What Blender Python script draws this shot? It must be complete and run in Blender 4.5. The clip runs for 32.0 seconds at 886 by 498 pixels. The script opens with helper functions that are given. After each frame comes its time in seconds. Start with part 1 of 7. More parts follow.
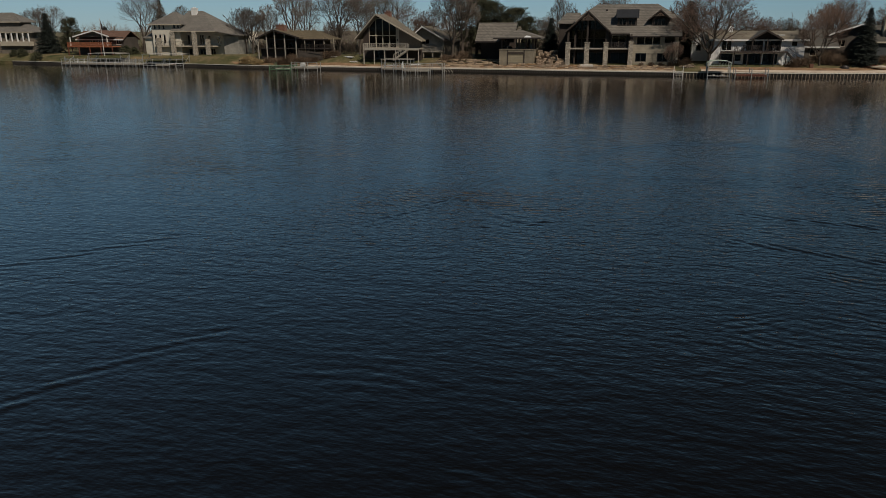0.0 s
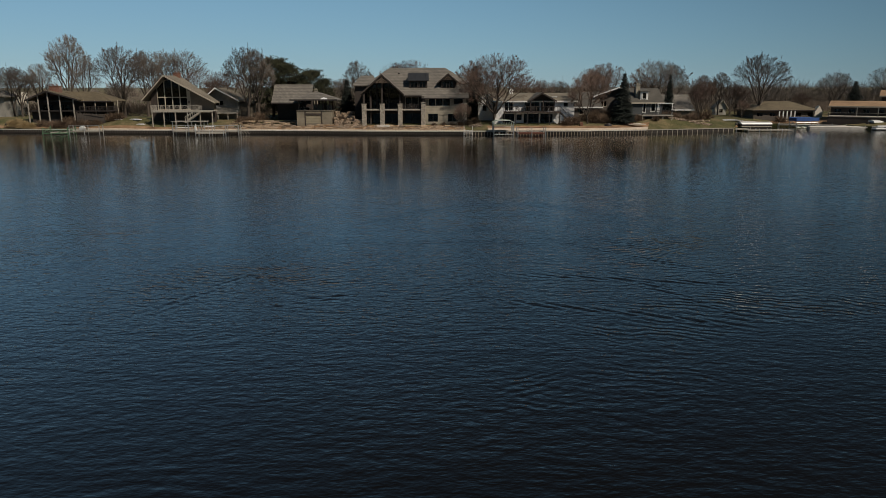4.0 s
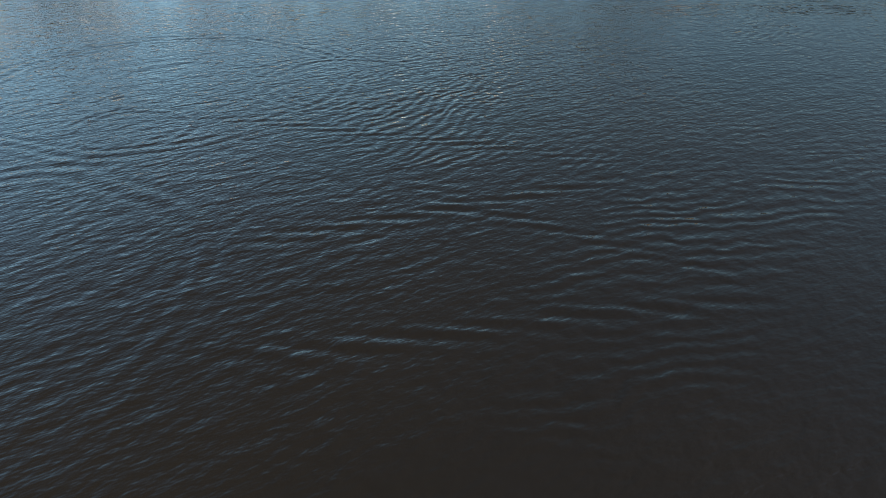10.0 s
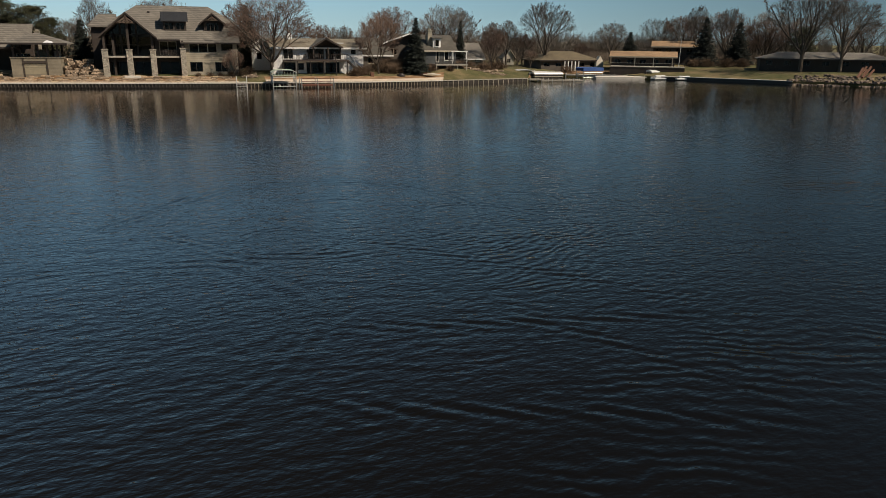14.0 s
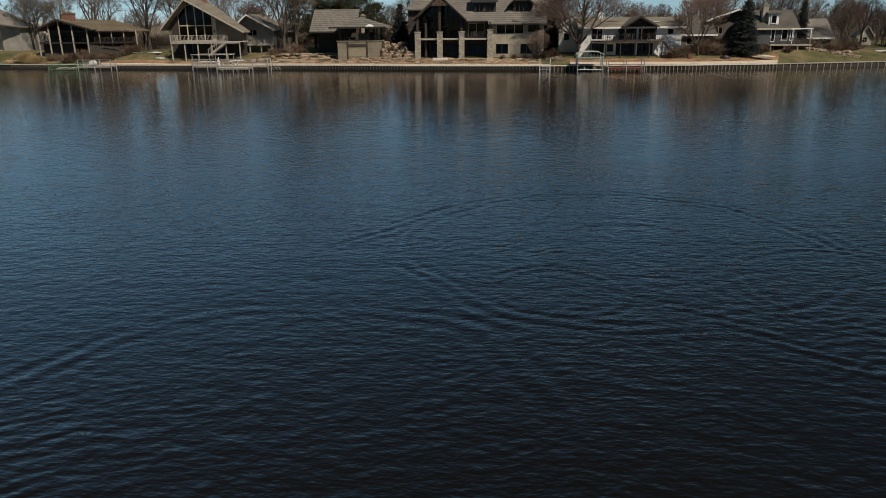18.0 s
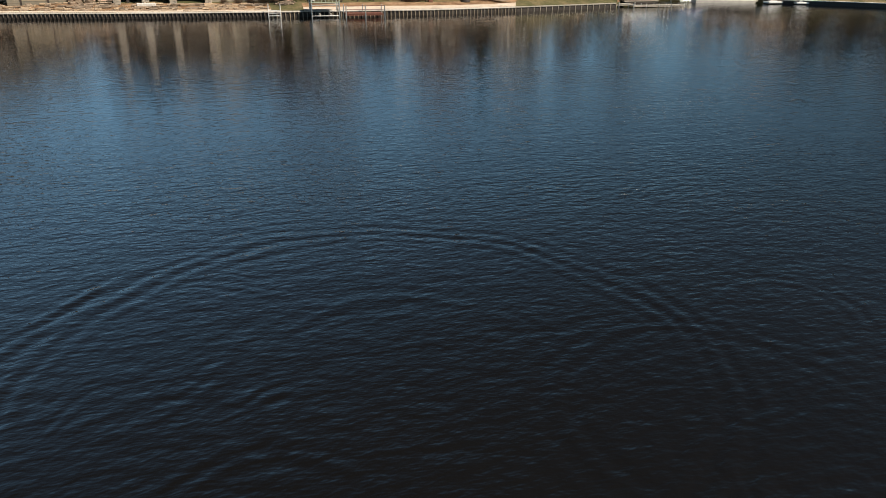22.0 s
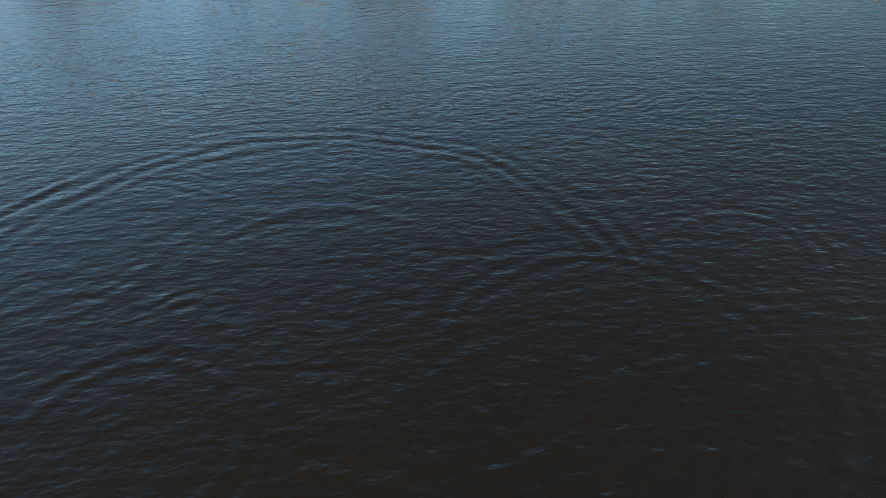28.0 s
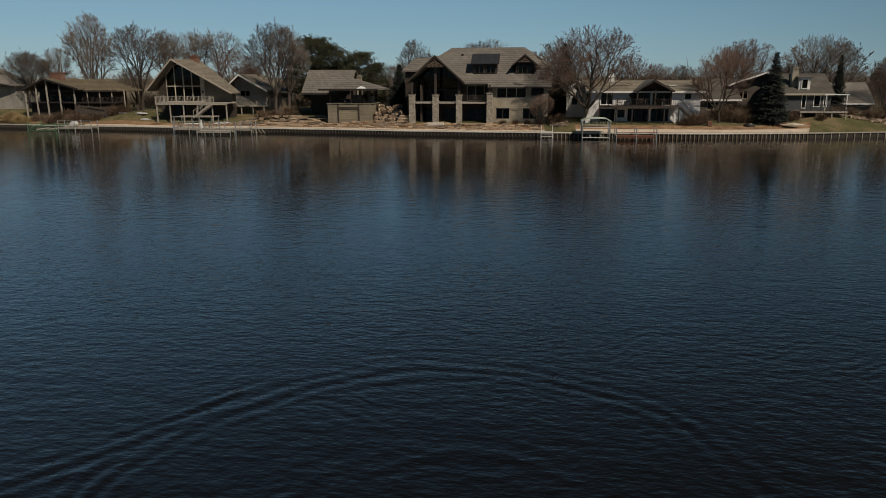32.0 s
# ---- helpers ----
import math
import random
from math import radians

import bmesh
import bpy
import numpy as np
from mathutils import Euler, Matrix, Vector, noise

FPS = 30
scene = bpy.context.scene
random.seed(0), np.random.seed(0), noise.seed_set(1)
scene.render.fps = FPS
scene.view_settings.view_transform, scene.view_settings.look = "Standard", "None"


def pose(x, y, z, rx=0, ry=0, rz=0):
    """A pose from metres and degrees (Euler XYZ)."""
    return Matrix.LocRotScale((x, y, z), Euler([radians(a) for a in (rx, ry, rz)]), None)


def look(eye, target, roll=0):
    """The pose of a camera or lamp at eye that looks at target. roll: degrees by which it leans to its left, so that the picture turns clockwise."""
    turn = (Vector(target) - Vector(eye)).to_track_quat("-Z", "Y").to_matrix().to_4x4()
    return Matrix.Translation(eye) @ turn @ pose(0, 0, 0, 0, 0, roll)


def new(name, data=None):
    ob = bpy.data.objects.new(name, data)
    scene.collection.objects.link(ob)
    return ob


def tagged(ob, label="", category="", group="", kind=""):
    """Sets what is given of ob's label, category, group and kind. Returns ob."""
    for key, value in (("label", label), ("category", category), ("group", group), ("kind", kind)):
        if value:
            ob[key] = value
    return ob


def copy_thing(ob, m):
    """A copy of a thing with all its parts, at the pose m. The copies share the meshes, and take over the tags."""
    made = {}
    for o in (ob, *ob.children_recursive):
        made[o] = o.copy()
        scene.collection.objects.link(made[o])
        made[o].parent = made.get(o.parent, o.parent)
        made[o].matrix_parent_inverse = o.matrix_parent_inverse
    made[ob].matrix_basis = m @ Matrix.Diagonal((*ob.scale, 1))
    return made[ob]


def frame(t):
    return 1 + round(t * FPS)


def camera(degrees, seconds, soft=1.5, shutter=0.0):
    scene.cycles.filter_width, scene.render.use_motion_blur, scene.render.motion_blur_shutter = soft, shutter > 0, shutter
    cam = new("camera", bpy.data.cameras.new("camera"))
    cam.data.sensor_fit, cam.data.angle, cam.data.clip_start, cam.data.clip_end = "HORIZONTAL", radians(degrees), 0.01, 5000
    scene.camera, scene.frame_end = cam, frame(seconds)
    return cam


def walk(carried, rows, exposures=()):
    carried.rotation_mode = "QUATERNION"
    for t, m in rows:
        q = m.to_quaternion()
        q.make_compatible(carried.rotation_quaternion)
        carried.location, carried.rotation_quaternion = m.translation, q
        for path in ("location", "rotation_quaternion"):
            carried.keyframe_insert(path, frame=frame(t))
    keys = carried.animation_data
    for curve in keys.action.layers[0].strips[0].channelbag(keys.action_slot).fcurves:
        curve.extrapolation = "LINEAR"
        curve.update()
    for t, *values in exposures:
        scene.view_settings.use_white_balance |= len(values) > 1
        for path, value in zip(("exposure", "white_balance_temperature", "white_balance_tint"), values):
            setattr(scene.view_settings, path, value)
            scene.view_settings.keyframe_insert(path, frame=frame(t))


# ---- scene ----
# Seconds, place of the drone, heading to the left of +y, pitch, roll.
PATH = [
    (0, 8.98, -35.55, 7.75, 14.13, -17.23, -0.19),
    (0.5, 9.15, -35.55, 7.78, 11.86, -17.30, -0.11),
    (1, 9.27, -35.55, 7.85, 9.63, -17.63, -0.10),
    (1.5, 9.36, -35.66, 7.98, 7.64, -17.90, -0.10),
    (2, 9.37, -35.90, 8.16, 5.56, -17.74, -0.08),
    (2.5, 9.49, -36.19, 8.35, 0.63, -15.96, 0.07),
    (3, 9.60, -36.35, 8.52, -1.51, -13.68, 0.13),
    (3.5, 9.63, -36.35, 8.64, -1.28, -12.81, 0.02),
    (5.5, 10.24, -27.63, 8.43, -3.84, -14.87, -0.41),
    (6, 10.19, -24.94, 8.16, -4.88, -16.22, -0.34),
    (6.5, 10.79, -22.17, 7.96, -5.88, -18.62, -0.43),
    (7, 11.29, -20.24, 7.97, -7.16, -21.91, -0.54),
    (7.5, 11.25, -19.34, 7.98, -9.42, -25.32, -0.46),
    (8, 11.07, -18.70, 7.99, -12.85, -28.22, -0.24),
    (8.5, 10.84, -18.21, 8.00, -17.13, -29.64, -0.11),
    (9, 10.57, -17.84, 7.99, -21.84, -30.14, -0.00),
    (9.5, 10.31, -17.59, 7.98, -27.29, -30.28, 0.09),
    (10, 10.06, -17.46, 7.93, -32.94, -30.07, 0.22),
    (10.5, 9.84, -17.48, 7.86, -38.60, -29.58, 0.42),
    (11, 9.67, -17.68, 7.75, -44.04, -29.16, 0.75),
    (11.5, 9.59, -18.14, 7.61, -49.64, -28.14, 1.32),
    (12, 9.62, -18.93, 7.49, -54.81, -26.72, 1.76),
    (12.5, 9.76, -20.27, 7.57, -58.82, -25.75, 1.69),
    (13, 9.97, -21.53, 7.62, -59.72, -24.36, 1.26),
    (13.2, 10.05, -21.60, 7.58, -56.24, -23.07, 1.13),
    (13.5, 10.23, -21.52, 7.48, -43.80, -21.09, 0.53),
    (13.8, 10.18, -21.00, 7.42, -26.73, -18.19, 0.87),
    (14, 10.36, -20.72, 7.45, -19.34, -16.49, 0.69),
    (14.5, 10.70, -20.17, 7.71, -5.45, -12.84, 0.38),
    (15, 11.44, -20.01, 7.96, 2.30, -11.67, 0.05),
    (15.5, 11.73, -19.84, 8.07, 4.97, -11.60, -0.08),
    (17.5, 11.85, -13.29, 7.08, 6.11, -14.75, -0.37),
    (18, 11.76, -12.40, 7.00, 4.89, -17.85, -0.53),
    (18.5, 11.67, -11.95, 6.80, 3.16, -20.23, -0.25),
    (19, 11.06, -11.68, 6.68, 0.46, -20.92, -0.16),
    (19.5, 10.47, -11.12, 6.84, -9.10, -18.04, 0.23),
    (20, 10.33, -9.72, 7.10, -15.71, -14.81, 0.53),
    (20.5, 10.73, -7.77, 7.35, -17.10, -15.26, 0.46),
    (21, 11.61, -5.93, 7.54, -17.25, -17.03, 0.62),
    (21.5, 12.58, -4.03, 7.56, -16.63, -19.48, 0.56),
    (22, 13.62, -2.22, 7.56, -15.31, -22.62, 0.31),
    (22.5, 14.12, -1.74, 7.70, -14.27, -26.79, 0.32),
    (23, 14.45, -1.85, 7.84, -12.95, -28.53, 0.18),
    (23.5, 14.73, -1.95, 7.94, -11.17, -29.16, 0.11),
    (24, 14.99, -2.03, 7.99, -9.50, -29.45, 0.06),
    (24.5, 15.24, -2.10, 8.02, -7.76, -29.83, 0.04),
    (26.5, 16.58, -2.38, 8.01, -1.52, -29.08, 0.02),
    (27, 16.76, -2.38, 8.00, -2.49, -30.06, 0.02),
    (27.5, 16.91, -2.37, 7.99, -4.41, -30.88, 0.03),
    (28, 17.05, -2.34, 7.97, -7.40, -31.58, 0.05),
    (28.5, 17.13, -2.27, 7.95, -9.57, -27.27, 0.07),
    (28.8, 17.12, -2.19, 7.92, -7.18, -21.75, 0.09),
    (29, 17.08, -2.12, 7.90, -4.51, -18.40, 0.43),
    (29.5, 16.75, -1.65, 7.86, 2.76, -14.25, 0.22),
    (30, 16.75, -1.43, 7.84, 5.65, -13.67, 0.01),
    (30.5, 16.83, -1.38, 7.84, 6.21, -13.64, -0.03),
    (31, 16.84, -1.35, 7.87, 6.53, -13.58, -0.07),
    (31.5, 17.00, -1.34, 7.91, 7.11, -13.60, -0.10),
    (32, 17.24, -1.17, 7.96, 7.99, -13.68, -0.18),
]

# The clip's own exposure: darker while the bright shore is in view, lighter over open water.
EXPOSURES = [(0.0, -0.6, 6500, 10), (3.0, -0.4, 6500, 10), (6.0, -0.25, 6400, 10), (7.0, 0.45, 6600, 10), (9.0, 1.75, 7100, 10), (10.5, 1.85, 7300, 11),
             (12.0, 2.1, 7900, 13), (13.0, 1.95, 8600, 14), (14.0, 0.15, 6900, 11), (15.0, -0.78, 6700, 11), (15.5, -0.75, 6700, 11), (18.0, -0.03, 6500, 10),
             (18.6, 0.37, 6500, 10), (19.2, 0.4, 6500, 12), (20.0, 0.08, 6900, 12), (21.0, 0.22, 6600, 11), (22.0, 0.72, 6550, 11), (23.5, 1.4, 7000, 10),
             (28.0, 1.45, 7100, 10), (29.0, 0.65, 6700, 10), (30.0, -0.4, 6750, 11), (32.0, -0.45, 6750, 11)]


def drone(x, y, z, yaw, pitch, roll):
    a, b = radians(yaw), radians(pitch)
    return look((x, y, z), (x - math.sin(a) * math.cos(b), y + math.cos(a) * math.cos(b), z + math.sin(b)), roll)


cam = camera(64.16, 32.0, soft=0.6)
walk(cam, [(t, drone(*p)) for t, *p in PATH], exposures=EXPOSURES)

# ---- light: clear spring noon, sun high behind the drone and to its right ----
SUN_EL, SUN_AZ = 48.0, 133.0
world = bpy.data.worlds.new("sky")
scene.world = world
world.use_nodes = True
wn = world.node_tree
sky = wn.nodes.new("ShaderNodeTexSky")
sky.sky_type, sky.sun_disc = "NISHITA", False
sky.sun_elevation, sky.sun_rotation = radians(SUN_EL), radians(SUN_AZ)
sky.altitude, sky.air_density, sky.dust_density, sky.ozone_density = 1500, 1.0, 0.1, 1.0
wn.nodes["Background"].inputs["Strength"].default_value = 0.07
tone = wn.nodes.new("ShaderNodeMix")
tone.data_type, tone.blend_type = "RGBA", "MULTIPLY"
tone.inputs[0].default_value, tone.inputs[7].default_value = 1.0, (0.93, 0.955, 1.02, 1)
# A teal veil that thins out with height.
ray, rise, veil = (wn.nodes.new("ShaderNode" + k) for k in ("TexCoord", "SeparateXYZ", "MapRange"))
for i, v in enumerate((0.0, 0.6, 0.68, 0.2)):
    veil.inputs[i + 1].default_value = v
haze = wn.nodes.new("ShaderNodeMix")
haze.data_type, haze.inputs[7].default_value = "RGBA", (1.76, 4.36, 6.03, 1)
wn.links.new(ray.outputs["Generated"], rise.inputs[0])
wn.links.new(rise.outputs["Z"], veil.inputs[0])
wn.links.new(veil.outputs[0], haze.inputs[0])
wn.links.new(sky.outputs["Color"], tone.inputs[6])
wn.links.new(tone.outputs[2], haze.inputs[6])
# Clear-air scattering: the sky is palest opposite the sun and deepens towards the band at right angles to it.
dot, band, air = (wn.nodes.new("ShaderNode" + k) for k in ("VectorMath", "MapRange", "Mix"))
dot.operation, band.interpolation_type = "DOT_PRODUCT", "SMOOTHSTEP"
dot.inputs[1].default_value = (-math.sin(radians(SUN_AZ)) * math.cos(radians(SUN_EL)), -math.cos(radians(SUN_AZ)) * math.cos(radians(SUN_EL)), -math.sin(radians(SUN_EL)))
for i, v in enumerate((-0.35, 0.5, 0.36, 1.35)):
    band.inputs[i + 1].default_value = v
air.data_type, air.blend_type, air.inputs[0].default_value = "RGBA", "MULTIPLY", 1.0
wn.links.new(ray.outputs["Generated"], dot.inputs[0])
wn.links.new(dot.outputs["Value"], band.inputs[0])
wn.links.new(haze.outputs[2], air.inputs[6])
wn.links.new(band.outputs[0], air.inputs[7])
# The sky brightens round the sun.
glow, lit = (wn.nodes.new("ShaderNode" + k) for k in ("MapRange", "Mix"))
glow.interpolation_type = "SMOOTHSTEP"
for i, v in enumerate((-0.98, -0.8, 3.6, 1.0)):
    glow.inputs[i + 1].default_value = v
lit.data_type, lit.blend_type, lit.inputs[0].default_value = "RGBA", "MULTIPLY", 1.0
wn.links.new(dot.outputs["Value"], glow.inputs[0])
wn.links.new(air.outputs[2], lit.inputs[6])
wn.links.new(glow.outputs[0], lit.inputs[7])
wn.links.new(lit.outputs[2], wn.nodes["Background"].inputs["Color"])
sun = new("sun", bpy.data.lights.new("sun", "SUN"))
sun.data.energy, sun.data.angle, sun.data.color = 4.5, radians(0.53), (1.0, 0.89, 0.75)
_e, _a = radians(SUN_EL), radians(SUN_AZ)
sun.matrix_world = look((math.sin(_a) * math.cos(_e) * 50, math.cos(_a) * math.cos(_e) * 50, math.sin(_e) * 50), (0, 0, 0))


# ---- materials ----
class Nodes:
    """A small builder for one node material."""

    def __init__(self, name):
        self.mat = bpy.data.materials.new(name)
        self.mat.use_nodes = True
        self.t = self.mat.node_tree
        self.b = self.t.nodes["Principled BSDF"]
        self.out = self.t.nodes["Material Output"]

    def link(self, a, b):
        self.t.links.new(a, b)
        return self

    def coords(self, scale=(1, 1, 1), rot=(0, 0, 0)):
        c, m = self.t.nodes.new("ShaderNodeTexCoord"), self.t.nodes.new("ShaderNodeMapping")
        m.inputs["Scale"].default_value, m.inputs["Rotation"].default_value = scale, rot
        self.link(c.outputs["Object"], m.inputs["Vector"])
        return m.outputs["Vector"]

    def noise(self, vec, scale, detail=3.0, rough=0.55):
        n = self.t.nodes.new("ShaderNodeTexNoise")
        n.inputs["Scale"].default_value, n.inputs["Detail"].default_value, n.inputs["Roughness"].default_value = scale, detail, rough
        self.link(vec, n.inputs["Vector"])
        return n.outputs["Fac"]

    def ramp(self, fac, *stops):
        r = self.t.nodes.new("ShaderNodeValToRGB")
        els = r.color_ramp.elements
        while len(els) < len(stops):
            els.new(0.5)
        for el, (p, c) in zip(els, stops):
            el.position, el.color = p, (*c, 1) if len(c) == 3 else c
        self.link(fac, r.inputs["Fac"])
        return r.outputs["Color"]

    def mix(self, fac, a, b, kind="MIX"):
        n = self.t.nodes.new("ShaderNodeMix")
        n.data_type, n.blend_type = "RGBA", kind
        for sock, v in ((n.inputs[0], fac), (n.inputs[6], a), (n.inputs[7], b)):
            if isinstance(v, (int, float)):
                sock.default_value = v
            elif isinstance(v, tuple):
                sock.default_value = (*v, 1)
            else:
                self.link(v, sock)
        return n.outputs[2]

    def math(self, op, a, b=0.0, c=0.0):
        n = self.t.nodes.new("ShaderNodeMath")
        n.operation = op
        for sock, v in zip(n.inputs, (a, b, c)):
            if isinstance(v, (int, float)):
                sock.default_value = v
            else:
                self.link(v, sock)
        return n.outputs[0]

    def bump(self, height, strength=0.4, distance=0.02, normal=None):
        n = self.t.nodes.new("ShaderNodeBump")
        n.inputs["Strength"].default_value, n.inputs["Distance"].default_value = strength, distance
        self.link(height, n.inputs["Height"])
        if normal is not None:
            self.link(normal, n.inputs["Normal"])
        return n.outputs["Normal"]

    def finish(self, color=None, rough=0.7, normal=None, metal=0.0, spec=0.5):
        if isinstance(color, tuple):
            self.b.inputs["Base Color"].default_value = (*color, 1)
        elif color is not None:
            self.link(color, self.b.inputs["Base Color"])
        if isinstance(rough, (int, float)):
            self.b.inputs["Roughness"].default_value = rough
        else:
            self.link(rough, self.b.inputs["Roughness"])
        self.b.inputs["Metallic"].default_value = metal
        self.b.inputs["Specular IOR Level"].default_value = spec
        if normal is not None:
            self.link(normal, self.b.inputs["Normal"])
        return self.mat


def shade(c, k):
    return tuple(min(1.0, v * k) for v in c)


def plain(name, color, rough=0.6, metal=0.0, vary=0.18, scale=1.2):
    """Paint, metal or plastic with slight blotches and fine grain."""
    n = Nodes(name)
    v = n.coords()
    f = n.noise(v, scale, 4)
    g = n.noise(v, 22.0, 2)
    col = n.ramp(f, (0.25, shade(color, 1 - vary)), (0.75, shade(color, 1 + vary)))
    return n.finish(col, rough, n.bump(g, 0.15, 0.005), metal)


def striped(name, color, pitch, depth=0.012, vary=0.2, rough=0.75):
    """Lap siding or boards in level courses."""
    n = Nodes(name)
    v = n.coords()
    sep = n.t.nodes.new("ShaderNodeSeparateXYZ")
    n.link(v, sep.inputs[0])
    saw = n.math("FRACT", n.math("MULTIPLY", sep.outputs["Z"], 1.0 / pitch))
    f, g = n.noise(v, 0.7, 4), n.noise(v, 9.0, 3)
    col = n.ramp(f, (0.3, shade(color, 1 - vary)), (0.7, shade(color, 1 + vary)))
    line = n.ramp(saw, (0.0, (0.4, 0.4, 0.4)), (0.15, (1, 1, 1)))
    col = n.mix(0.8, col, line, "MULTIPLY")
    return n.finish(col, rough, n.bump(n.math("SUBTRACT", 1.0, n.math("ADD", saw, n.math("MULTIPLY", g, 0.2))), 0.6, depth))


def shingled(name, color, pitch=0.16, vary=0.14):
    """Roof courses: rows by height, tabs of uneven tone, weathering."""
    n = Nodes(name)
    v = n.coords()
    sep = n.t.nodes.new("ShaderNodeSeparateXYZ")
    n.link(v, sep.inputs[0])
    rows = n.math("MULTIPLY", sep.outputs["Z"], 1.0 / pitch)
    saw = n.math("FRACT", rows)
    row = n.math("FLOOR", rows)
    comb = n.t.nodes.new("ShaderNodeCombineXYZ")
    n.link(n.math("FLOOR", n.math("ADD", n.math("MULTIPLY", n.math("ADD", sep.outputs["X"], sep.outputs["Y"]), 2.6), n.math("MULTIPLY", row, 0.37))), comb.inputs[0])
    n.link(row, comb.inputs[1])
    wn_ = n.t.nodes.new("ShaderNodeTexWhiteNoise")
    n.link(comb.outputs[0], wn_.inputs["Vector"])
    tab = n.ramp(wn_.outputs["Value"], (0.0, shade(color, 1 - vary)), (1.0, shade(color, 1 + vary)))
    big = n.noise(v, 0.35, 4)
    col = n.mix(0.6, tab, n.ramp(big, (0.3, (0.7, 0.69, 0.66)), (0.7, (1.2, 1.18, 1.12))), "MULTIPLY")
    # Each course is darkest at its lower edge and fades upward.
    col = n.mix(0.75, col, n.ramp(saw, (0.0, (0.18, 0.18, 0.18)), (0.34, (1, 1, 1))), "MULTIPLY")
    return n.finish(col, 0.9, n.bump(n.math("SUBTRACT", 1.0, saw), 0.7, 0.02))


def stony(name, color, scale=3.0, mortar=(0.3, 0.28, 0.25), vary=0.35):
    """Rubble or ashlar of uneven stones with recessed joints."""
    n = Nodes(name)
    v = n.coords((1, 1, 1.7))
    w = n.t.nodes.new("ShaderNodeTexVoronoi")
    w.feature, w.inputs["Scale"].default_value = "F1", scale
    n.link(v, w.inputs["Vector"])
    e = n.t.nodes.new("ShaderNodeTexVoronoi")
    e.feature, e.inputs["Scale"].default_value = "DISTANCE_TO_EDGE", scale
    n.link(v, e.inputs["Vector"])
    bw = n.t.nodes.new("ShaderNodeRGBToBW")
    n.link(w.outputs["Color"], bw.inputs[0])
    col = n.ramp(bw.outputs[0], (0.2, shade(color, 1 - vary)), (0.5, color), (0.8, shade(color, 1 + vary)))
    col = n.mix(n.ramp(e.outputs["Distance"], (0.0, (1, 1, 1)), (0.06, (0, 0, 0))), col, mortar)
    col = n.mix(0.5, col, n.ramp(n.noise(v, 14, 3), (0.3, (0.7, 0.7, 0.7)), (0.7, (1.2, 1.2, 1.2))), "MULTIPLY")
    return n.finish(col, 0.85, n.bump(n.ramp(e.outputs["Distance"], (0.0, (0, 0, 0)), (0.1, (1, 1, 1))), 0.8, 0.04))


def grassy(name, a, b, c, scale=0.25):
    """Turf, soil or sand in patches with fine tufts."""
    n = Nodes(name)
    v = n.coords()
    f, g, k = n.noise(v, scale, 6, 0.6), n.noise(v, 3.0, 4), n.noise(v, 26.0, 2)
    col = n.ramp(f, (0.32, a), (0.5, b), (0.68, c))
    col = n.mix(0.7, col, n.ramp(g, (0.3, (0.65, 0.66, 0.62)), (0.7, (1.25, 1.22, 1.15))), "MULTIPLY")
    return n.finish(col, 0.95, n.bump(n.math("ADD", g, k), 0.6, 0.06), 0.0, 0.2)


def barky(name, color):
    n = Nodes(name)
    v = n.coords((3, 3, 0.6))
    f = n.noise(v, 4.0, 5)
    rnd = n.t.nodes.new("ShaderNodeObjectInfo")
    tint = n.ramp(rnd.outputs["Random"], (0.0, shade(color, 0.8)), (1.0, shade(color, 1.25)))
    col = n.mix(0.8, tint, n.ramp(f, (0.3, (0.55, 0.55, 0.55)), (0.7, (1.3, 1.3, 1.3))), "MULTIPLY")
    return n.finish(col, 0.9, n.bump(f, 0.6, 0.03), 0.0, 0.2)


def rocky(name, color):
    """Slabs of one stone, each of its own tone, with stains and a rough face."""
    n = Nodes(name)
    v = n.coords()
    rnd = n.t.nodes.new("ShaderNodeObjectInfo")
    tint = n.ramp(rnd.outputs["Random"], (0.0, shade(color, 0.55)), (0.5, color), (1.0, (color[0] * 1.5, color[1] * 1.45, color[2] * 1.3)))
    f, g = n.noise(v, 1.8, 5), n.noise(v, 11.0, 4)
    col = n.mix(0.8, tint, n.ramp(f, (0.3, (0.5, 0.47, 0.45)), (0.7, (1.25, 1.2, 1.15))), "MULTIPLY")
    return n.finish(col, 0.9, n.bump(n.math("ADD", f, g), 0.8, 0.05), 0.0, 0.2)


def leafy(name, a, b):
    n = Nodes(name)
    g = n.t.nodes.new("ShaderNodeNewGeometry")
    col = n.ramp(g.outputs["Random Per Island"], (0.0, a), (1.0, b))
    return n.finish(col, 0.8, None, 0.0, 0.25)


def glazed(name):
    """Window glass: clear, with the gloss of its angle."""
    n = Nodes(name)
    tr, gl, mx, fr = (n.t.nodes.new(k) for k in ("ShaderNodeBsdfTransparent", "ShaderNodeBsdfGlossy", "ShaderNodeMixShader", "ShaderNodeFresnel"))
    tr.inputs["Color"].default_value = (0.32, 0.33, 0.32, 1)
    gl.inputs["Roughness"].default_value, gl.inputs["Color"].default_value = 0.02, (0.95, 0.97, 1, 1)
    fr.inputs["IOR"].default_value = 1.42
    n.link(fr.outputs[0], mx.inputs[0]).link(tr.outputs[0], mx.inputs[1]).link(gl.outputs[0], mx.inputs[2]).link(mx.outputs[0], n.out.inputs["Surface"])
    return n.mat


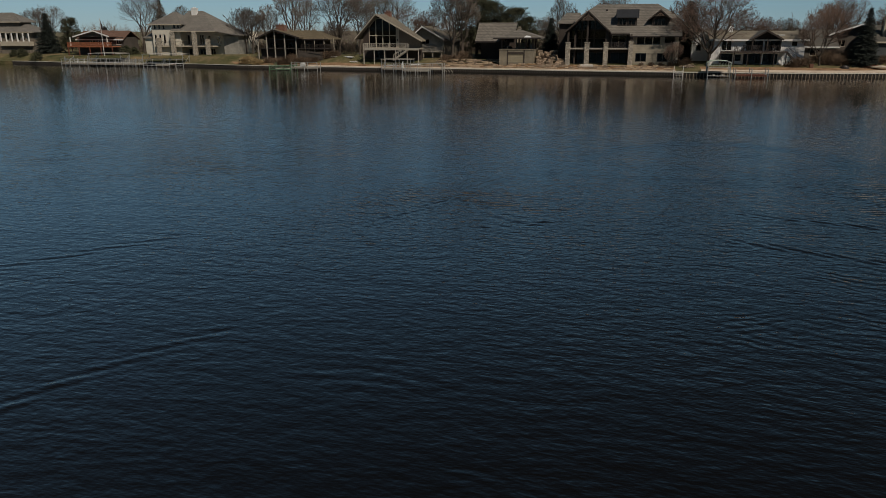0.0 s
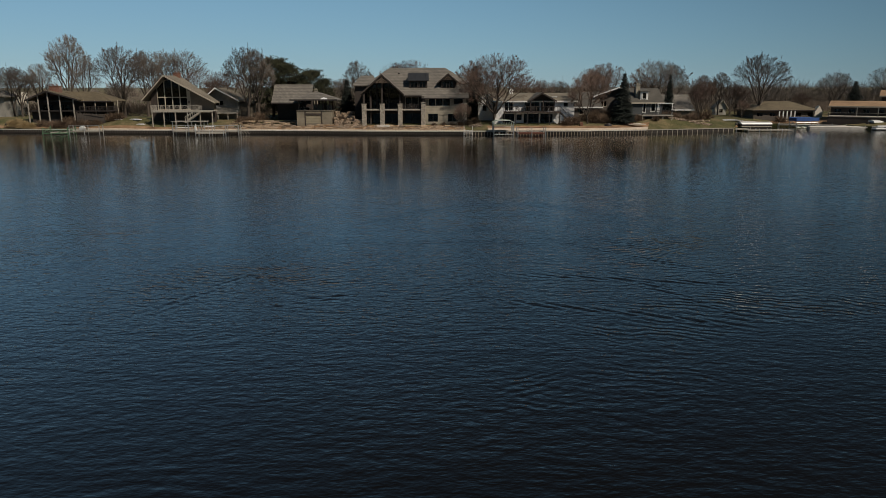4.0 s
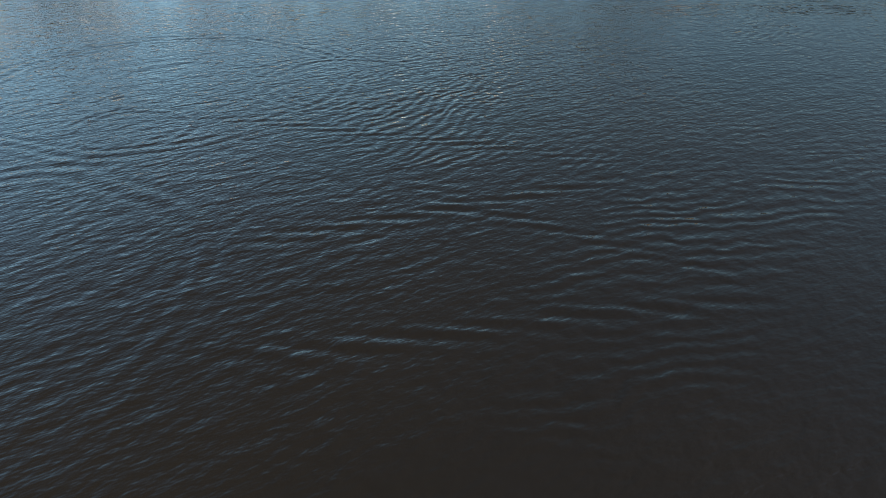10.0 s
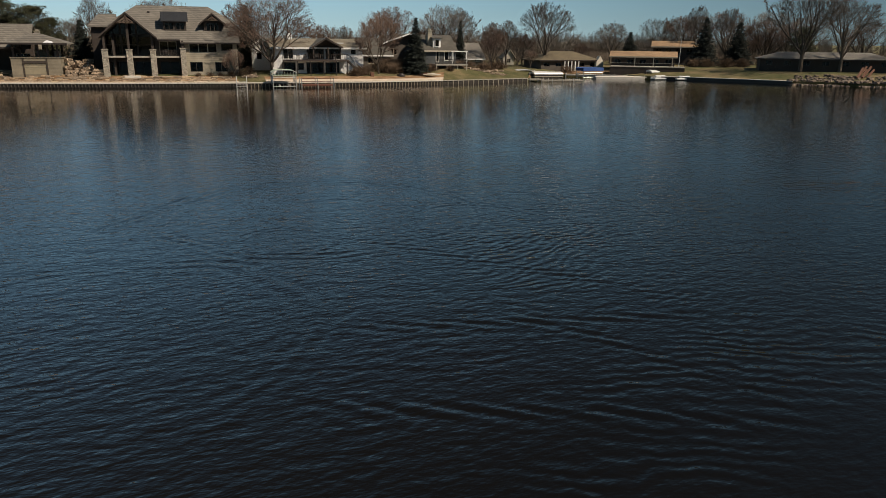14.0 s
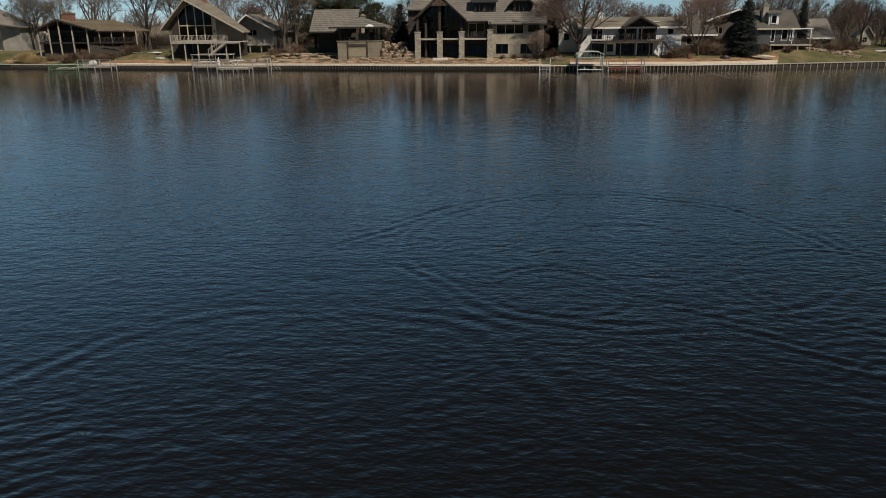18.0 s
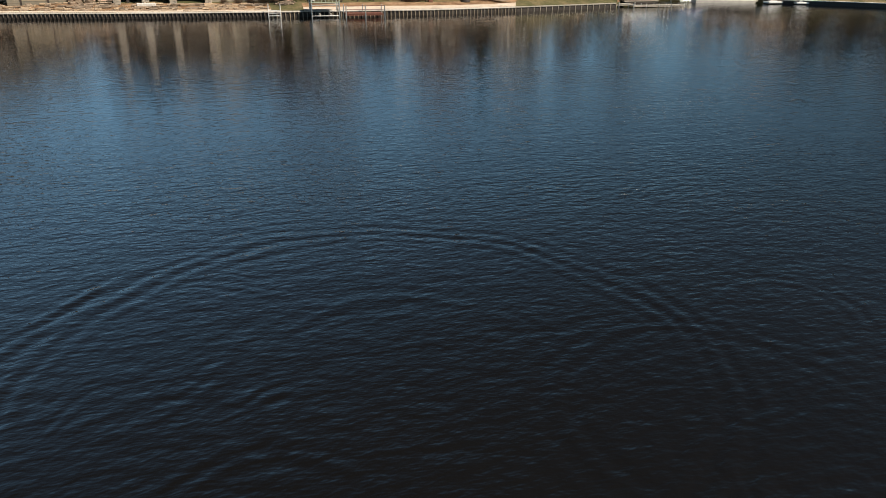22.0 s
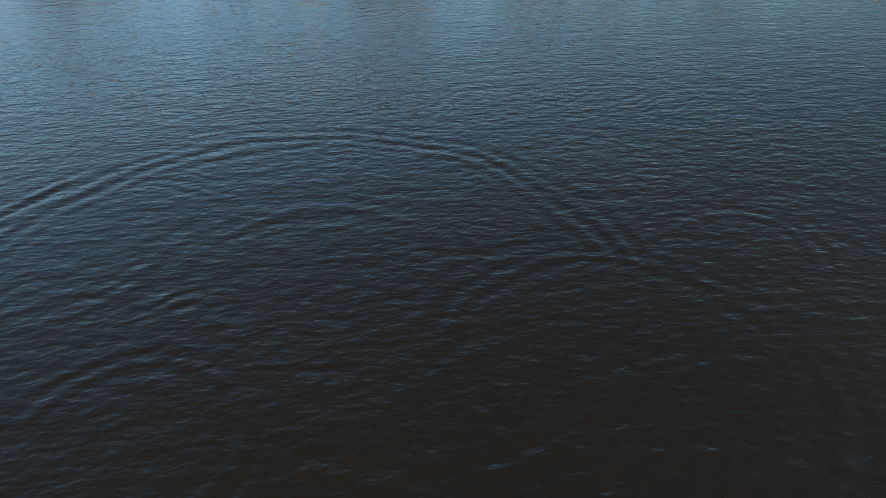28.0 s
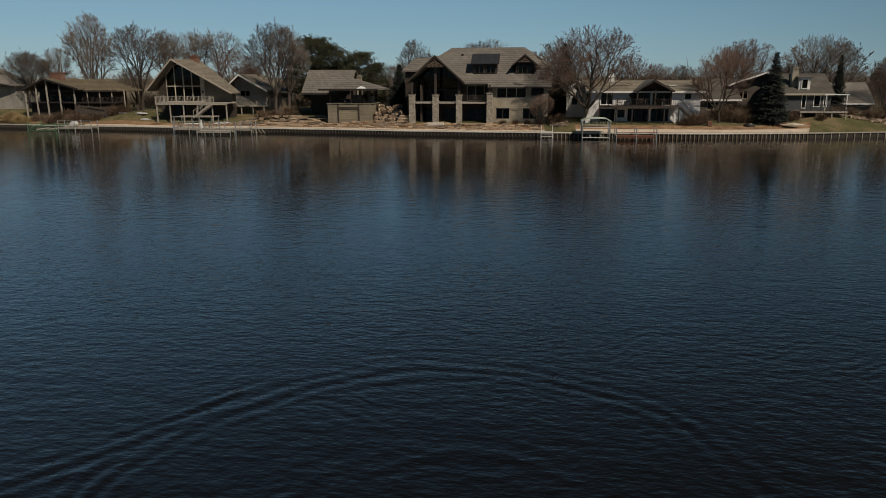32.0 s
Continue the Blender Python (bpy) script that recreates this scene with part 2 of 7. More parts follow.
def watery():
    """Lake: murky brown water, wind ripples at three scales, trains of longer waves."""
    n = Nodes("lake_water")
    v = n.coords((0.5, 1.0, 1.0), (0, 0, radians(8)))
    w = n.coords((1.0, 1.0, 1.0), (0, 0, radians(-20)))
    fine, mid = n.noise(v, 5.2, 2, 0.55), n.noise(n.coords((0.6, 1.0, 1.0), (0, 0, radians(-10))), 2.3, 2, 0.5)
    patch = n.ramp(n.noise(w, 0.05, 3), (0.35, (0.6, 0.6, 0.6)), (0.65, (1, 1, 1)))
    swell = n.noise(n.coords((0.28, 1.0, 1.0), (0, 0, radians(-14))), 1.0, 1, 0.4)
    h = n.math("MULTIPLY", n.math("ADD", n.math("MULTIPLY", fine, 0.36), n.math("MULTIPLY", mid, 0.5)), patch)
    h = n.math("ADD", h, n.math("MULTIPLY", swell, 0.24))
    flat = n.t.nodes.new("ShaderNodeSeparateXYZ")
    n.link(n.coords(), flat.inputs[0])
    open_water = n.ramp(n.math("MULTIPLY", flat.outputs["Y"], 0.02), (0.1, (1, 1, 1)), (0.6, (0.08, 0.08, 0.08)))
    for k, (turn, lam, amp) in enumerate(((22, 0.5, 0.1), (-26, 0.45, 0.1), (3, 0.6, 0.05))):
        u = n.coords((1, 1, 1), (0, 0, radians(turn)))
        s = n.t.nodes.new("ShaderNodeSeparateXYZ")
        n.link(u, s.inputs[0])
        y = n.math("ADD", s.outputs["Y"], n.math("MULTIPLY", n.noise(u, 0.28, 3), 2.6))
        crest = n.math("SINE", n.math("MULTIPLY", y, 6.283 / lam))
        where = n.ramp(n.noise(n.coords((0.6, 1.0, 1.0), (0, 0, radians(turn + 7 * k))), 0.09 + 0.02 * k, 3), (0.56, (0, 0, 0)), (0.68, (1, 1, 1)))
        h = n.math("ADD", h, n.math("MULTIPLY", n.math("MULTIPLY", n.math("MULTIPLY", crest, where), open_water), amp))
    # calmer towards the sheltering shore
    h = n.math("MULTIPLY", h, n.ramp(n.math("MULTIPLY", flat.outputs["Y"], 0.01), (0.08, (1, 1, 1)), (0.5, (0.5, 0.5, 0.5)), (0.9, (0.4, 0.4, 0.4))))
    silt = n.ramp(n.noise(w, 0.05, 3), (0.35, (0.0036, 0.0029, 0.002)), (0.65, (0.005, 0.004, 0.0027)))
    n.b.inputs["IOR"].default_value = 1.33
    return n.finish(silt, 0.05, n.bump(h, 1.0, WAVE), 0.0, 0.78)


WAVE = 0.088
WATER = watery()
GLASS = glazed("window_glass")
GRASS = grassy("lawn_turf", (0.05, 0.058, 0.02), (0.105, 0.095, 0.045), (0.2, 0.15, 0.085))
SAND = grassy("sand", (0.46, 0.38, 0.3), (0.55, 0.46, 0.38), (0.6, 0.52, 0.43), 0.6)
SOIL = grassy("bare_soil", (0.14, 0.082, 0.045), (0.24, 0.148, 0.085), (0.34, 0.225, 0.14), 0.5)
CONCRETE = plain("concrete", (0.56, 0.52, 0.46), 0.85)
RUSTPILE = plain("weathered_pile", (0.034, 0.027, 0.021), 0.8, 0.0, 0.4, 2.0)
PILE_WEST = plain("tarred_pile", (0.1, 0.084, 0.064), 0.8, 0.0, 0.35, 2.0)
PILE = plain("galvanised_pile", (0.27, 0.22, 0.155), 0.7, 0.0, 0.35, 2.0)
STONE = stony("ledge_stone", (0.34, 0.3, 0.24), 3.2)
ROCK = stony("terrace_rock", (0.36, 0.27, 0.19), 1.6, (0.12, 0.09, 0.06), 0.5)
RIPRAP = rocky("riprap_rock", (0.17, 0.14, 0.12))
LEDGE = rocky("ledge_slab", (0.34, 0.27, 0.2))
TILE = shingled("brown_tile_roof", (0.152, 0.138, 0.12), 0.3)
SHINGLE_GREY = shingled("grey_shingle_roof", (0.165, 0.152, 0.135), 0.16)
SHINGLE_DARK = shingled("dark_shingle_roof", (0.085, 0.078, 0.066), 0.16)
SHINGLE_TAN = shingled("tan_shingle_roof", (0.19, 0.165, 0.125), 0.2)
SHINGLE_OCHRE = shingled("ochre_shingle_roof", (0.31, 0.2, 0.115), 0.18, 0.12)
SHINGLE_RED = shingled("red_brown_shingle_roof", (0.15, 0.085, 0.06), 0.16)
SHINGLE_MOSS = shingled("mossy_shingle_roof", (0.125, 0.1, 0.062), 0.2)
METAL_ROOF = plain("dark_metal_roof", (0.03, 0.031, 0.034), 0.5, 0.1)
LIMESTONE = striped("sawn_limestone", (0.31, 0.275, 0.21), 0.3)
BLOCK = striped("tan_block", (0.215, 0.185, 0.135), 0.2)
SHUTTER = plain("tan_shutter", (0.3, 0.26, 0.18), 0.6, 0.0, 0.12)
TIMBER = striped("brown_timber", (0.044, 0.033, 0.026), 0.2)
TRUSS = plain("weathered_truss", (0.12, 0.088, 0.064), 0.8)
SIDING_GREY = striped("grey_lap_siding", (0.3, 0.285, 0.25), 0.16)
SIDING_BROWN = striped("brown_lap_siding", (0.075, 0.062, 0.05), 0.16)
SIDING_TAUPE = striped("taupe_lap_siding", (0.16, 0.135, 0.105), 0.16)
SIDING_DARK = striped("dark_brown_siding", (0.045, 0.033, 0.026), 0.18)
SIDING_BLUE = striped("slate_grey_siding", (0.06, 0.066, 0.068), 0.16)
SIDING_WHITE = striped("white_lap_siding", (0.74, 0.73, 0.71), 0.16, 0.01, 0.08)
STUCCO = plain("cream_stucco", (0.6, 0.56, 0.47), 0.9, 0.0, 0.1)
BRICK = stony("red_brown_brick", (0.22, 0.1, 0.065), 7.0, (0.3, 0.26, 0.22), 0.3)
TRIM_WHITE = plain("white_trim", (0.74, 0.73, 0.7), 0.5, 0.0, 0.08)
TRIM_TAN = plain("tan_trim", (0.42, 0.37, 0.29), 0.6, 0.0, 0.12)
TRIM_DARK = plain("dark_trim", (0.035, 0.028, 0.024), 0.5)
DECKWOOD = plain("grey_deck_wood", (0.34, 0.31, 0.26), 0.8, 0.0, 0.25, 3.0)
REDWOOD = plain("red_stained_deck", (0.14, 0.05, 0.03), 0.7, 0.0, 0.25, 3.0)
ORANGEWOOD = plain("orange_stained_deck", (0.3, 0.105, 0.05), 0.7, 0.0, 0.2, 3.0)
RUST = plain("rusty_brown_wood", (0.14, 0.065, 0.04), 0.85, 0.0, 0.35, 3.0)
STEEL = plain("galvanised_steel", (0.5, 0.5, 0.48), 0.4, 0.7, 0.1)
WHITE_PLASTIC = plain("white_plastic", (0.6, 0.6, 0.58), 0.35, 0.0, 0.06)
CANVAS_GREEN = plain("green_canvas", (0.08, 0.17, 0.09), 0.8)
CANVAS_BLUE = plain("blue_canvas", (0.03, 0.08, 0.24), 0.8)
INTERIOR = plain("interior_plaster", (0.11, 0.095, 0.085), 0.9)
BARK = barky("grey_brown_bark", (0.09, 0.074, 0.06))
TWIG = barky("twigs", (0.175, 0.146, 0.12))
TWIG_DARK = barky("dark_twigs", (0.125, 0.103, 0.085))
TWIG_RED = barky("reddish_twigs", (0.165, 0.112, 0.087))
NEEDLE = leafy("dark_pine_needles", (0.024, 0.028, 0.015), (0.08, 0.08, 0.042))
NEEDLE_BLUE = leafy("blue_spruce_needles", (0.012, 0.016, 0.013), (0.034, 0.042, 0.034))
BRUSH = leafy("brown_shrub", (0.07, 0.045, 0.03), (0.17, 0.12, 0.08))
SNOW = plain("old_snow", (0.6, 0.6, 0.6), 0.7, 0.0, 0.2, 2.5)
CANOPY = plain("faded_green_canopy", (0.36, 0.42, 0.33), 0.7)
THICKET = leafy("grey_brown_thicket", (0.06, 0.048, 0.036), (0.13, 0.1, 0.075))
STRAW = leafy("straw_grass", (0.24, 0.17, 0.08), (0.4, 0.3, 0.16))


# ---- building helpers ----
def box(bm, x0, x1, y0, y1, z0, z1):
    vs = [bm.verts.new(p) for p in ((x0, y0, z0), (x1, y0, z0), (x1, y1, z0), (x0, y1, z0), (x0, y0, z1), (x1, y0, z1), (x1, y1, z1), (x0, y1, z1))]
    for f in ((3, 2, 1, 0), (4, 5, 6, 7), (0, 1, 5, 4), (1, 2, 6, 5), (2, 3, 7, 6), (3, 0, 4, 7)):
        bm.faces.new([vs[i] for i in f])
    return vs


def prism(bm, pts, vec):
    """A flat polygon pushed along vec."""
    a = [bm.verts.new(p) for p in pts]
    b = [bm.verts.new(Vector(p) + Vector(vec)) for p in pts]
    bm.faces.new(a)
    bm.faces.new(b[::-1])
    for i in range(len(a)):
        j = (i + 1) % len(a)
        bm.faces.new((a[j], a[i], b[i], b[j]))


def slab(bm, pts, thick=0.18):
    prism(bm, pts, (0, 0, -thick))


def beam(bm, a, b, w=0.1, h=None):
    """A square bar from a to b."""
    a, b, h = Vector(a), Vector(b), h or w
    d = (b - a).normalized()
    s = d.cross(Vector((0, 0, 1)))
    s = s.normalized() if s.length > 1e-3 else Vector((1, 0, 0))
    u = s.cross(d).normalized()
    q = [s * w / 2 * i + u * h / 2 * j for i, j in ((-1, -1), (1, -1), (1, 1), (-1, 1))]
    va, vb = [bm.verts.new(a + o) for o in q], [bm.verts.new(b + o) for o in q]
    bm.faces.new(va[::-1]), bm.faces.new(vb)
    for i in range(4):
        j = (i + 1) % 4
        bm.faces.new((va[i], va[j], vb[j], vb[i]))


def tube(bm, a, b, r0, r1=None, n=8):
    a, b, r1 = Vector(a), Vector(b), r0 if r1 is None else r1
    d = (b - a).normalized()
    s = d.cross(Vector((0.31, 0.17, 0.94))).normalized()
    u = s.cross(d)
    ra, rb = [], []
    for i in range(n):
        o = s * math.cos(6.2832 * i / n) + u * math.sin(6.2832 * i / n)
        ra.append(bm.verts.new(a + o * r0)), rb.append(bm.verts.new(b + o * r1))
    bm.faces.new(ra[::-1]), bm.faces.new(rb)
    for i in range(n):
        j = (i + 1) % n
        bm.faces.new((ra[i], ra[j], rb[j], rb[i]))


def mesh_of(name, bm, mat, bevel=0.0):
    bmesh.ops.recalc_face_normals(bm, faces=bm.faces)
    if bevel:
        bmesh.ops.bevel(bm, geom=list(bm.edges), offset=bevel, segments=1, affect="EDGES")
    me = bpy.data.meshes.new(name)
    bm.to_mesh(me)
    bm.free()
    me.materials.append(mat)
    return me


def part(name, bm, mat, parent, label="", bevel=0.0):
    me = bm if isinstance(bm, bpy.types.Mesh) else mesh_of(name, bm, mat, bevel)
    ob = new(name, me)
    ob.parent = parent
    return tagged(ob, label) if label else ob


def thing(name, m, label, category, group="", kind=""):
    ob = new(name)
    ob.empty_display_size = 0.3
    ob.matrix_basis = m
    return tagged(ob, label, category, group, kind)


def solid(name, bm, mat, m, label, category, group="", kind="", bevel=0.0):
    """A thing that is one mesh."""
    ob = new(name, mesh_of(name, bm, mat, bevel))
    ob.matrix_basis = m
    return tagged(ob, label, category, group, kind)


def bars(name, mat, parent, items, label="", bevel=0.0):
    """One part out of several boxes (x0, x1, y0, y1, z0, z1)."""
    bm = bmesh.new()
    for it in items:
        box(bm, *it)
    return part(name, bm, mat, parent, label, bevel)


def lattice(x0, x1, y0, y1, z0, z1, holes):
    """A slab along x with openings (a, b, c, d) cut right through it."""
    xs = sorted({x0, x1, *[v for h in holes for v in h[:2]]})
    zs = sorted({z0, z1, *[v for h in holes for v in h[2:4]]})
    bm = bmesh.new()
    for i in range(len(xs) - 1):
        run = None
        for j in range(len(zs) - 1):
            cx, cz = (xs[i] + xs[i + 1]) / 2, (zs[j] + zs[j + 1]) / 2
            empty = any(h[0] < cx < h[1] and h[2] < cz < h[3] for h in holes)
            if not empty:
                run = (run[0], zs[j + 1]) if run else (zs[j], zs[j + 1])
            if run and (empty or j == len(zs) - 2):
                box(bm, xs[i], xs[i + 1], y0, y1, *run)
                run = None
    bmesh.ops.remove_doubles(bm, verts=bm.verts, dist=1e-4)
    return bm


def wall_x(parent, mat, x0, x1, y0, y1, z0, z1, holes=(), label=""):
    """A wall along x with openings cut right through it."""
    return part("wall", lattice(x0, x1, y0, y1, z0, z1, holes), mat, parent, label)


def window(parent, a, b, c, d, y, cols=2, rows=1, mat=None, bar=0.09, name="window", thick=0.1):
    """A frame with mullions, and its panes as sub-parts."""
    y0, y1 = y, y + thick
    w, h = (b - a - bar) / cols, (d - c - bar) / rows
    bm = lattice(a, b, y0, y1, c, d, [(a + i * w + bar, a + (i + 1) * w, c + j * h + bar, c + (j + 1) * h) for i in range(cols) for j in range(rows)])
    frame_ = part(name, bm, mat or TRIM_TAN, parent)
    for i in range(cols):
        for j in range(rows):
            p = bmesh.new()
            box(p, a + i * w + bar, a + (i + 1) * w, y0 + 0.04, y0 + 0.055, c + j * h + bar, c + (j + 1) * h)
            part("pane", p, GLASS, frame_)
    return frame_


def rail(parent, x0, x1, y, z, height=1.0, gap=0.24, mat=None, name="railing", side=None):
    """Posts, two rails and balusters along x (or along y when side gives its x)."""
    bm = bmesh.new()
    n = max(2, int(abs(x1 - x0) / gap))

    def at(s, zz):
        return (s, y, zz) if side is None else (side, s, zz)

    beam(bm, at(x0, z + height), at(x1, z + height), 0.1, 0.06)
    beam(bm, at(x0, z + 0.12), at(x1, z + 0.12), 0.06)
    for i in range(n + 1):
        s = x0 + (x1 - x0) * i / n
        beam(bm, at(s, z), at(s, z + height), 0.1 if i % 8 == 0 else 0.035)
    return part(name, bm, mat or DECKWOOD, parent)


def chimney(parent, x, y, z0, z1, w=1.0, d=0.8, mat=None):
    bm = bmesh.new()
    box(bm, x - w / 2, x + w / 2, y - d / 2, y + d / 2, z0, z1 - 0.15)
    box(bm, x - w / 2 - 0.08, x + w / 2 + 0.08, y - d / 2 - 0.08, y + d / 2 + 0.08, z1 - 0.15, z1)
    tube(bm, (x - w * 0.2, y, z1), (x - w * 0.2, y, z1 + 0.25), 0.14)
    tube(bm, (x + w * 0.2, y, z1), (x + w * 0.2, y, z1 + 0.25), 0.14)
    return part("chimney", bm, mat or BRICK, parent)


def roof_gx(parent, mat, x0, x1, y0, y1, ze, zr, yr=None, over=0.5, clip=0.0, trim=None, name="roof"):
    """Gable roof with its ridge along x; clip: how much of each gable's top is hipped."""
    yr = (y0 + y1) / 2 if yr is None else yr
    s0, s1 = (zr - ze) / (yr - y0), (zr - ze) / (y1 - yr)
    a, b, ya, yb = x0 - over, x1 + over, y0 - over, y1 + over
    za, zb = ze - s0 * over, ze - s1 * over
    bm = bmesh.new()
    if clip:
        zc = zr - clip
        ca, cb, dx = yr - clip / s0, yr + clip / s1, clip * 1.3
        slab(bm, [(a, ya, za), (b, ya, za), (b, ca, zc), (b - dx, yr, zr), (a + dx, yr, zr), (a, ca, zc)])
        slab(bm, [(b, yb, zb), (a, yb, zb), (a, cb, zc), (a + dx, yr, zr), (b - dx, yr, zr), (b, cb, zc)])
        slab(bm, [(b, ca, zc), (b, cb, zc), (b - dx, yr, zr)])
        slab(bm, [(a, cb, zc), (a, ca, zc), (a + dx, yr, zr)])
    else:
        slab(bm, [(a, ya, za), (b, ya, za), (b, yr, zr), (a, yr, zr)])
        slab(bm, [(b, yb, zb), (a, yb, zb), (a, yr, zr), (b, yr, zr)])
    r = part(name, bm, mat, parent)
    if trim:
        f = bmesh.new()
        box(f, a - 0.01, b + 0.01, ya - 0.05, ya + 0.01, za - 0.24, za + 0.02)
        part("fascia", f, trim, r)
    return r


def roof_gy(parent, mat, xl, zl, xa, za, xr, zr, y0, y1, trim=None, name="roof", thick=0.2):
    """Gable roof with its ridge along y: left eave, apex, right eave."""
    bm = bmesh.new()
    slab(bm, [(xl, y0, zl), (xa, y0, za), (xa, y1, za), (xl, y1, zl)], thick)
    slab(bm, [(xa, y0, za), (xr, y0, zr), (xr, y1, zr), (xa, y1, za)], thick)
    r = part(name, bm, mat, parent)
    if trim:
        f = bmesh.new()
        for p, q in (((xl, zl), (xa, za)), ((xa, za), (xr, zr))):
            prism(f, [(p[0], y0 - 0.06, p[1] - thick - 0.06), (q[0], y0 - 0.06, q[1] - thick - 0.06), (q[0], y0 - 0.06, q[1] + 0.03), (p[0], y0 - 0.06, p[1] + 0.03)], (0, 0.055, 0))
        part("fascia", f, trim, r)
    return r


def roof_hip(parent, mat, x0, x1, y0, y1, ze, zr, run=None, over=0.5, trim=None, name="roof"):
    run = (y1 - y0) / 2 if run is None else run
    yr, o, zo = (y0 + y1) / 2, over, ze - over * (zr - ze) / ((y1 - y0) / 2)
    a, b, c, d = (x0 - o, y0 - o, zo), (x1 + o, y0 - o, zo), (x1 + o, y1 + o, zo), (x0 - o, y1 + o, zo)
    e, f = (min(x0 + run, (x0 + x1) / 2 - 0.05), yr, zr), (max(x1 - run, (x0 + x1) / 2 + 0.05), yr, zr)
    bm = bmesh.new()
    for pts in ([a, b, f, e], [b, c, f], [c, d, e, f], [d, a, e]):
        slab(bm, pts)
    r = part(name, bm, mat, parent)
    if trim:
        g = bmesh.new()
        box(g, x0 - o, x1 + o, y0 - o - 0.05, y0 - o + 0.01, zo - 0.22, zo + 0.02)
        part("fascia", g, trim, r)
    return r


def shell(parent, mat, x0, x1, y0, y1, z0, z1, holes=(), th=0.25, gable=None):
    """Four walls and a floor; holes are in the front. gable: (apex x, apex z) of front and back triangles."""
    wall_x(parent, mat, x0, x1, y0, y0 + th, z0, z1, holes)
    bars("wall", mat, parent, [(x0, x0 + th, y0 + th, y1 - th, z0, z1)])
    bars("wall", mat, parent, [(x1 - th, x1, y0 + th, y1 - th, z0, z1)])
    bars("wall", mat, parent, [(x0, x1, y1 - th, y1, z0, z1)])
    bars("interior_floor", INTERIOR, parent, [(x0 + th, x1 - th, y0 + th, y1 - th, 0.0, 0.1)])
    if gable:
        for y in (y0, y1 - th):
            bm = bmesh.new()
            prism(bm, [(x0, y, z1), (x1, y, z1), (gable[0], y, gable[1])], (0, th, 0))
            part("gable", bm, mat, parent)


# ---- shore and ground ----
LAKE = Vector((20.0, 20.0))
SHORE = [(-140, 115.5), (-124, 112.3), (-84, 109), (-72, 105.5), (-54, 102.6), (-36, 100.6), (-23, 100), (-12, 98.8), (-3, 97.2), (8.7, 96.2), (17.5, 95.8), (38, 95.7), (51.7, 98.2), (62.5, 101.2), (70.5, 103.5), (78, 113), (86, 122), (98, 118), (101, 108), (106, 104.5), (113, 96), (118.7, 88), (130, 78), (146, 68), (156, 54), (176, 44), (205, 36), (270, 18), (330, -60), (320, -200), (180, -290), (0, -310), (-190, -270), (-310, -110), (-320, 50), (-240, 110)]


def dense(points, step, closed=True):
    out = []
    for i in range(len(points) - (0 if closed else 1)):
        a, b = Vector(points[i]), Vector(points[(i + 1) % len(points)])
        n = max(1, int((b - a).length / step))
        out += [a.lerp(b, k / n) for k in range(n)]
    return out if closed else out + [Vector(points[-1])]


RIM = dense(SHORE, 2.5)
_ang = np.array([math.atan2(p.y - LAKE.y, p.x - LAKE.x) for p in RIM])
_rad = np.array([(p - LAKE).length for p in RIM])
_o = np.argsort(_ang)
_ang, _rad = _ang[_o], _rad[_o]
PROFILE_D = [0.0, 1.6, 3.5, 6.0, 10.0, 20.0, 60.0, 200.0, 4000.0]
PROFILE_Z = [0.66, 0.82, 1.15, 1.6, 1.95, 2.3, 2.7, 3.2, 3.5]


MOUNDS = ((-47.6, 107.5, 4.5, 3.4, 1.0), (-76.0, 112.0, 6.0, 4.0, 0.7), (-104.5, 115.0, 4.0, 4.0, 0.5), (56.5, 104.5, 6.0, 3.4, 0.95), (112.0, 122.0, 7.0, 4.0, 0.4), (86.0, 130.0, 14.0, 14.0, -1.1))


def shore_distance(x, y):
    v = Vector((x, y)) - LAKE
    return v.length - float(np.interp(math.atan2(v.y, v.x), _ang, _rad, period=2 * math.pi))


def ground_z(x, y):
    d = max(0.0, shore_distance(x, y))
    mound = sum(k * math.exp(-(((x - a) / s) ** 2) - ((y - b) / r) ** 2) for a, b, s, r, k in MOUNDS) * min(1, d / 4)
    return float(np.interp(d, PROFILE_D, PROFILE_Z)) + mound + 0.12 * noise.noise((x * 0.08, y * 0.08, 0)) * min(1, d / 8)


def build_ground():
    steps = [0.0, 0.8, 1.6, 2.5, 3.5, 4.7, 6, 8, 10, 14, 20, 30, 45, 60, 110, 200, 600, 3800]
    vs, fs, n = [], [], len(_ang)
    for a, r in zip(_ang, _rad):
        for s in steps:
            x, y = LAKE.x + math.cos(a) * (r + s), LAKE.y + math.sin(a) * (r + s)
            vs.append((x, y, ground_z(x, y) if s else 0.66))
    for i in range(n):
        j = (i + 1) % n
        for k in range(len(steps) - 1):
            p = i * len(steps) + k
            q = j * len(steps) + k
            fs.append((p, p + 1, q + 1, q))
    for i in range(n):
        vs.append((vs[i * len(steps)][0], vs[i * len(steps)][1], -1.0))
    base = n * len(steps)
    for i in range(n):
        j = (i + 1) % n
        fs.append((base + i, i * len(steps), j * len(steps), base + j))
    me = bpy.data.meshes.new("ground")
    me.from_pydata(vs, [], fs)
    me.materials.append(GRASS)
    bmx = bmesh.new()
    bmx.from_mesh(me)
    bmesh.ops.recalc_face_normals(bmx, faces=bmx.faces)
    bmx.to_mesh(me)
    bmx.free()
    tagged(new("ground", me), "dormant brown and green spring lawn round the lake", "ground", kind="structure")


build_ground()
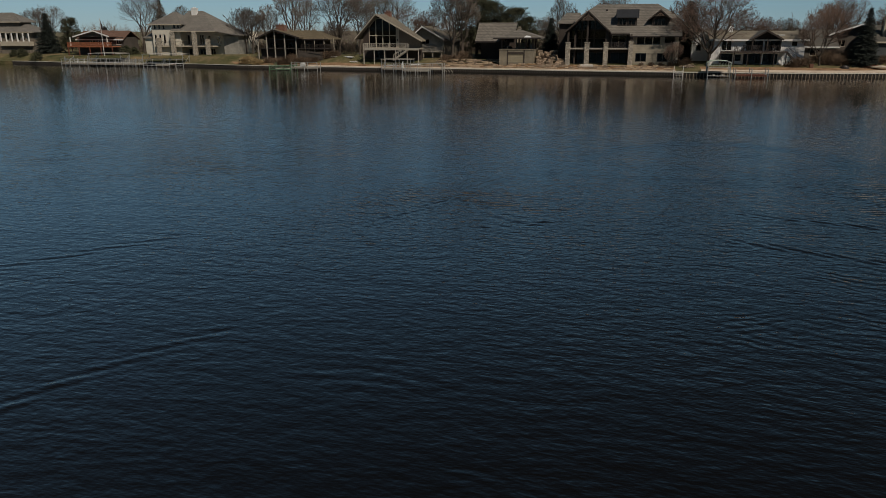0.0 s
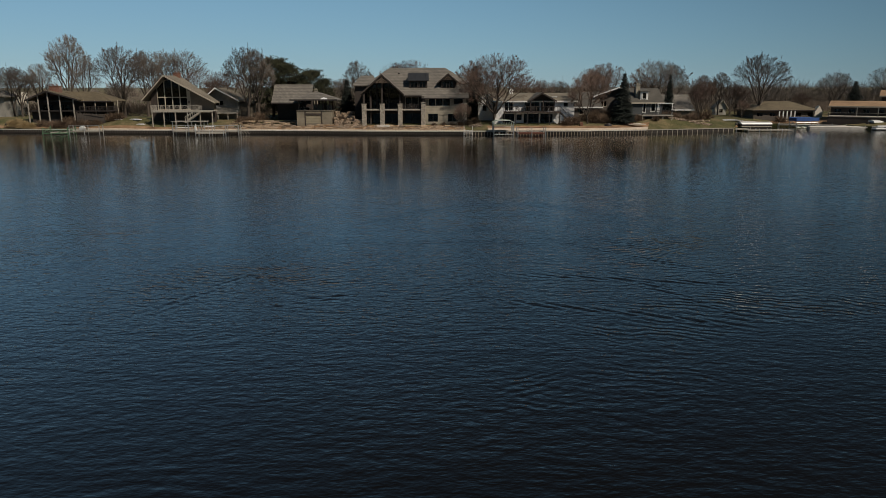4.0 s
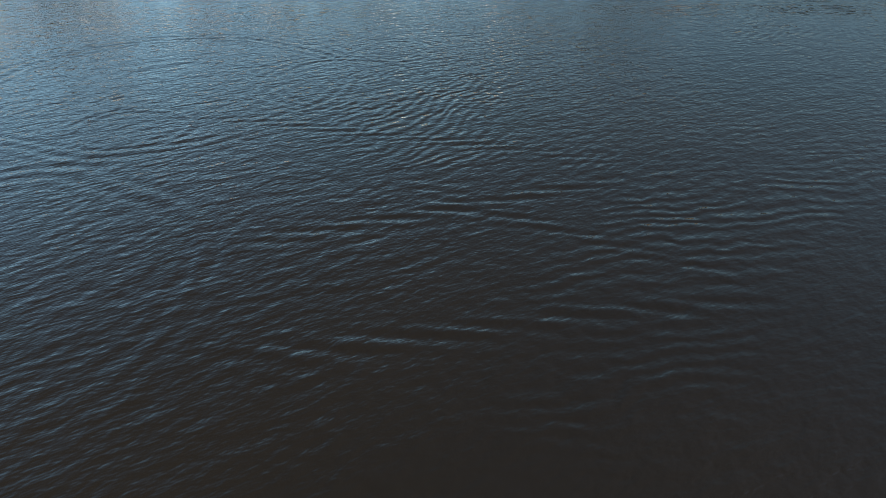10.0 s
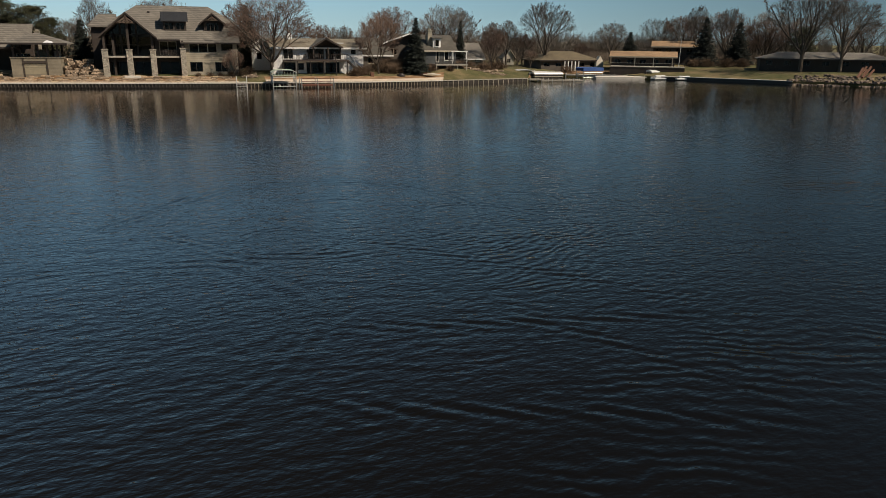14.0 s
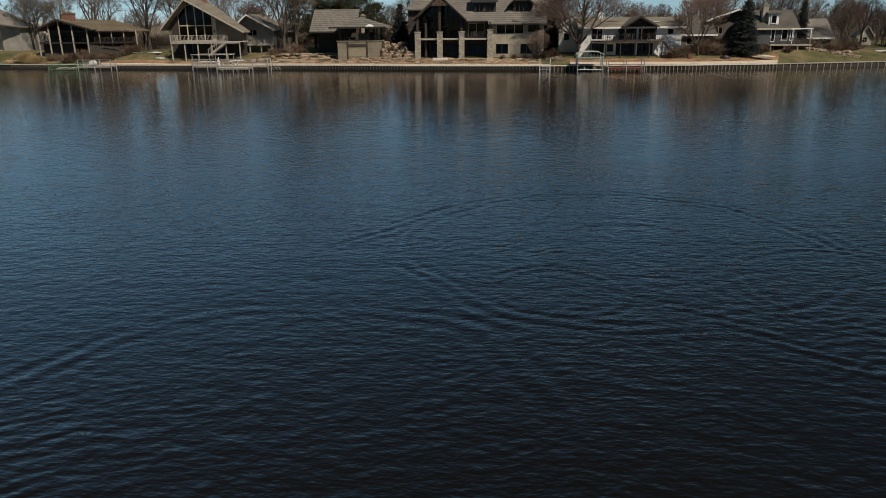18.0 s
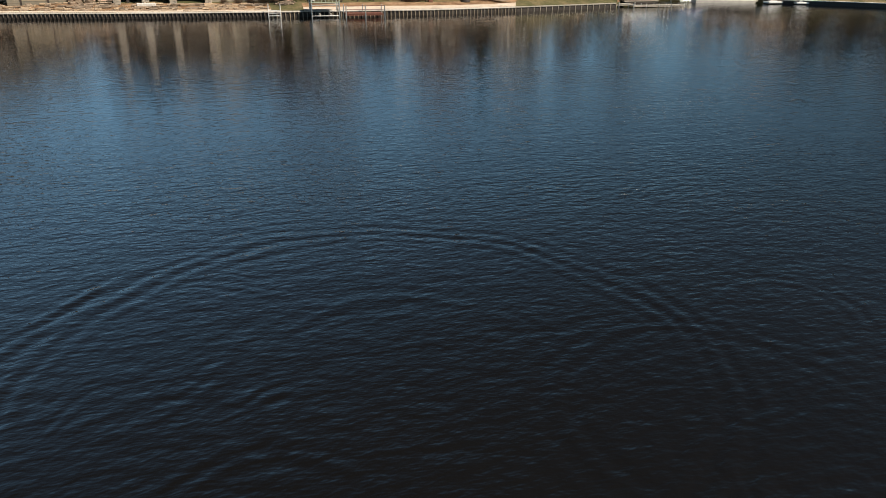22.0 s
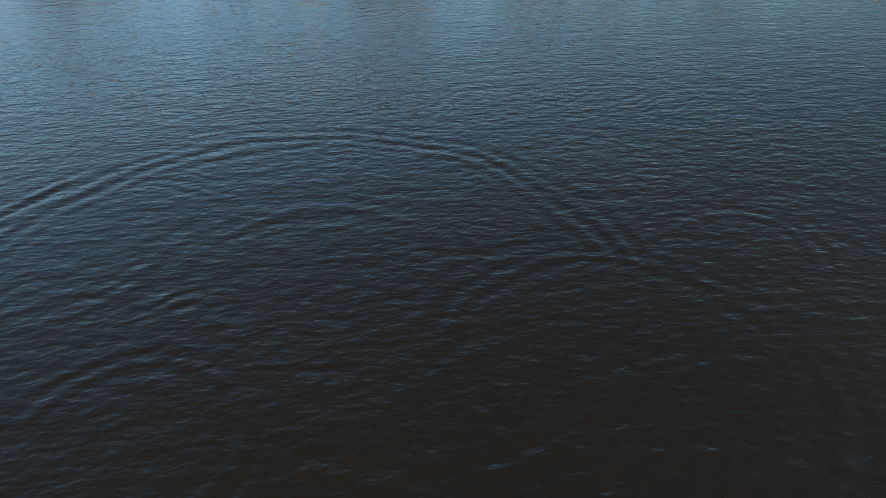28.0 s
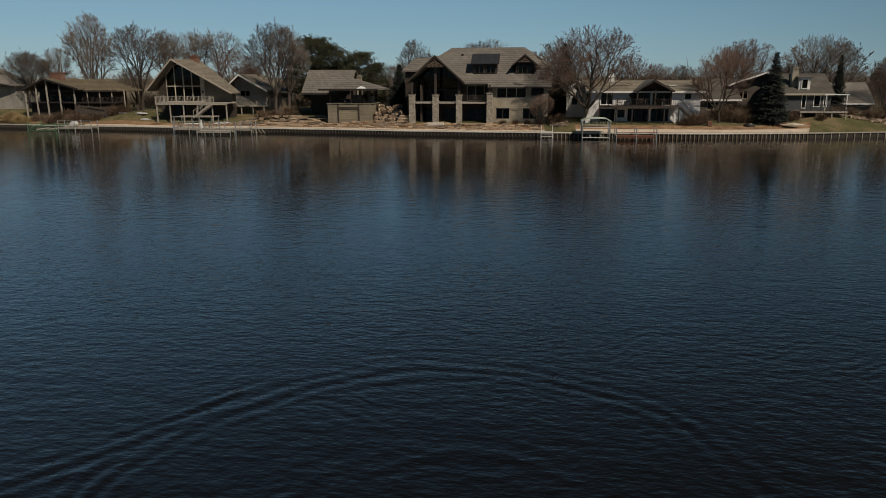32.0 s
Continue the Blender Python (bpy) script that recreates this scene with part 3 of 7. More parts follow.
# Rings that spread on the water: centre, radius, wave length, height, width of the band.
RINGS = [(15.6, 10.3, 6.9, 0.62, 0.011, 0.8), (7.4, -1.5, 5.8, 0.7, 0.009, 0.8), (13.4, 5.9, 1.7, 0.5, 0.009, 0.5), (25.0, 9.4, 1.7, 0.5, 0.009, 0.4), (21.5, 6.5, 3.2, 0.6, 0.007, 0.7), (16.0, 9.5, 3.0, 0.7, 0.004, 1.0)]
# Feathered wake arms left on the water: from, to, wave length, half width, height, slant of the crests.
WAKES = [(22.4, -11.2, 11.0, -6.8, 0.56, 0.3, 0.02, 0.35), (22.4, -11.0, 18.2, -2.0, 0.5, 0.28, 0.014, -0.35), (24.6, -5.5, 12.6, -3.2, 0.56, 0.3, 0.02, 0.35), (24.9, -4.9, 14.4, 7.0, 0.5, 0.3, 0.014, -0.35),
         (-6.8, -11.0, -14.0, -20.0, 0.56, 0.3, 0.012, 0.35), (-0.6, -19.0, -5.2, -27.6, 0.56, 0.3, 0.012, 0.35), (1.5, -2.5, -1.5, -10.5, 0.6, 0.5, 0.009, 0.2), (7.0, -6.0, 2.2, -9.0, 0.55, 0.4, 0.009, 0.25),
         (10.0, 15.6, 6.4, 8.6, 0.6, 0.5, 0.01, 0.2)]


def build_water():
    """The lake's body; its top is a fine grid in the open middle, where rings and wakes stand up from it."""
    x0, x1, y0, y1, step = -16.0, 30.0, -30.0, 24.0, 0.1
    nx, ny = int((x1 - x0) / step) + 1, int((y1 - y0) / step) + 1
    X, Y = np.meshgrid(np.linspace(x0, x1, nx), np.linspace(y0, y1, ny))
    wob = sum(np.sin(X * a + Y * b + c) * k for a, b, c, k in ((0.7, 0.4, 0.0, 0.16), (-0.5, 0.9, 1.0, 0.14), (1.6, -0.7, 2.0, 0.07), (1.1, 2.1, 4.0, 0.05)))
    gap = 0.62 + 0.38 * np.sin(X * 0.9 - Y * 0.5 + 2 * wob) * np.sin(X * 0.4 + Y * 1.1)
    H = np.zeros_like(X)
    for cx, cy, r, lam, amp, band in RINGS:
        d = np.hypot(X - cx, Y - cy) + wob
        H += 1.5 * amp * gap * np.sin(6.2832 * d / lam) * np.exp(-(((d - r) / band) ** 2))
    for ax, ay, bx, by, lam, width, amp, skew in WAKES:
        L = math.hypot(bx - ax, by - ay)
        ux, uy = (bx - ax) / L, (by - ay) / L
        u = (X - ax) * ux + (Y - ay) * uy
        v = (Y - ay) * ux - (X - ax) * uy + 0.5 * wob
        run = np.clip(u / L, 0, 1)
        w = width * (0.7 + 0.9 * run)
        H += 1.6 * amp * (0.5 + 0.5 * gap) * np.sin(6.2832 * (v + skew * u) / lam) * np.exp(-((v / w) ** 2)) * np.clip(run * 8, 0, 1) * np.clip((1 - run) * 3, 0, 1)
    edge = np.minimum(np.minimum(X - x0, x1 - X), np.minimum(Y - y0, y1 - Y))
    H *= np.clip(edge / 3.0, 0, 1)
    n = nx * ny
    outer = [(x, y, z) for z in (0.0, -6.0) for x, y in ((-420, -400), (420, -400), (420, 240), (-420, 240))]
    co = np.concatenate([np.stack([X, Y, H], -1).reshape(-1, 3), np.array(outer)])
    idx = np.arange(n).reshape(ny, nx)
    quads = np.stack([idx[:-1, :-1], idx[:-1, 1:], idx[1:, 1:], idx[1:, :-1]], -1).reshape(-1, 4)
    a, b, c, d = n, n + 1, n + 2, n + 3
    rim = [(a, b, *idx[0, ::-1].tolist()), (b, c, *idx[::-1, -1].tolist()), (c, d, *idx[-1, :].tolist()), (d, a, *idx[:, 0].tolist())]
    body = [(a, a + 4, b + 4, b), (b, b + 4, c + 4, c), (c, c + 4, d + 4, d), (d, d + 4, a + 4, a), (d + 4, c + 4, b + 4, a + 4)]
    loops = np.concatenate([quads.ravel(), *[np.array(f) for f in rim + body]])
    sizes = np.concatenate([np.full(len(quads), 4), [len(f) for f in rim + body]])
    me = bpy.data.meshes.new("water")
    me.vertices.add(len(co))
    me.vertices.foreach_set("co", co.ravel())
    me.loops.add(len(loops))
    me.loops.foreach_set("vertex_index", loops)
    me.polygons.add(len(sizes))
    me.polygons.foreach_set("loop_start", np.concatenate([[0], np.cumsum(sizes)[:-1]]))
    me.polygons.foreach_set("use_smooth", np.arange(len(sizes)) < len(quads))
    me.update(calc_edges=True)
    me.validate()
    me.materials.append(WATER)
    tagged(new("water", me), "dark murky lake water with small wind ripples", "water", kind="structure")


build_water()


def strip(name, pts, w0, w1, z0, z1, mat, parent=None, lift=None):
    """A band along a line of shore points, from w0 to w1 metres inland; lift: lay it on the ground at this height."""
    bm = bmesh.new()
    rows = []
    for p in pts:
        o = (Vector((p[0], p[1])) - LAKE).normalized()
        a, b = Vector((p[0], p[1])) + o * w0, Vector((p[0], p[1])) + o * w1
        if lift is None:
            q = [(a.x, a.y, z0), (b.x, b.y, z0), (b.x, b.y, z1), (a.x, a.y, z1)]
        else:
            q = [(a.x, a.y, z0), (b.x, b.y, z0), (b.x, b.y, ground_z(b.x, b.y) + lift), (a.x, a.y, ground_z(a.x, a.y) + lift)]
        rows.append([bm.verts.new(v) for v in q])
    for r, s in zip(rows, rows[1:]):
        for i in range(4):
            j = (i + 1) % 4
            bm.faces.new((r[i], r[j], s[j], s[i]))
    bm.faces.new(rows[0]), bm.faces.new(rows[-1][::-1])
    me = mesh_of(name, bm, mat)
    ob = new(name, me)
    if parent:
        ob.parent = parent
    return ob


def along(points, i, j, step):
    return dense(points[i : j + 1], step, closed=False)


def seawall(tag, i, j, mat, cap, pile_mat=None, gap=0.6, label="", w=0.085, foot=-0.9):
    """Sheet-pile or timber wall with a pale cap and upright ribs."""
    line = along(SHORE, i, j, 2.0)
    wall = strip("seawall_" + tag, line, -0.25, 0.02, -0.9, 0.6, mat)
    tagged(wall, label, "seawall", kind="structure")
    strip("cap", line, -0.42, 0.5, 0.6, 0.71, cap, wall)
    if pile_mat:
        bm = bmesh.new()
        box(bm, -w, w, -0.06, 0.14, foot, 0.55)
        me = mesh_of("pile", bm, pile_mat, 0.02)
        for p in along(SHORE, i, j, gap):
            o = (p - LAKE).normalized()
            ob = new("pile", me)
            ob.parent = wall
            ob.matrix_basis = Matrix.Translation((p.x - o.x * 0.33, p.y - o.y * 0.33, 0)) @ Matrix.Rotation(math.atan2(-o.x, o.y), 4, "Z")
    return wall


seawall("far_west", 0, 3, RUSTPILE, CONCRETE, label="weathered dark timber seawall with a concrete cap")
seawall("west", 3, 10, RUSTPILE, CONCRETE, PILE_WEST, 0.48, "dark sheet-pile seawall with short ribs under a pale concrete cap", 0.07, 0.2)
seawall("middle", 10, 12, RUSTPILE, CONCRETE, PILE, 0.54, "ribbed sheet-pile seawall before a strip of sand", 0.06)
seawall("east", 12, 14, RUSTPILE, DECKWOOD, TRIM_TAN, 1.1, "weathered timber seawall with wooden posts", 0.055)
seawall("lawn", 18, 21, TRIM_DARK, CONCRETE, label="dark seawall with a pale cap below a lawn")
tagged(strip("beach", along(SHORE, 10, 12, 2.0)[2:], 0.6, 2.5, 0.3, 0.9, SAND, lift=0.05), "strip of pale sand behind the seawall", "beach", kind="structure")
tagged(strip("path", along(SHORE, 4, 10, 2.0), 0.6, 1.5, 0.3, 0.9, SAND, lift=0.04), "pale gravel path behind the seawall", "path", kind="structure")
tagged(strip("bed", along(SHORE, 6, 10, 2.0), 1.5, 5.2, 0.3, 0.9, SOIL, lift=0.05), "bare brown soil bed with loose stones", "soil", kind="structure")

tagged(strip("bank", along(SHORE, 10, 12, 2.0)[2:], 2.5, 4.6, 0.3, 0.9, SOIL, lift=0.045), "bare reddish-brown soil bank above the sand", "soil", kind="structure")
tagged(strip("verge", along(SHORE, 3, 6, 2.0), 1.5, 3.2, 0.3, 0.9, SOIL, lift=0.045), "brown dormant grass verge above the seawall", "soil", kind="structure")
tagged(strip("bay_bed", along(SHORE, 14, 17, 2.0), 0.6, 7.5, 0.2, 0.9, SOIL, lift=0.05), "dark bare ground behind the bay docks", "soil", kind="structure")


# ---- the large stone and timber house ----
def main_house():
    h = thing("house", pose(0, 102, 1.45), "large limestone and timber house with a brown tiled roof", "house")
    front = [(10.5, 14.8, 3.55, 5.15), (15.4, 17.2, 3.9, 5.15), (10.5, 12.4, 0.65, 2.15), (14.3, 16.2, 0.65, 2.15)]
    wall_x(h, LIMESTONE, 9.9, 17.8, 0.1, 0.4, -1.2, 5.35, front, "sawn limestone front wall")
    window(h, *front[0], 0.2, 3, 1, TRIM_TAN, 0.13)
    window(h, *front[1], 0.2, 1, 1, TIMBER, 0.12)
    window(h, *front[2], 0.2, 2, 1, TRIM_DARK)
    window(h, *front[3], 0.2, 2, 1, TRIM_DARK)
    for x, m in ((17.5, LIMESTONE), (-0.6, TIMBER)):
        bm = bmesh.new()
        prism(bm, [(x, 0.4, -1.2), (x, 19.2, -1.2), (x, 19.2, 5.3), (x, 14.0, 8.0), (x, 5.6, 8.0), (x, 0.4, 5.3)], (0.3, 0, 0))
        part("wall", bm, m, h)
    bars("wall", LIMESTONE, h, [(-0.6, 17.8, 19.2, 19.5, -1.2, 5.4)])
    for z in (-0.1, 2.7):
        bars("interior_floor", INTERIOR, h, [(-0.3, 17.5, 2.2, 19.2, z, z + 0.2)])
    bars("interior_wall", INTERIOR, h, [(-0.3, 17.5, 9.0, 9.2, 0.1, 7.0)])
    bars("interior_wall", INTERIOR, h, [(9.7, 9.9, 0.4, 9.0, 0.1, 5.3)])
    # set-back walls behind the balcony and the patio
    wall_x(h, TIMBER, 5.5, 9.7, 1.7, 1.95, 3.0, 6.2, [(6.1, 8.7, 3.1, 5.3)])
    window(h, 6.1, 8.7, 3.1, 5.3, 1.75, 2, 1, TRIM_TAN, 0.1, "patio_door")
    wall_x(h, TIMBER, -2.0, 9.7, 2.2, 2.45, -1.0, 2.7, [(-1.2, 1.2, 0.05, 2.2), (2.3, 4.7, 0.05, 2.2), (6.0, 9.0, 0.05, 2.2)])
    for a, b in ((-1.2, 1.2), (2.3, 4.7), (6.0, 9.0)):
        window(h, a, b, 0.05, 2.2, 2.25, 2, 1, TRIM_DARK, 0.08, "patio_door")
    # balcony, pillars, posts
    bars("balcony", DECKWOOD, h, [(-2.0, 9.8, -0.5, 2.2, 2.78, 3.02)], "pale balcony floor edge", 0.02)
    rail(h, 5.6, 9.3, -0.35, 3.02, 0.95, 0.14, TRIM_DARK)
    for x, top in ((-1.65, 4.05), (1.8, 4.05), (5.2, 4.05), (9.6, 4.3), (17.4, 4.1)):
        bm = bmesh.new()
        box(bm, x - 0.42, x + 0.42, -0.75, 0.09, -1.2, top - 0.16)
        box(bm, x - 0.5, x + 0.5, -0.83, 0.17, top - 0.16, top)
        part("pillar", bm, STONE, h, "rough stone pillar", 0.02)
    for x in (-1.65, 1.8, 5.2):
        bars("post", TIMBER, h, [(x - 0.16, x + 0.16, -0.5, -0.18, 4.05, 6.1 + max(0, 3.2 - abs(x - 1.8) * 0.9))])
    bars("post", TIMBER, h, [(9.45, 9.75, -0.5, -0.2, 4.3, 5.4)])
    # tall glass front below the porch gable
    g = bmesh.new()
    for x in (-1.7, 0.6, 2.9, 5.2):
        box(g, x - 0.1, x + 0.1, 2.6, 2.8, 3.02, 9.2 - abs(x - 1.8) * 0.88)
    for z in (3.02, 4.6, 6.1):
        box(g, -1.7, 5.2, 2.62, 2.78, z, z + 0.16)
    frame_ = part("window", g, TIMBER, h, "tall timber-framed glass front")
    for a, b in ((-1.6, 0.5), (0.7, 2.8), (3.0, 5.1)):
        for c, d in ((3.18, 4.6), (4.76, 6.1)):
            p = bmesh.new()
            box(p, a, b, 2.69, 2.71, c, d)
            part("pane", p, GLASS, frame_)
        p = bmesh.new()
        pts = [(a, 2.69, 6.26), (b, 2.69, 6.26), (b, 2.69, 9.0 - abs(b - 1.8) * 0.88)] + ([(1.8, 2.69, 9.0)] if a < 1.8 < b else []) + [(a, 2.69, 9.0 - abs(a - 1.8) * 0.88)]
        prism(p, pts, (0, 0.02, 0))
        part("pane", p, GLASS, frame_)
    # main roof with clipped gables, cut back over the balcony
    s = 0.545
    bm = bmesh.new()

    def up(x, y):
        return (x, y, 5.45 + s * y)

    slab(bm, [up(9.3, -0.55), up(18.3, -0.55), up(18.3, 5.1), up(14.1, 10), up(2.9, 10), up(-0.9, 5.1), up(-0.9, 3.05), up(1.8, 7.4), up(6.0, 0.64), up(6.0, 0.35), up(9.3, 0.35)], 0.22)
    slab(bm, [(18.3, 20.5, 5.18), (-0.9, 20.5, 5.18), (-0.9, 14.9, 8.23), (2.9, 10, 10.9), (14.1, 10, 10.9), (18.3, 14.9, 8.23)], 0.22)
    slab(bm, [up(18.3, 5.1), (18.3, 14.9, 8.23), (14.1, 10, 10.9)], 0.22)
    slab(bm, [(-0.9, 14.9, 8.23), up(-0.9, 5.1), (2.9, 10, 10.9)], 0.22)
    roof = part("roof", bm, TILE, h, "brown tiled roof with clipped gables")
    bars("gutter", TRIM_DARK, roof, [(9.3, 18.3, -0.68, -0.54, 4.92, 5.1)])
    bars("gutter", TRIM_DARK, roof, [(5.6, 9.25, 0.2, 0.33, 5.38, 5.56)])
    bars("vent", TRIM_DARK, roof, [(4.6, 4.95, 7.6, 7.9, 9.4, 9.9)])
    roof_gy(h, TILE, -2.4, 5.8, 1.8, 9.5, 6.0, 5.8, -1.1, 7.4, TIMBER)
    t = bmesh.new()
    for a, b in (((1.8, 9.2), (1.8, 7.9)), ((0.5, 7.95), (3.1, 7.95)), ((0.6, 7.95), (1.8, 8.7)), ((3.0, 7.95), (1.8, 8.7)), ((1.2, 7.95), (1.8, 8.4)), ((2.4, 7.95), (1.8, 8.4))):
        beam(t, (a[0], -0.95, a[1]), (b[0], -0.95, b[1]), 0.2)
    part("truss", t, TRUSS, h, "exposed timber truss")
    # dormers
    d = bmesh.new()
    box(d, 6.95, 10.4, 2.7, 7.5, 6.6, 8.4)
    prism(d, [(6.95, 2.7, 8.4), (6.95, 7.5, 8.4), (6.95, 7.5, 9.6), (6.95, 4.5, 9.6)], (3.45, 0, 0))
    dorm = part("dormer", d, TIMBER, h, "shed dormer with a dark metal roof")
    window(dorm, 7.15, 8.5, 7.0, 8.2, 2.6, 2, 1, TIMBER)
    window(dorm, 8.8, 10.15, 7.0, 8.2, 2.6, 2, 1, TIMBER)
    m = bmesh.new()
    slab(m, [(6.6, 2.2, 8.4), (10.7, 2.2, 8.4), (10.7, 4.6, 9.8), (6.6, 4.6, 9.8)], 0.12)
    for i in range(9):
        x = 6.7 + i * 0.485
        beam(m, (x, 2.2, 8.42), (x, 4.6, 9.82), 0.05)
    part("dormer_roof", m, METAL_ROOF, dorm)
    d = bmesh.new()
    box(d, 13.1, 15.7, 2.7, 7.5, 6.6, 8.25)
    prism(d, [(13.1, 2.7, 8.25), (15.7, 2.7, 8.25), (14.4, 2.7, 9.3)], (0, 4.0, 0))
    dorm = part("dormer", d, TIMBER, h, "gabled dormer with a small timber truss")
    window(dorm, 13.4, 15.4, 6.9, 8.2, 2.6, 3, 1, TIMBER)
    roof_gy(dorm, TILE, 12.4, 8.05, 14.4, 9.7, 16.4, 8.05, 2.0, 7.8, TIMBER, "dormer_roof", 0.16)
    t = bmesh.new()
    for a, b in (((13.4, 8.6), (15.4, 8.6)), ((14.4, 9.4), (14.4, 8.6)), ((13.7, 8.6), (14.4, 9.1)), ((15.1, 8.6), (14.4, 9.1))):
        beam(t, (a[0], 2.1, a[1]), (b[0], 2.1, b[1]), 0.13)
    part("truss", t, TRUSS, dorm)
    # west side wing
    bars("side_wing", TIMBER, h, [(-4.0, -0.6, 7.0, 13.0, -1.2, 7.6)])
    bm = bmesh.new()
    slab(bm, [(-4.4, 6.4, 7.5), (-0.3, 6.4, 7.5), (-0.3, 10, 9.4), (-3.0, 10, 9.4)], 0.2)
    slab(bm, [(-0.3, 13.6, 7.5), (-4.4, 13.6, 7.5), (-3.0, 10, 9.4), (-0.3, 10, 9.4)], 0.2)
    slab(bm, [(-4.4, 13.6, 7.5), (-4.4, 6.4, 7.5), (-3.0, 10, 9.4)], 0.2)
    part("wing_roof", bm, TILE, h)
    # steps and low garden bench slab
    for i in range(8):
        bars("step", ROCK, h, [(-4.2 + i * 0.1, -2.5 + i * 0.1, -2.2 + i * 0.32, -1.85 + i * 0.32, -0.42 + i * 0.2, -0.3 + i * 0.2)])
    return h


main_house()
bm = bmesh.new()
box(bm, 0.9, 3.2, -1.7, -1.0, -0.35, 0.02)
solid("stone_bench", bm, CONCRETE, pose(0, 101.3, 1.6), "low pale stone bench slab on the bank", "bench", bevel=0.04)


# ---- outdoor kitchen pavilion and the house behind it ----
def pavilion():
    p = thing("pavilion", pose(0, 102.6, 1.8), "open garden pavilion with a grey hipped roof and stone counter base", "pavilion")
    wall_x(p, BLOCK, -14.6, -8.0, 0, 0.3, -1.2, 2.3, [(-12.9, -9.9, 0.0, 1.55)], "sawn limestone base")
    bars("wall", BLOCK, p, [(-14.6, -14.3, 0.3, 5.0, -1.2, 2.3)])
    bars("wall", BLOCK, p, [(-8.3, -8.0, 0.3, 5.0, -1.2, 2.3)])
    d = bmesh.new()
    box(d, -12.9, -9.9, 0.1, 0.18, 0.0, 1.55)
    for i in range(5):
        box(d, -12.85, -9.95, 0.07, 0.1, 0.06 + i * 0.3, 0.32 + i * 0.3)
    part("shutter", d, SHUTTER, p, "tan roll-up shutter door")
    for x in (-13.0, -9.85):
        bars("pilaster", TIMBER, p, [(x - 0.1, x + 0.1, -0.06, 0.0, -0.5, 2.3)])
    bars("lintel", TIMBER, p, [(-12.9, -9.95, -0.04, -0.005, 1.55, 1.9)])
    bars("floor", BLOCK, p, [(-14.7, -7.9, -0.1, 5.6, 2.3, 2.42)])
    for x in (-14.2, -10.9, -9.6, -8.3):
        for y in (0.4, 5.0):
            bars("post", TIMBER, p, [(x - 0.14, x + 0.14, y - 0.14, y + 0.14, 2.42, 4.6)])
    bars("side_table", DECKWOOD, p, [(-9.4, -8.5, 4.2, 5.0, 2.42, 3.3)])
    bars("counter", BLOCK, p, [(-12.0, -10.3, 4.2, 5.0, 2.42, 3.5)])
    for y in (0.3, 4.9):
        bars("beam", TIMBER, p, [(-15.0, -7.6, y, y + 0.25, 4.4, 4.7)])
    roof_hip(p, TILE, -15.1, -7.3, -0.2, 6.0, 4.74, 6.0, 3.9, 0.6, TRIM_DARK)
    bm = bmesh.new()
    slab(bm, [(-9.9, -0.75, 4.53), (-8.5, -0.75, 4.53), (-8.8, -0.2, 4.75), (-9.5, 0.1, 4.87)], -0.035)
    part("snow", bm, SNOW, p, "patch of melting snow on the roof")
    return p


pavilion()


def pavilion_house():
    h = thing("house", pose(0, 109, 2.0), "low dark timber house with a broad grey shingle roof", "house")
    shell(h, SIDING_DARK, -20.0, -13.0, 2.6, 9, -1.2, 4.4, [(-15.5, -13.5, 0.8, 2.6)])
    window(h, -15.5, -13.5, 0.8, 2.6, 2.68, 2)
    roof_gx(h, TILE, -19.6, -13.6, 0, 9, 4.3, 7.1, 3.4, 0.9, trim=TRIM_DARK)
    chimney(h, -12.45, 4.5, 0.0, 6.1, 0.7, 0.8, LIMESTONE)


pavilion_house()


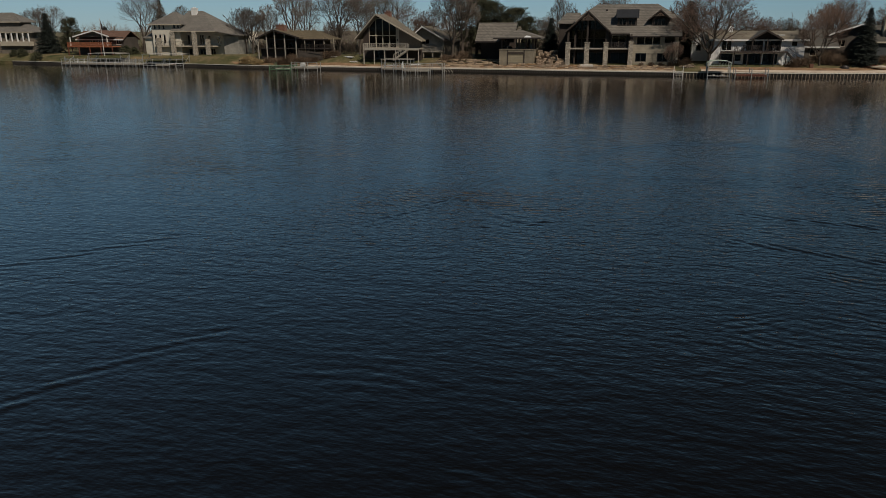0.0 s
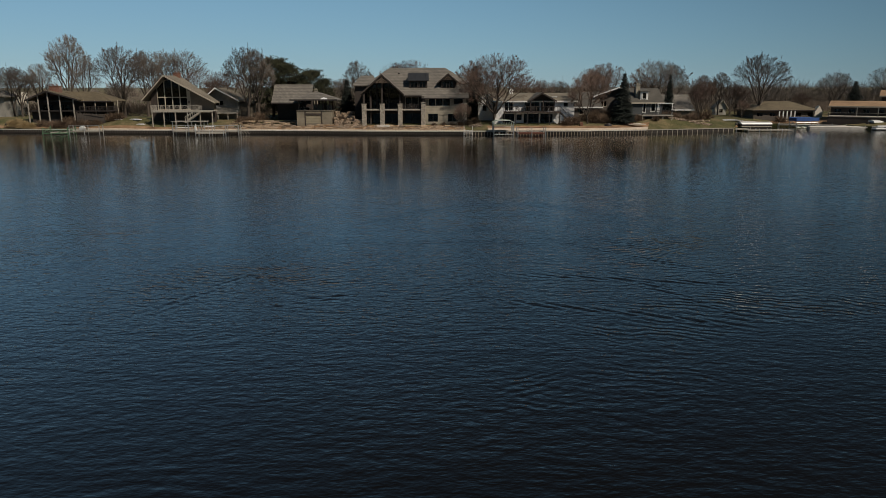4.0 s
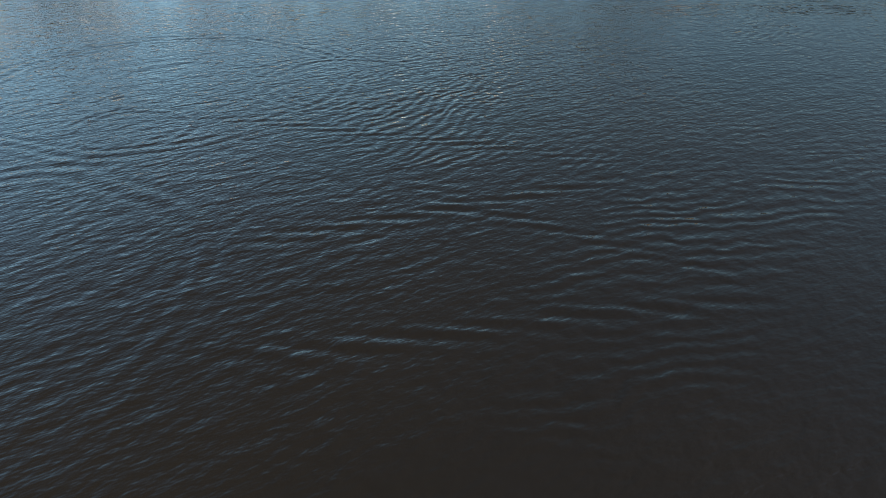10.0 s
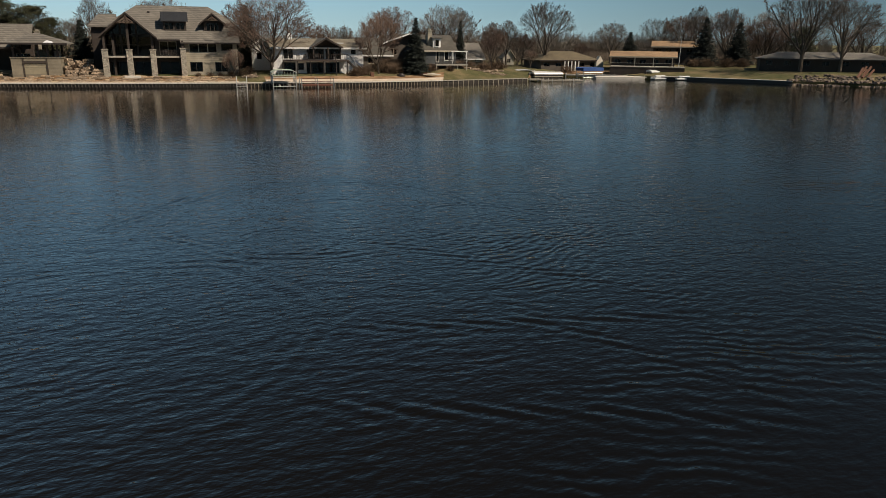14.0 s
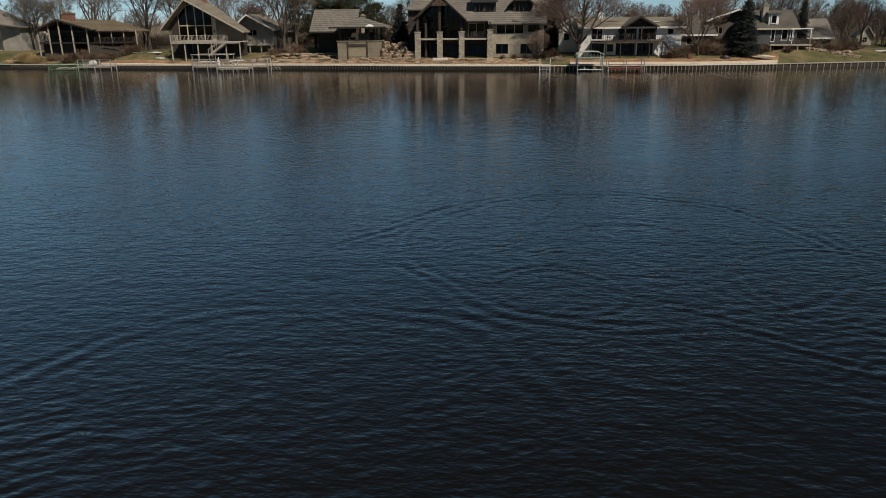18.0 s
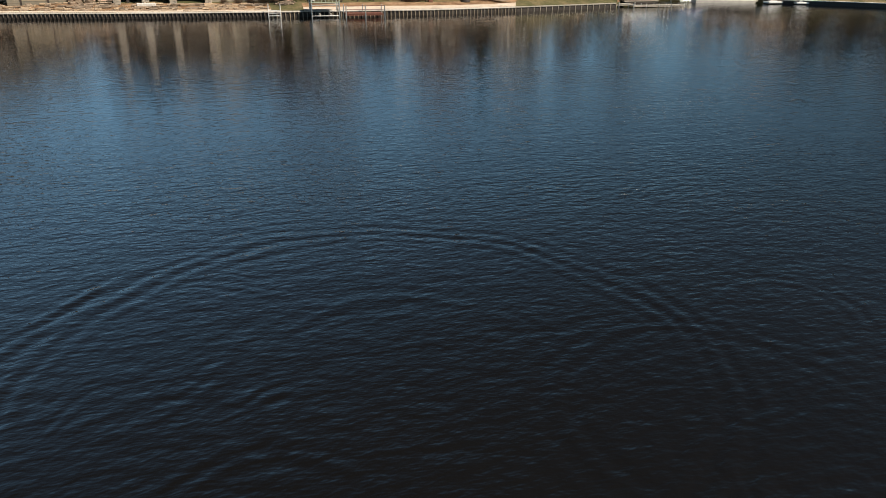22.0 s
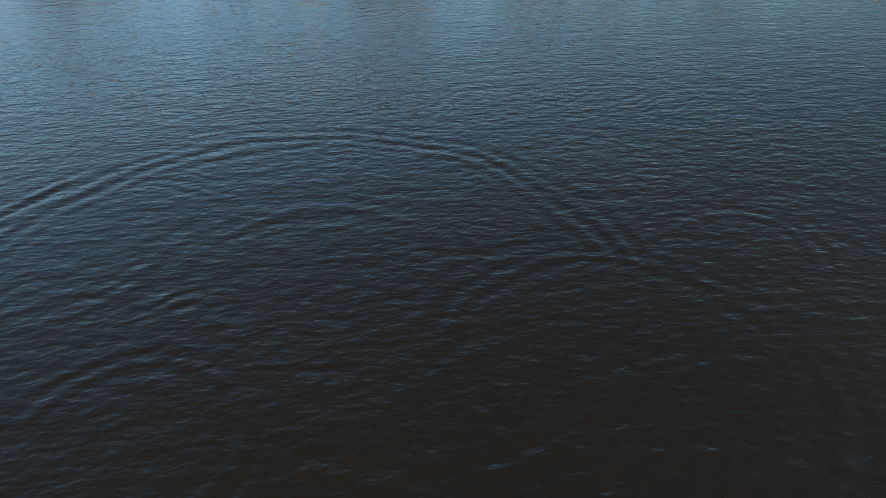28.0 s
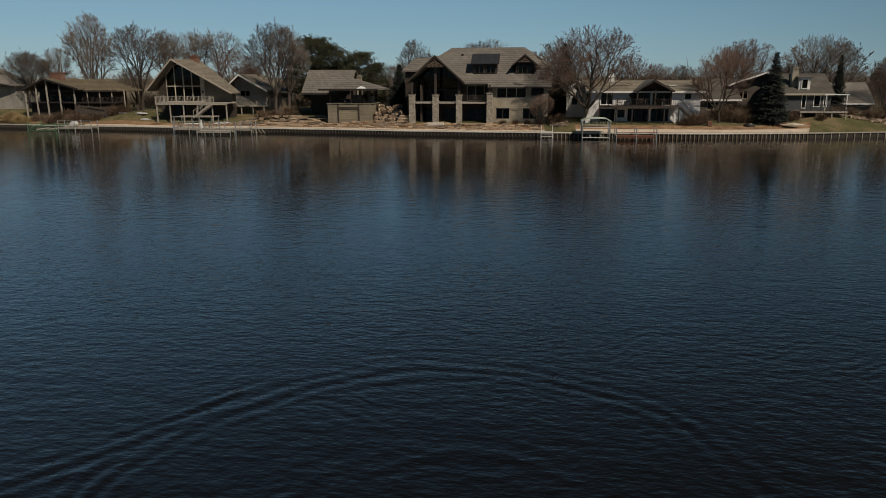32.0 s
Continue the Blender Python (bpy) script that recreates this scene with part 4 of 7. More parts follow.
# ---- chalet with a glass gable ----
def chalet():
    h = thing("chalet", pose(0, 106, 2.0), "steep-roofed chalet with a glass gable and a raised deck", "house")
    xl, zl, xa, za, xr, zr = -44.8, 4.1, -40.25, 8.85, -30.7, 3.7
    back, low, w = 9.0, 2.6, 1.0

    def top(x):
        return za - 0.25 + (x - xa) * ((za - zl) / (xa - xl) if x < xa else (zr - za) / (xr - xa))

    # The left wall piece is given a darker colour than the right one.
    for a, b, m in ((-43.6, -42.3, SIDING_DARK), (-36.5, -31.5, SIDING_TAUPE)):
        bm = bmesh.new()
        prism(bm, [(a, w, 2.2), (b, w, 2.2), (b, w, top(b)), (a, w, top(a))], (0, 0.25, 0))
        part("wall", bm, m, h, "board gable wall under a deep eave")
    f = bmesh.new()
    cols = [-42.3, -40.85, -39.4, -37.95, -36.5]
    for x in cols:
        box(f, x - 0.09, x + 0.09, w, w + 0.14, 2.2, top(x))
    box(f, -42.3, -36.5, w + 0.01, w + 0.13, 4.6, 4.75), box(f, -42.3, -36.5, w + 0.01, w + 0.13, 2.2, 2.35)
    for x0, x1 in zip(cols, cols[1:]):
        beam(f, (x0, w + 0.07, top(x0) - 0.08), (x1, w + 0.07, top(x1) - 0.08), 0.14)
    fr = part("window", f, TRIM_TAN, h, "tall glazed gable with pale mullions")
    for x0, x1 in zip(cols, cols[1:]):
        a, b = x0 + 0.09, x1 - 0.09
        p = bmesh.new()
        box(p, a, b, w + 0.06, w + 0.08, 2.35, 4.6)
        part("pane", p, GLASS, fr)
        p = bmesh.new()
        pts = [(a, w + 0.06, 4.75), (b, w + 0.06, 4.75), (b, w + 0.06, top(b) - 0.15)] + ([(xa, w + 0.06, top(xa) - 0.15)] if a < xa < b else []) + [(a, w + 0.06, top(a) - 0.15)]
        prism(p, pts, (0, 0.02, 0))
        part("pane", p, GLASS, fr)
    bars("trim", TRIM_TAN, h, [(-36.5, -35.9, w - 0.04, w, 2.2, 5.9)], "pale upright panel")
    bars("lamp", TRIM_DARK, h, [(-36.3, -36.1, w - 0.2, w - 0.04, 3.6, 4.0)])
    bars("wall", SIDING_TAUPE, h, [(-43.6, -43.35, w + 0.25, back - 0.6, -1.5, 4.3)])
    bars("wall", SIDING_TAUPE, h, [(-31.75, -31.5, w + 0.25, low, 1.95, 3.6)])
    bars("wall", SIDING_DARK, h, [(-31.75, -31.5, 1.4, low, -1.5, 1.95)])
    bm = bmesh.new()
    prism(bm, [(-31.5, low, -1.5), (-31.5, low, top(-31.5)), (xa, back - 0.6, top(xa)), (xa, back - 0.6, -1.5)], (-0.12, -0.2, 0))
    part("wall", bm, SIDING_TAUPE, h)
    bm = bmesh.new()
    prism(bm, [(-43.6, back - 0.6, -1.5), (xa - 0.15, back - 0.6, -1.5), (xa - 0.15, back - 0.6, top(xa) - 0.15), (-43.6, back - 0.6, top(-43.6))], (0, 0.2, 0))
    part("wall", bm, SIDING_TAUPE, h)
    wall_x(h, SIDING_DARK, -43.6, -31.5, 1.2, 1.4, -1.2, 2.0, [(-41.5, -39.3, 0.05, 1.9), (-37.2, -34.5, 0.05, 1.9)], "dark lower wall")
    window(h, -41.5, -39.3, 0.05, 1.9, 1.25, 2, 1, TRIM_DARK, name="patio_door"), window(h, -37.2, -34.5, 0.05, 1.9, 1.25, 2, 1, TRIM_DARK, name="patio_door")
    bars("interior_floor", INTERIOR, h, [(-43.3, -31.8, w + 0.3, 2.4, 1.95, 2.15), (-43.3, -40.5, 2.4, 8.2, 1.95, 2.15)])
    bm = bmesh.new()
    slab(bm, [(xl, -0.75, zl), (xa, -0.75, za), (xa, back, za), (xl, back, zl)], 0.17)
    slab(bm, [(xa, -0.75, za), (xr, -0.75, zr), (xr, low, zr), (xa, back, za)], 0.17)
    r = part("roof", bm, SHINGLE_TAN, h, "steep tan shingle roof with a skewed back edge")
    f = bmesh.new()
    for p, q in (((xl, zl), (xa, za)), ((xa, za), (xr, zr))):
        prism(f, [(p[0], -0.81, p[1] - 0.23), (q[0], -0.81, q[1] - 0.23), (q[0], -0.81, q[1] + 0.03), (p[0], -0.81, p[1] + 0.03)], (0, 0.055, 0))
    part("fascia", f, TRIM_TAN, r)
    chimney(h, -39.9, 6.4, 7.5, 9.4, 1.3, 0.9)
    # deck
    b = bmesh.new()
    for i in range(39):
        box(b, -42.4 + i * 0.3, -42.12 + i * 0.3, -2.6, w, 2.1, 2.2)
    box(b, -42.4, -30.7, -2.66, -2.6, 1.9, 2.2)
    deck = part("deck", b, DECKWOOD, h, "grey timber deck")
    rail(h, -42.4, -33.0, -2.55, 2.2, 1.0, 0.22)
    rail(h, -2.5, 0.0, 0, 2.2, 1.0, 0.3, side=-42.35)
    for x in (-42.3, -40.1, -37.9, -35.6, -33.2, -30.9):
        bars("deck_post", DECKWOOD, h, [(x - 0.08, x + 0.08, -2.55, -2.39, -1.2, 2.1)])
    st = bmesh.new()
    for i in range(10):
        box(st, -33.0 - i * 0.3, -32.7 - i * 0.3, -3.7, -2.7, 1.95 - i * 0.2, 2.0 - i * 0.2)
    for y in (-3.7, -2.7):
        beam(st, (-32.7, y, 2.1), (-35.8, y, 0.0), 0.08, 0.28)
        beam(st, (-32.7, y, 3.1), (-35.8, y, 1.0), 0.08)
        for i in range(5):
            x, z = -32.8 - i * 0.72, 2.05 - i * 0.49
            beam(st, (x, y, z), (x, y, z + 1.0), 0.07)
    part("stairs", st, DECKWOOD, h, "pale timber stairs with handrails")


chalet()


def cabin():
    h = thing("cabin", pose(0.4, 114.5, 2.0), "small taupe cabin with a gabled roof and low deck", "house")
    shell(h, SIDING_GREY, -34.6, -29.0, 0, 8, -1.2, 4.1, [(-33.7, -32.0, 2.9, 3.9)])
    bm = bmesh.new()
    prism(bm, [(-34.6, 0, 4.1), (-29.0, 0, 4.1), (-33.2, 0, 6.3), (-34.6, 0, 5.1)], (0, 0.25, 0))
    part("gable", bm, SIDING_GREY, h)
    window(h, -33.7, -32.0, 2.9, 3.9, 0.08, 2)
    roof_gy(h, SHINGLE_TAN, -35.6, 4.5, -33.2, 6.5, -28.4, 3.9, -1.5, 8.5, TRIM_WHITE)
    bars("lean_to", SIDING_TAUPE, h, [(-29.0, -26.8, 1.0, 6, -1.2, 3.4)])
    bm = bmesh.new()
    slab(bm, [(-29.2, 0.4, 3.95), (-26.3, 0.4, 3.5), (-26.3, 6.6, 3.5), (-29.2, 6.6, 3.95)])
    part("roof", bm, SHINGLE_TAN, h)
    bars("deck", DECKWOOD, h, [(-35.0, -28.6, -2.4, 0, 1.3, 1.45)])
    rail(h, -35.0, -28.6, -2.3, 1.45, 0.95, 0.2)
    for x in (-34.8, -32.7, -30.7, -28.8):
        bars("deck_post", DECKWOOD, h, [(x - 0.08, x + 0.08, -2.3, -2.14, -1.2, 1.3)])


cabin()


def low_house():
    h = thing("house", pose(0, 108, 2.2), "low dark house with a deep posted porch and brick chimney", "house")
    shell(h, SIDING_DARK, -67.6, -54.2, 3.0, 7, -1.2, 4.0, [(-66.8, -64.6, 0.4, 3.0), (-63.4, -61.4, 0.4, 3.0), (-58.2, -57.0, 1.4, 3.0), (-56.4, -55.0, 1.4, 3.0)])
    for a, b, c in ((-66.8, -64.6, 0.4), (-63.4, -61.4, 0.4), (-58.2, -57.0, 1.4), (-56.4, -55.0, 1.4)):
        window(h, a, b, c, 3.0, 3.08, 2, 1, TRIM_DARK)
    bm = bmesh.new()
    prism(bm, [(-67.4, 2.9, 4.0), (-58.8, 2.9, 4.0), (-64.0, 2.9, 5.4)], (0, 0.3, 0))
    part("gable", bm, SIDING_DARK, h)
    roof_gy(h, SHINGLE_MOSS, -68.3, 3.95, -64.0, 5.75, -58.0, 4.1, -0.5, 8.0, TRIM_DARK)
    roof_hip(h, SHINGLE_MOSS, -66.5, -52.6, 1.5, 8, 4.0, 5.55, 4.0, 0.5, TRIM_DARK)
    chimney(h, -63.5, 2.6, 4.8, 6.7, 1.9, 1.2)
    for x in (-67.9, -65.9, -64.0, -61.7, -59.1):
        bars("post", DECKWOOD, h, [(x - 0.09, x + 0.09, -0.1, 0.1, -1.2, 3.95 + (x + 68.3) * 0.4 if x < -64 else 5.5 - (x + 64) * 0.27)], "pale timber post")
    bars("beam", TRIM_DARK, h, [(-68.0, -58.8, -0.06, 0.1, 1.75, 2.0)])
    bars("wall", SIDING_DARK, h, [(-67.8, -61.9, 0.9, 1.15, -1.2, 1.7)])
    bars("porch_floor", TRIM_DARK, h, [(-68.0, -52.0, 0.2, 3.0, 1.7, 1.85)])
    for x in (-57.6, -55.4, -53.2, -51.0):
        bars("post", TRIM_TAN, h, [(x - 0.06, x + 0.06, 1.1, 1.22, -1.2, 3.85)], "slim porch post")
    rail(h, -58.4, -51.0, 0.95, 1.85, 0.85, 0.22, TIMBER)
    f = bmesh.new()
    for i in range(26):
        box(f, -57.6 + i * 0.2, -57.42 + i * 0.2, -2.4 + i * 0.02, -2.34 + i * 0.02, -0.8, 1.75 - i * 0.02 - 0.35 * ((i * 37) % 11) / 11)
    box(f, -57.6, -52.4, -2.3, -2.26, 0.2, 0.35), box(f, -57.6, -52.4, -2.3, -2.26, 1.1, 1.25)
    part("fence", f, SIDING_BROWN, h, "weathered brown board fence")


low_house()
bm = bmesh.new()
box(bm, -0.4, 0.4, -0.4, 0.4, 0, 0.9)
box(bm, -0.7, 0.7, -0.35, 0.35, 0.9, 1.0)
solid("grill", bm, TRIM_DARK, pose(-53.5, 107.5, ground_z(-53.5, 107.5)), "dark covered garden grill beside the porch", "grill", bevel=0.04)


def hip_house():
    h = thing("house", pose(0, 118.3, 1.5), "large cream stucco house with steep grey hipped roofs", "house")
    front = [(-100.9, -100.3, 3.4, 5.4), (-99.7, -99.1, 3.4, 5.4), (-98.5, -97.9, 3.4, 5.4), (-100.9, -100.3, 6.6, 7.8), (-99.7, -99.1, 6.6, 7.8), (-98.5, -97.9, 6.6, 7.8), (-95.6, -95.0, 6.5, 7.8), (-94.6, -94.0, 6.5, 7.8)]
    shell(h, STUCCO, -101.4, -93.8, 0.6, 9, -1.2, 8.1, front)
    for w in front:
        window(h, *w, 0.66, 1, 1, TRIM_WHITE, 0.06)
    roof_hip(h, SHINGLE_GREY, -101.4, -93.6, 0.6, 9, 8.1, 10.6, 3.6, 0.6, TRIM_TAN)
    big = [(-94.5, -93.2, 3.0, 5.3), (-92.2, -91.2, 3.2, 5.2), (-90.6, -89.4, 3.0, 5.3), (-88.6, -87.6, 3.2, 5.2), (-86.0, -84.8, 3.2, 5.0), (-93.8, -92.0, 0.05, 2.1), (-90.8, -89.2, 0.05, 2.1), (-88.0, -86.6, 0.05, 2.1)]
    shell(h, STUCCO, -96.0, -81.5, 3.4, 15, -1.2, 6.0, big)
    for w in big:
        window(h, *w, 3.46, 2 if w[1] - w[0] > 1.1 else 1, 1, TRIM_WHITE, 0.07)
    # one broad hipped roof that runs down low over the east wing
    fl, fr, wr, wb, bl = (-95.9, -0.3, 6.2), (-84.1, -0.3, 6.2), (-79.1, 1.7, 5.2), (-79.1, 7.5, 5.2), (-95.9, 14.0, 6.2)
    r1, r2 = (-95.0, 6.7, 10.8), (-91.0, 6.7, 10.8)
    bm = bmesh.new()
    for pts in ([fl, fr, r2, r1], [fr, wr, r2], [wr, wb, r2], [wb, bl, r1, r2], [bl, fl, r1]):
        slab(bm, pts)
    part("roof", bm, SHINGLE_GREY, h, "steep grey shingle roof over the main block")
    bars("fascia", TRIM_TAN, h, [(-95.9, -84.1, -0.36, -0.3, 5.98, 6.2)])
    shell(h, SIDING_GREY, -83.6, -79.7, 2.4, 7, -1.2, 5.0)
    chimney(h, -92.6, 5.6, 7.6, 11.4, 1.3, 0.9, TRIM_WHITE)
    bars("side_wing", STUCCO, h, [(-104.2, -101.4, 1.5, 7, -1.2, 4.9)])
    roof_hip(h, SHINGLE_GREY, -104.2, -101.2, 1.5, 7, 4.9, 6.4, 1.4, 0.4)
    bars("balcony", TRIM_TAN, h, [(-100.5, -85.0, -0.2, 3.4, 2.6, 2.85)])
    rail(h, -100.3, -85.2, -0.1, 2.85, 0.9, 0.3, TRIM_DARK)
    for x, top in ((-99.3, 4.6), (-95.4, 6.0), (-89.6, 6.0), (-86.2, 4.4)):
        bm = bmesh.new()
        box(bm, x - 0.45, x + 0.45, -0.7, 0.1, -1.2, top)
        part("pillar", bm, STONE, h, "rough stone pillar", 0.02)


hip_house()


def porch_house():
    h = thing("house", pose(0, 121, 2.2), "brown house with a white-edged gable porch and red deck", "house")
    holes = [(-121.0, -119.4, 2.3, 3.9), (-118.6, -117.2, 2.3, 3.9), (-116.4, -114.6, 2.3, 3.9), (-113.4, -112.0, 2.3, 3.9)]
    shell(h, SIDING_BROWN, -124.2, -111.2, 0, 5.5, -1.2, 4.1, holes)
    for w in holes:
        window(h, *w, 0.06, 2, 1, TRIM_WHITE, 0.1)
    roof_gy(h, SHINGLE_RED, -123.6, 4.3, -117.6, 5.7, -113.2, 4.3, -2.6, 3, TRIM_WHITE)
    roof_gx(h, SHINGLE_RED, -124.2, -111.4, 0, 5.5, 3.9, 5.6, 2.75, 0.5, trim=TRIM_WHITE)
    bm = bmesh.new()
    prism(bm, [(-123.0, -2.0, 4.2), (-113.8, -2.0, 4.2), (-117.6, -2.0, 5.4)], (0, 0.15, 0))
    part("gable", bm, SIDING_TAUPE, h)
    chimney(h, -119.0, 3.4, 4.8, 6.4, 1.0, 0.8, TRIM_DARK)
    bars("deck", ORANGEWOOD, h, [(-125.0, -112.2, -3.2, 0, 1.75, 1.95)])
    bm = bmesh.new()
    for i in range(52):
        box(bm, -125.0 + i * 0.247, -124.88 + i * 0.247, -3.22, -3.16, 1.95, 2.85)
    box(bm, -125.0, -112.2, -3.24, -3.1, 2.85, 2.93)
    part("railing", bm, ORANGEWOOD, h, "orange-stained board railing")
    for x in (-124.9, -121.8, -118.7, -115.5, -112.3):
        bars("post", REDWOOD, h, [(x - 0.09, x + 0.09, -3.2, -3.0, -1.2, 1.75)])
    for x in (-124.6, -114.0):
        bars("post", TRIM_WHITE, h, [(x - 0.09, x + 0.09, -2.5, -2.3, 1.95, 4.1)])


porch_house()


def west_villa():
    h = thing("house", pose(0, 124, 1.9), "two-storey taupe villa with grey roofs and a pale balcony", "house")
    holes = [(-149.0 + i * 1.6, -147.9 + i * 1.6, 3.6, 5.4) for i in range(5)]
    shell(h, SIDING_TAUPE, -156, -140.4, 0, 6, -1.2, 6.0, holes)
    for w in holes:
        window(h, *w, 0.06, 1, 1, TRIM_WHITE, 0.08)
    roof_hip(h, SHINGLE_GREY, -156, -140.2, 0, 6, 6.1, 7.6, 3.5, 0.8, TRIM_TAN)
    shell(h, SIDING_TAUPE, -158, -146, 2, 6, 6.0, 8.8)
    roof_hip(h, SHINGLE_GREY, -158, -145.6, 2, 6.5, 8.8, 10.6, 4.0, 0.7, TRIM_TAN)
    bars("balcony", TRIM_TAN, h, [(-149.8, -140.6, -1.4, 0, 2.2, 3.3)], "pale balcony parapet")
    bars("wall", SIDING_TAUPE, h, [(-150.0, -141.0, -1.2, 0, -1.2, 1.2)])
    for i in range(6):
        bars("post", TRIM_WHITE, h, [(-149.6 + i * 1.75, -149.35 + i * 1.75, -1.35, -1.1, 3.3, 5.4)])


west_villa()


def bare_house(x0, x1, y, base, eave, ridge, mat, roofm, label, wall_n=3, depth=9.0, trim=None, hip=False, top=2.3, wtrim=None, turn=0):
    """A plain house: shell, evenly spread windows, roof."""
    h = thing("house", pose(x0, y, base, 0, 0, turn), label, "house")
    w = x1 - x0
    holes = [(w * (i + 0.5) / wall_n - 0.7, w * (i + 0.5) / wall_n + 0.7, max(0.9, top - 1.3), top) for i in range(wall_n)]
    shell(h, mat, 0, w, 0, depth, -1.2, eave - base, holes)
    for q in holes:
        window(h, *q, 0.06, 2, 1, wtrim or TRIM_WHITE, 0.08)
    (roof_hip if hip else roof_gx)(h, roofm, 0, w, 0, depth, eave - base, ridge - base, trim=trim)
    return h



def white_house():
    h = thing("house", pose(0, 103, 1.7), "white two-level lake house with an upper deck", "house")
    up = [(25.2, 26.9, 2.35, 4.15), (29.3, 32.0, 2.35, 4.2), (32.3, 34.8, 2.35, 4.2), (36.6, 37.6, 3.1, 4.0)]
    low = [(25.0, 27.2, 0.05, 1.85), (27.6, 28.6, 0.6, 1.7), (29.0, 31.9, 0.1, 1.85), (32.2, 34.6, 0.1, 1.85)]
    shell(h, SIDING_WHITE, 23.6, 38.8, 0, 10, -1.2, 4.35, up + low)
    for w in up[:3]:
        window(h, *w, 0.06, 2 if w[1] - w[0] < 2 else 3, 1, TRIM_WHITE if w[0] < 28 else TRIM_DARK, 0.08, "patio_door")
    window(h, *up[3], 0.06, 1, 1, TRIM_WHITE, 0.08)
    for w in low:
        window(h, *w, 0.06, 1 if w[1] - w[0] < 1.2 else 3, 1, TRIM_DARK, 0.07)
    roof_gx(h, SHINGLE_TAN, 23.6, 38.8, 0, 10, 4.4, 5.7, 5.0, 0.55, trim=TRIM_WHITE)
    roof_gy(h, SHINGLE_DARK, 29.6, 4.35, 32.1, 5.85, 34.9, 4.35, -2.3, 4.5, TIMBER)
    bm = bmesh.new()
    prism(bm, [(30.0, -0.3, 4.3), (34.5, -0.3, 4.3), (32.1, -0.3, 5.6)], (0, 0.3, 0))
    part("gable", bm, TIMBER, h, "dark recessed porch gable")
    for x in (30.0, 32.4, 34.5):
        bars("post", TIMBER, h, [(x - 0.09, x + 0.09, -2.0, -1.82, 2.3, 4.4)])
    chimney(h, 27.0, 4.6, 5.2, 6.3, 0.7, 0.6, TRIM_WHITE)
    bars("skylight", WHITE_PLASTIC, h, [(34.7, 35.7, 1.6, 2.6, 4.9, 5.06)])
    bars("deck", SIDING_DARK, h, [(24.8, 35.8, -2.2, 0, 2.08, 2.28)], "dark maroon deck edge")
    rail(h, 24.9, 28.6, -2.1, 2.28, 0.95, 0.3, TIMBER)
    rail(h, 28.6, 35.7, -2.1, 2.28, 0.95, 0.3, TIMBER)
    for x in (25.0, 27.2, 29.4, 31.6, 33.7, 35.6):
        bars("deck_post", TRIM_DARK, h, [(x - 0.07, x + 0.07, -2.1, -1.96, -1.2, 2.08)])
    st = bmesh.new()
    prism(st, [(24.8, -2.3, 3.3), (24.8, -2.3, 2.1), (23.4, -2.3, -0.1), (22.9, -2.3, -0.1), (23.3, -2.3, 1.2)], (0, 0.1, 0))
    for i in range(8):
        box(st, 24.5 - i * 0.18, 24.8 - i * 0.18, -2.2, -1.2, 1.95 - i * 0.26, 2.0 - i * 0.26)
    part("stairs", st, TRIM_WHITE, h, "white-panelled stairs")
    st = bmesh.new()
    for i in range(9):
        box(st, 35.8 + i * 0.22, 36.1 + i * 0.22, -2.1, -1.1, 1.95 - i * 0.22, 2.02 - i * 0.22)
    for y in (-2.15, -1.05):
        beam(st, (35.8, y, 2.1), (37.8, y, 0.0), 0.06, 0.25), beam(st, (35.8, y, 3.2), (37.8, y, 1.0), 0.06)
    part("stairs", st, TRIM_DARK, h, "dark stairs")
    bars("stair_panel", TRIM_WHITE, h, [(35.0, 35.2, -2.28, -2.22, 0.0, 1.2)])
    shell(h, SIDING_WHITE, 20.6, 23.5, 5, 12, -1.2, 4.4, [(21.4, 22.2, 2.2, 3.3)])
    window(h, 21.4, 22.2, 2.2, 3.3, 5.06, 1, 1, TRIM_DARK, 0.08)
    bm = bmesh.new()
    prism(bm, [(20.6, 5, 4.4), (24.0, 5, 4.4), (22.3, 5, 5.4)], (0, 0.2, 0))
    part("gable", bm, SIDING_WHITE, h)
    roof_gy(h, SHINGLE_TAN, 20.2, 4.3, 22.3, 5.65, 24.4, 4.3, 4.6, 12, TRIM_WHITE)


white_house()


def fascia_house():
    h = thing("house", pose(0, 112, 2.2), "dark brown house with a wide low roof and white fascia", "house")
    shell(h, SIDING_BROWN, 44.8, 54.0, 0, 9, -1.2, 4.4, [(46.0, 47.4, 2.4, 3.6)], gable=(49.4, 5.9))
    window(h, 46.0, 47.4, 2.4, 3.6, 0.06, 2)
    roof_gy(h, SHINGLE_DARK, 44.2, 4.5, 49.4, 6.3, 54.4, 4.5, -1.0, 9.5, TRIM_WHITE, thick=0.16)
    shell(h, SIDING_BROWN, 39.8, 45.2, -3.0, 6, -1.2, 2.7, [(41.0, 43.0, 0.9, 2.1)])
    window(h, 41.0, 43.0, 0.9, 2.1, -2.94, 2)
    roof_gx(h, SHINGLE_DARK, 39.8, 45.2, -3.0, 6, 2.7, 5.4, 2.5, 0.5, trim=TRIM_WHITE)


fascia_house()


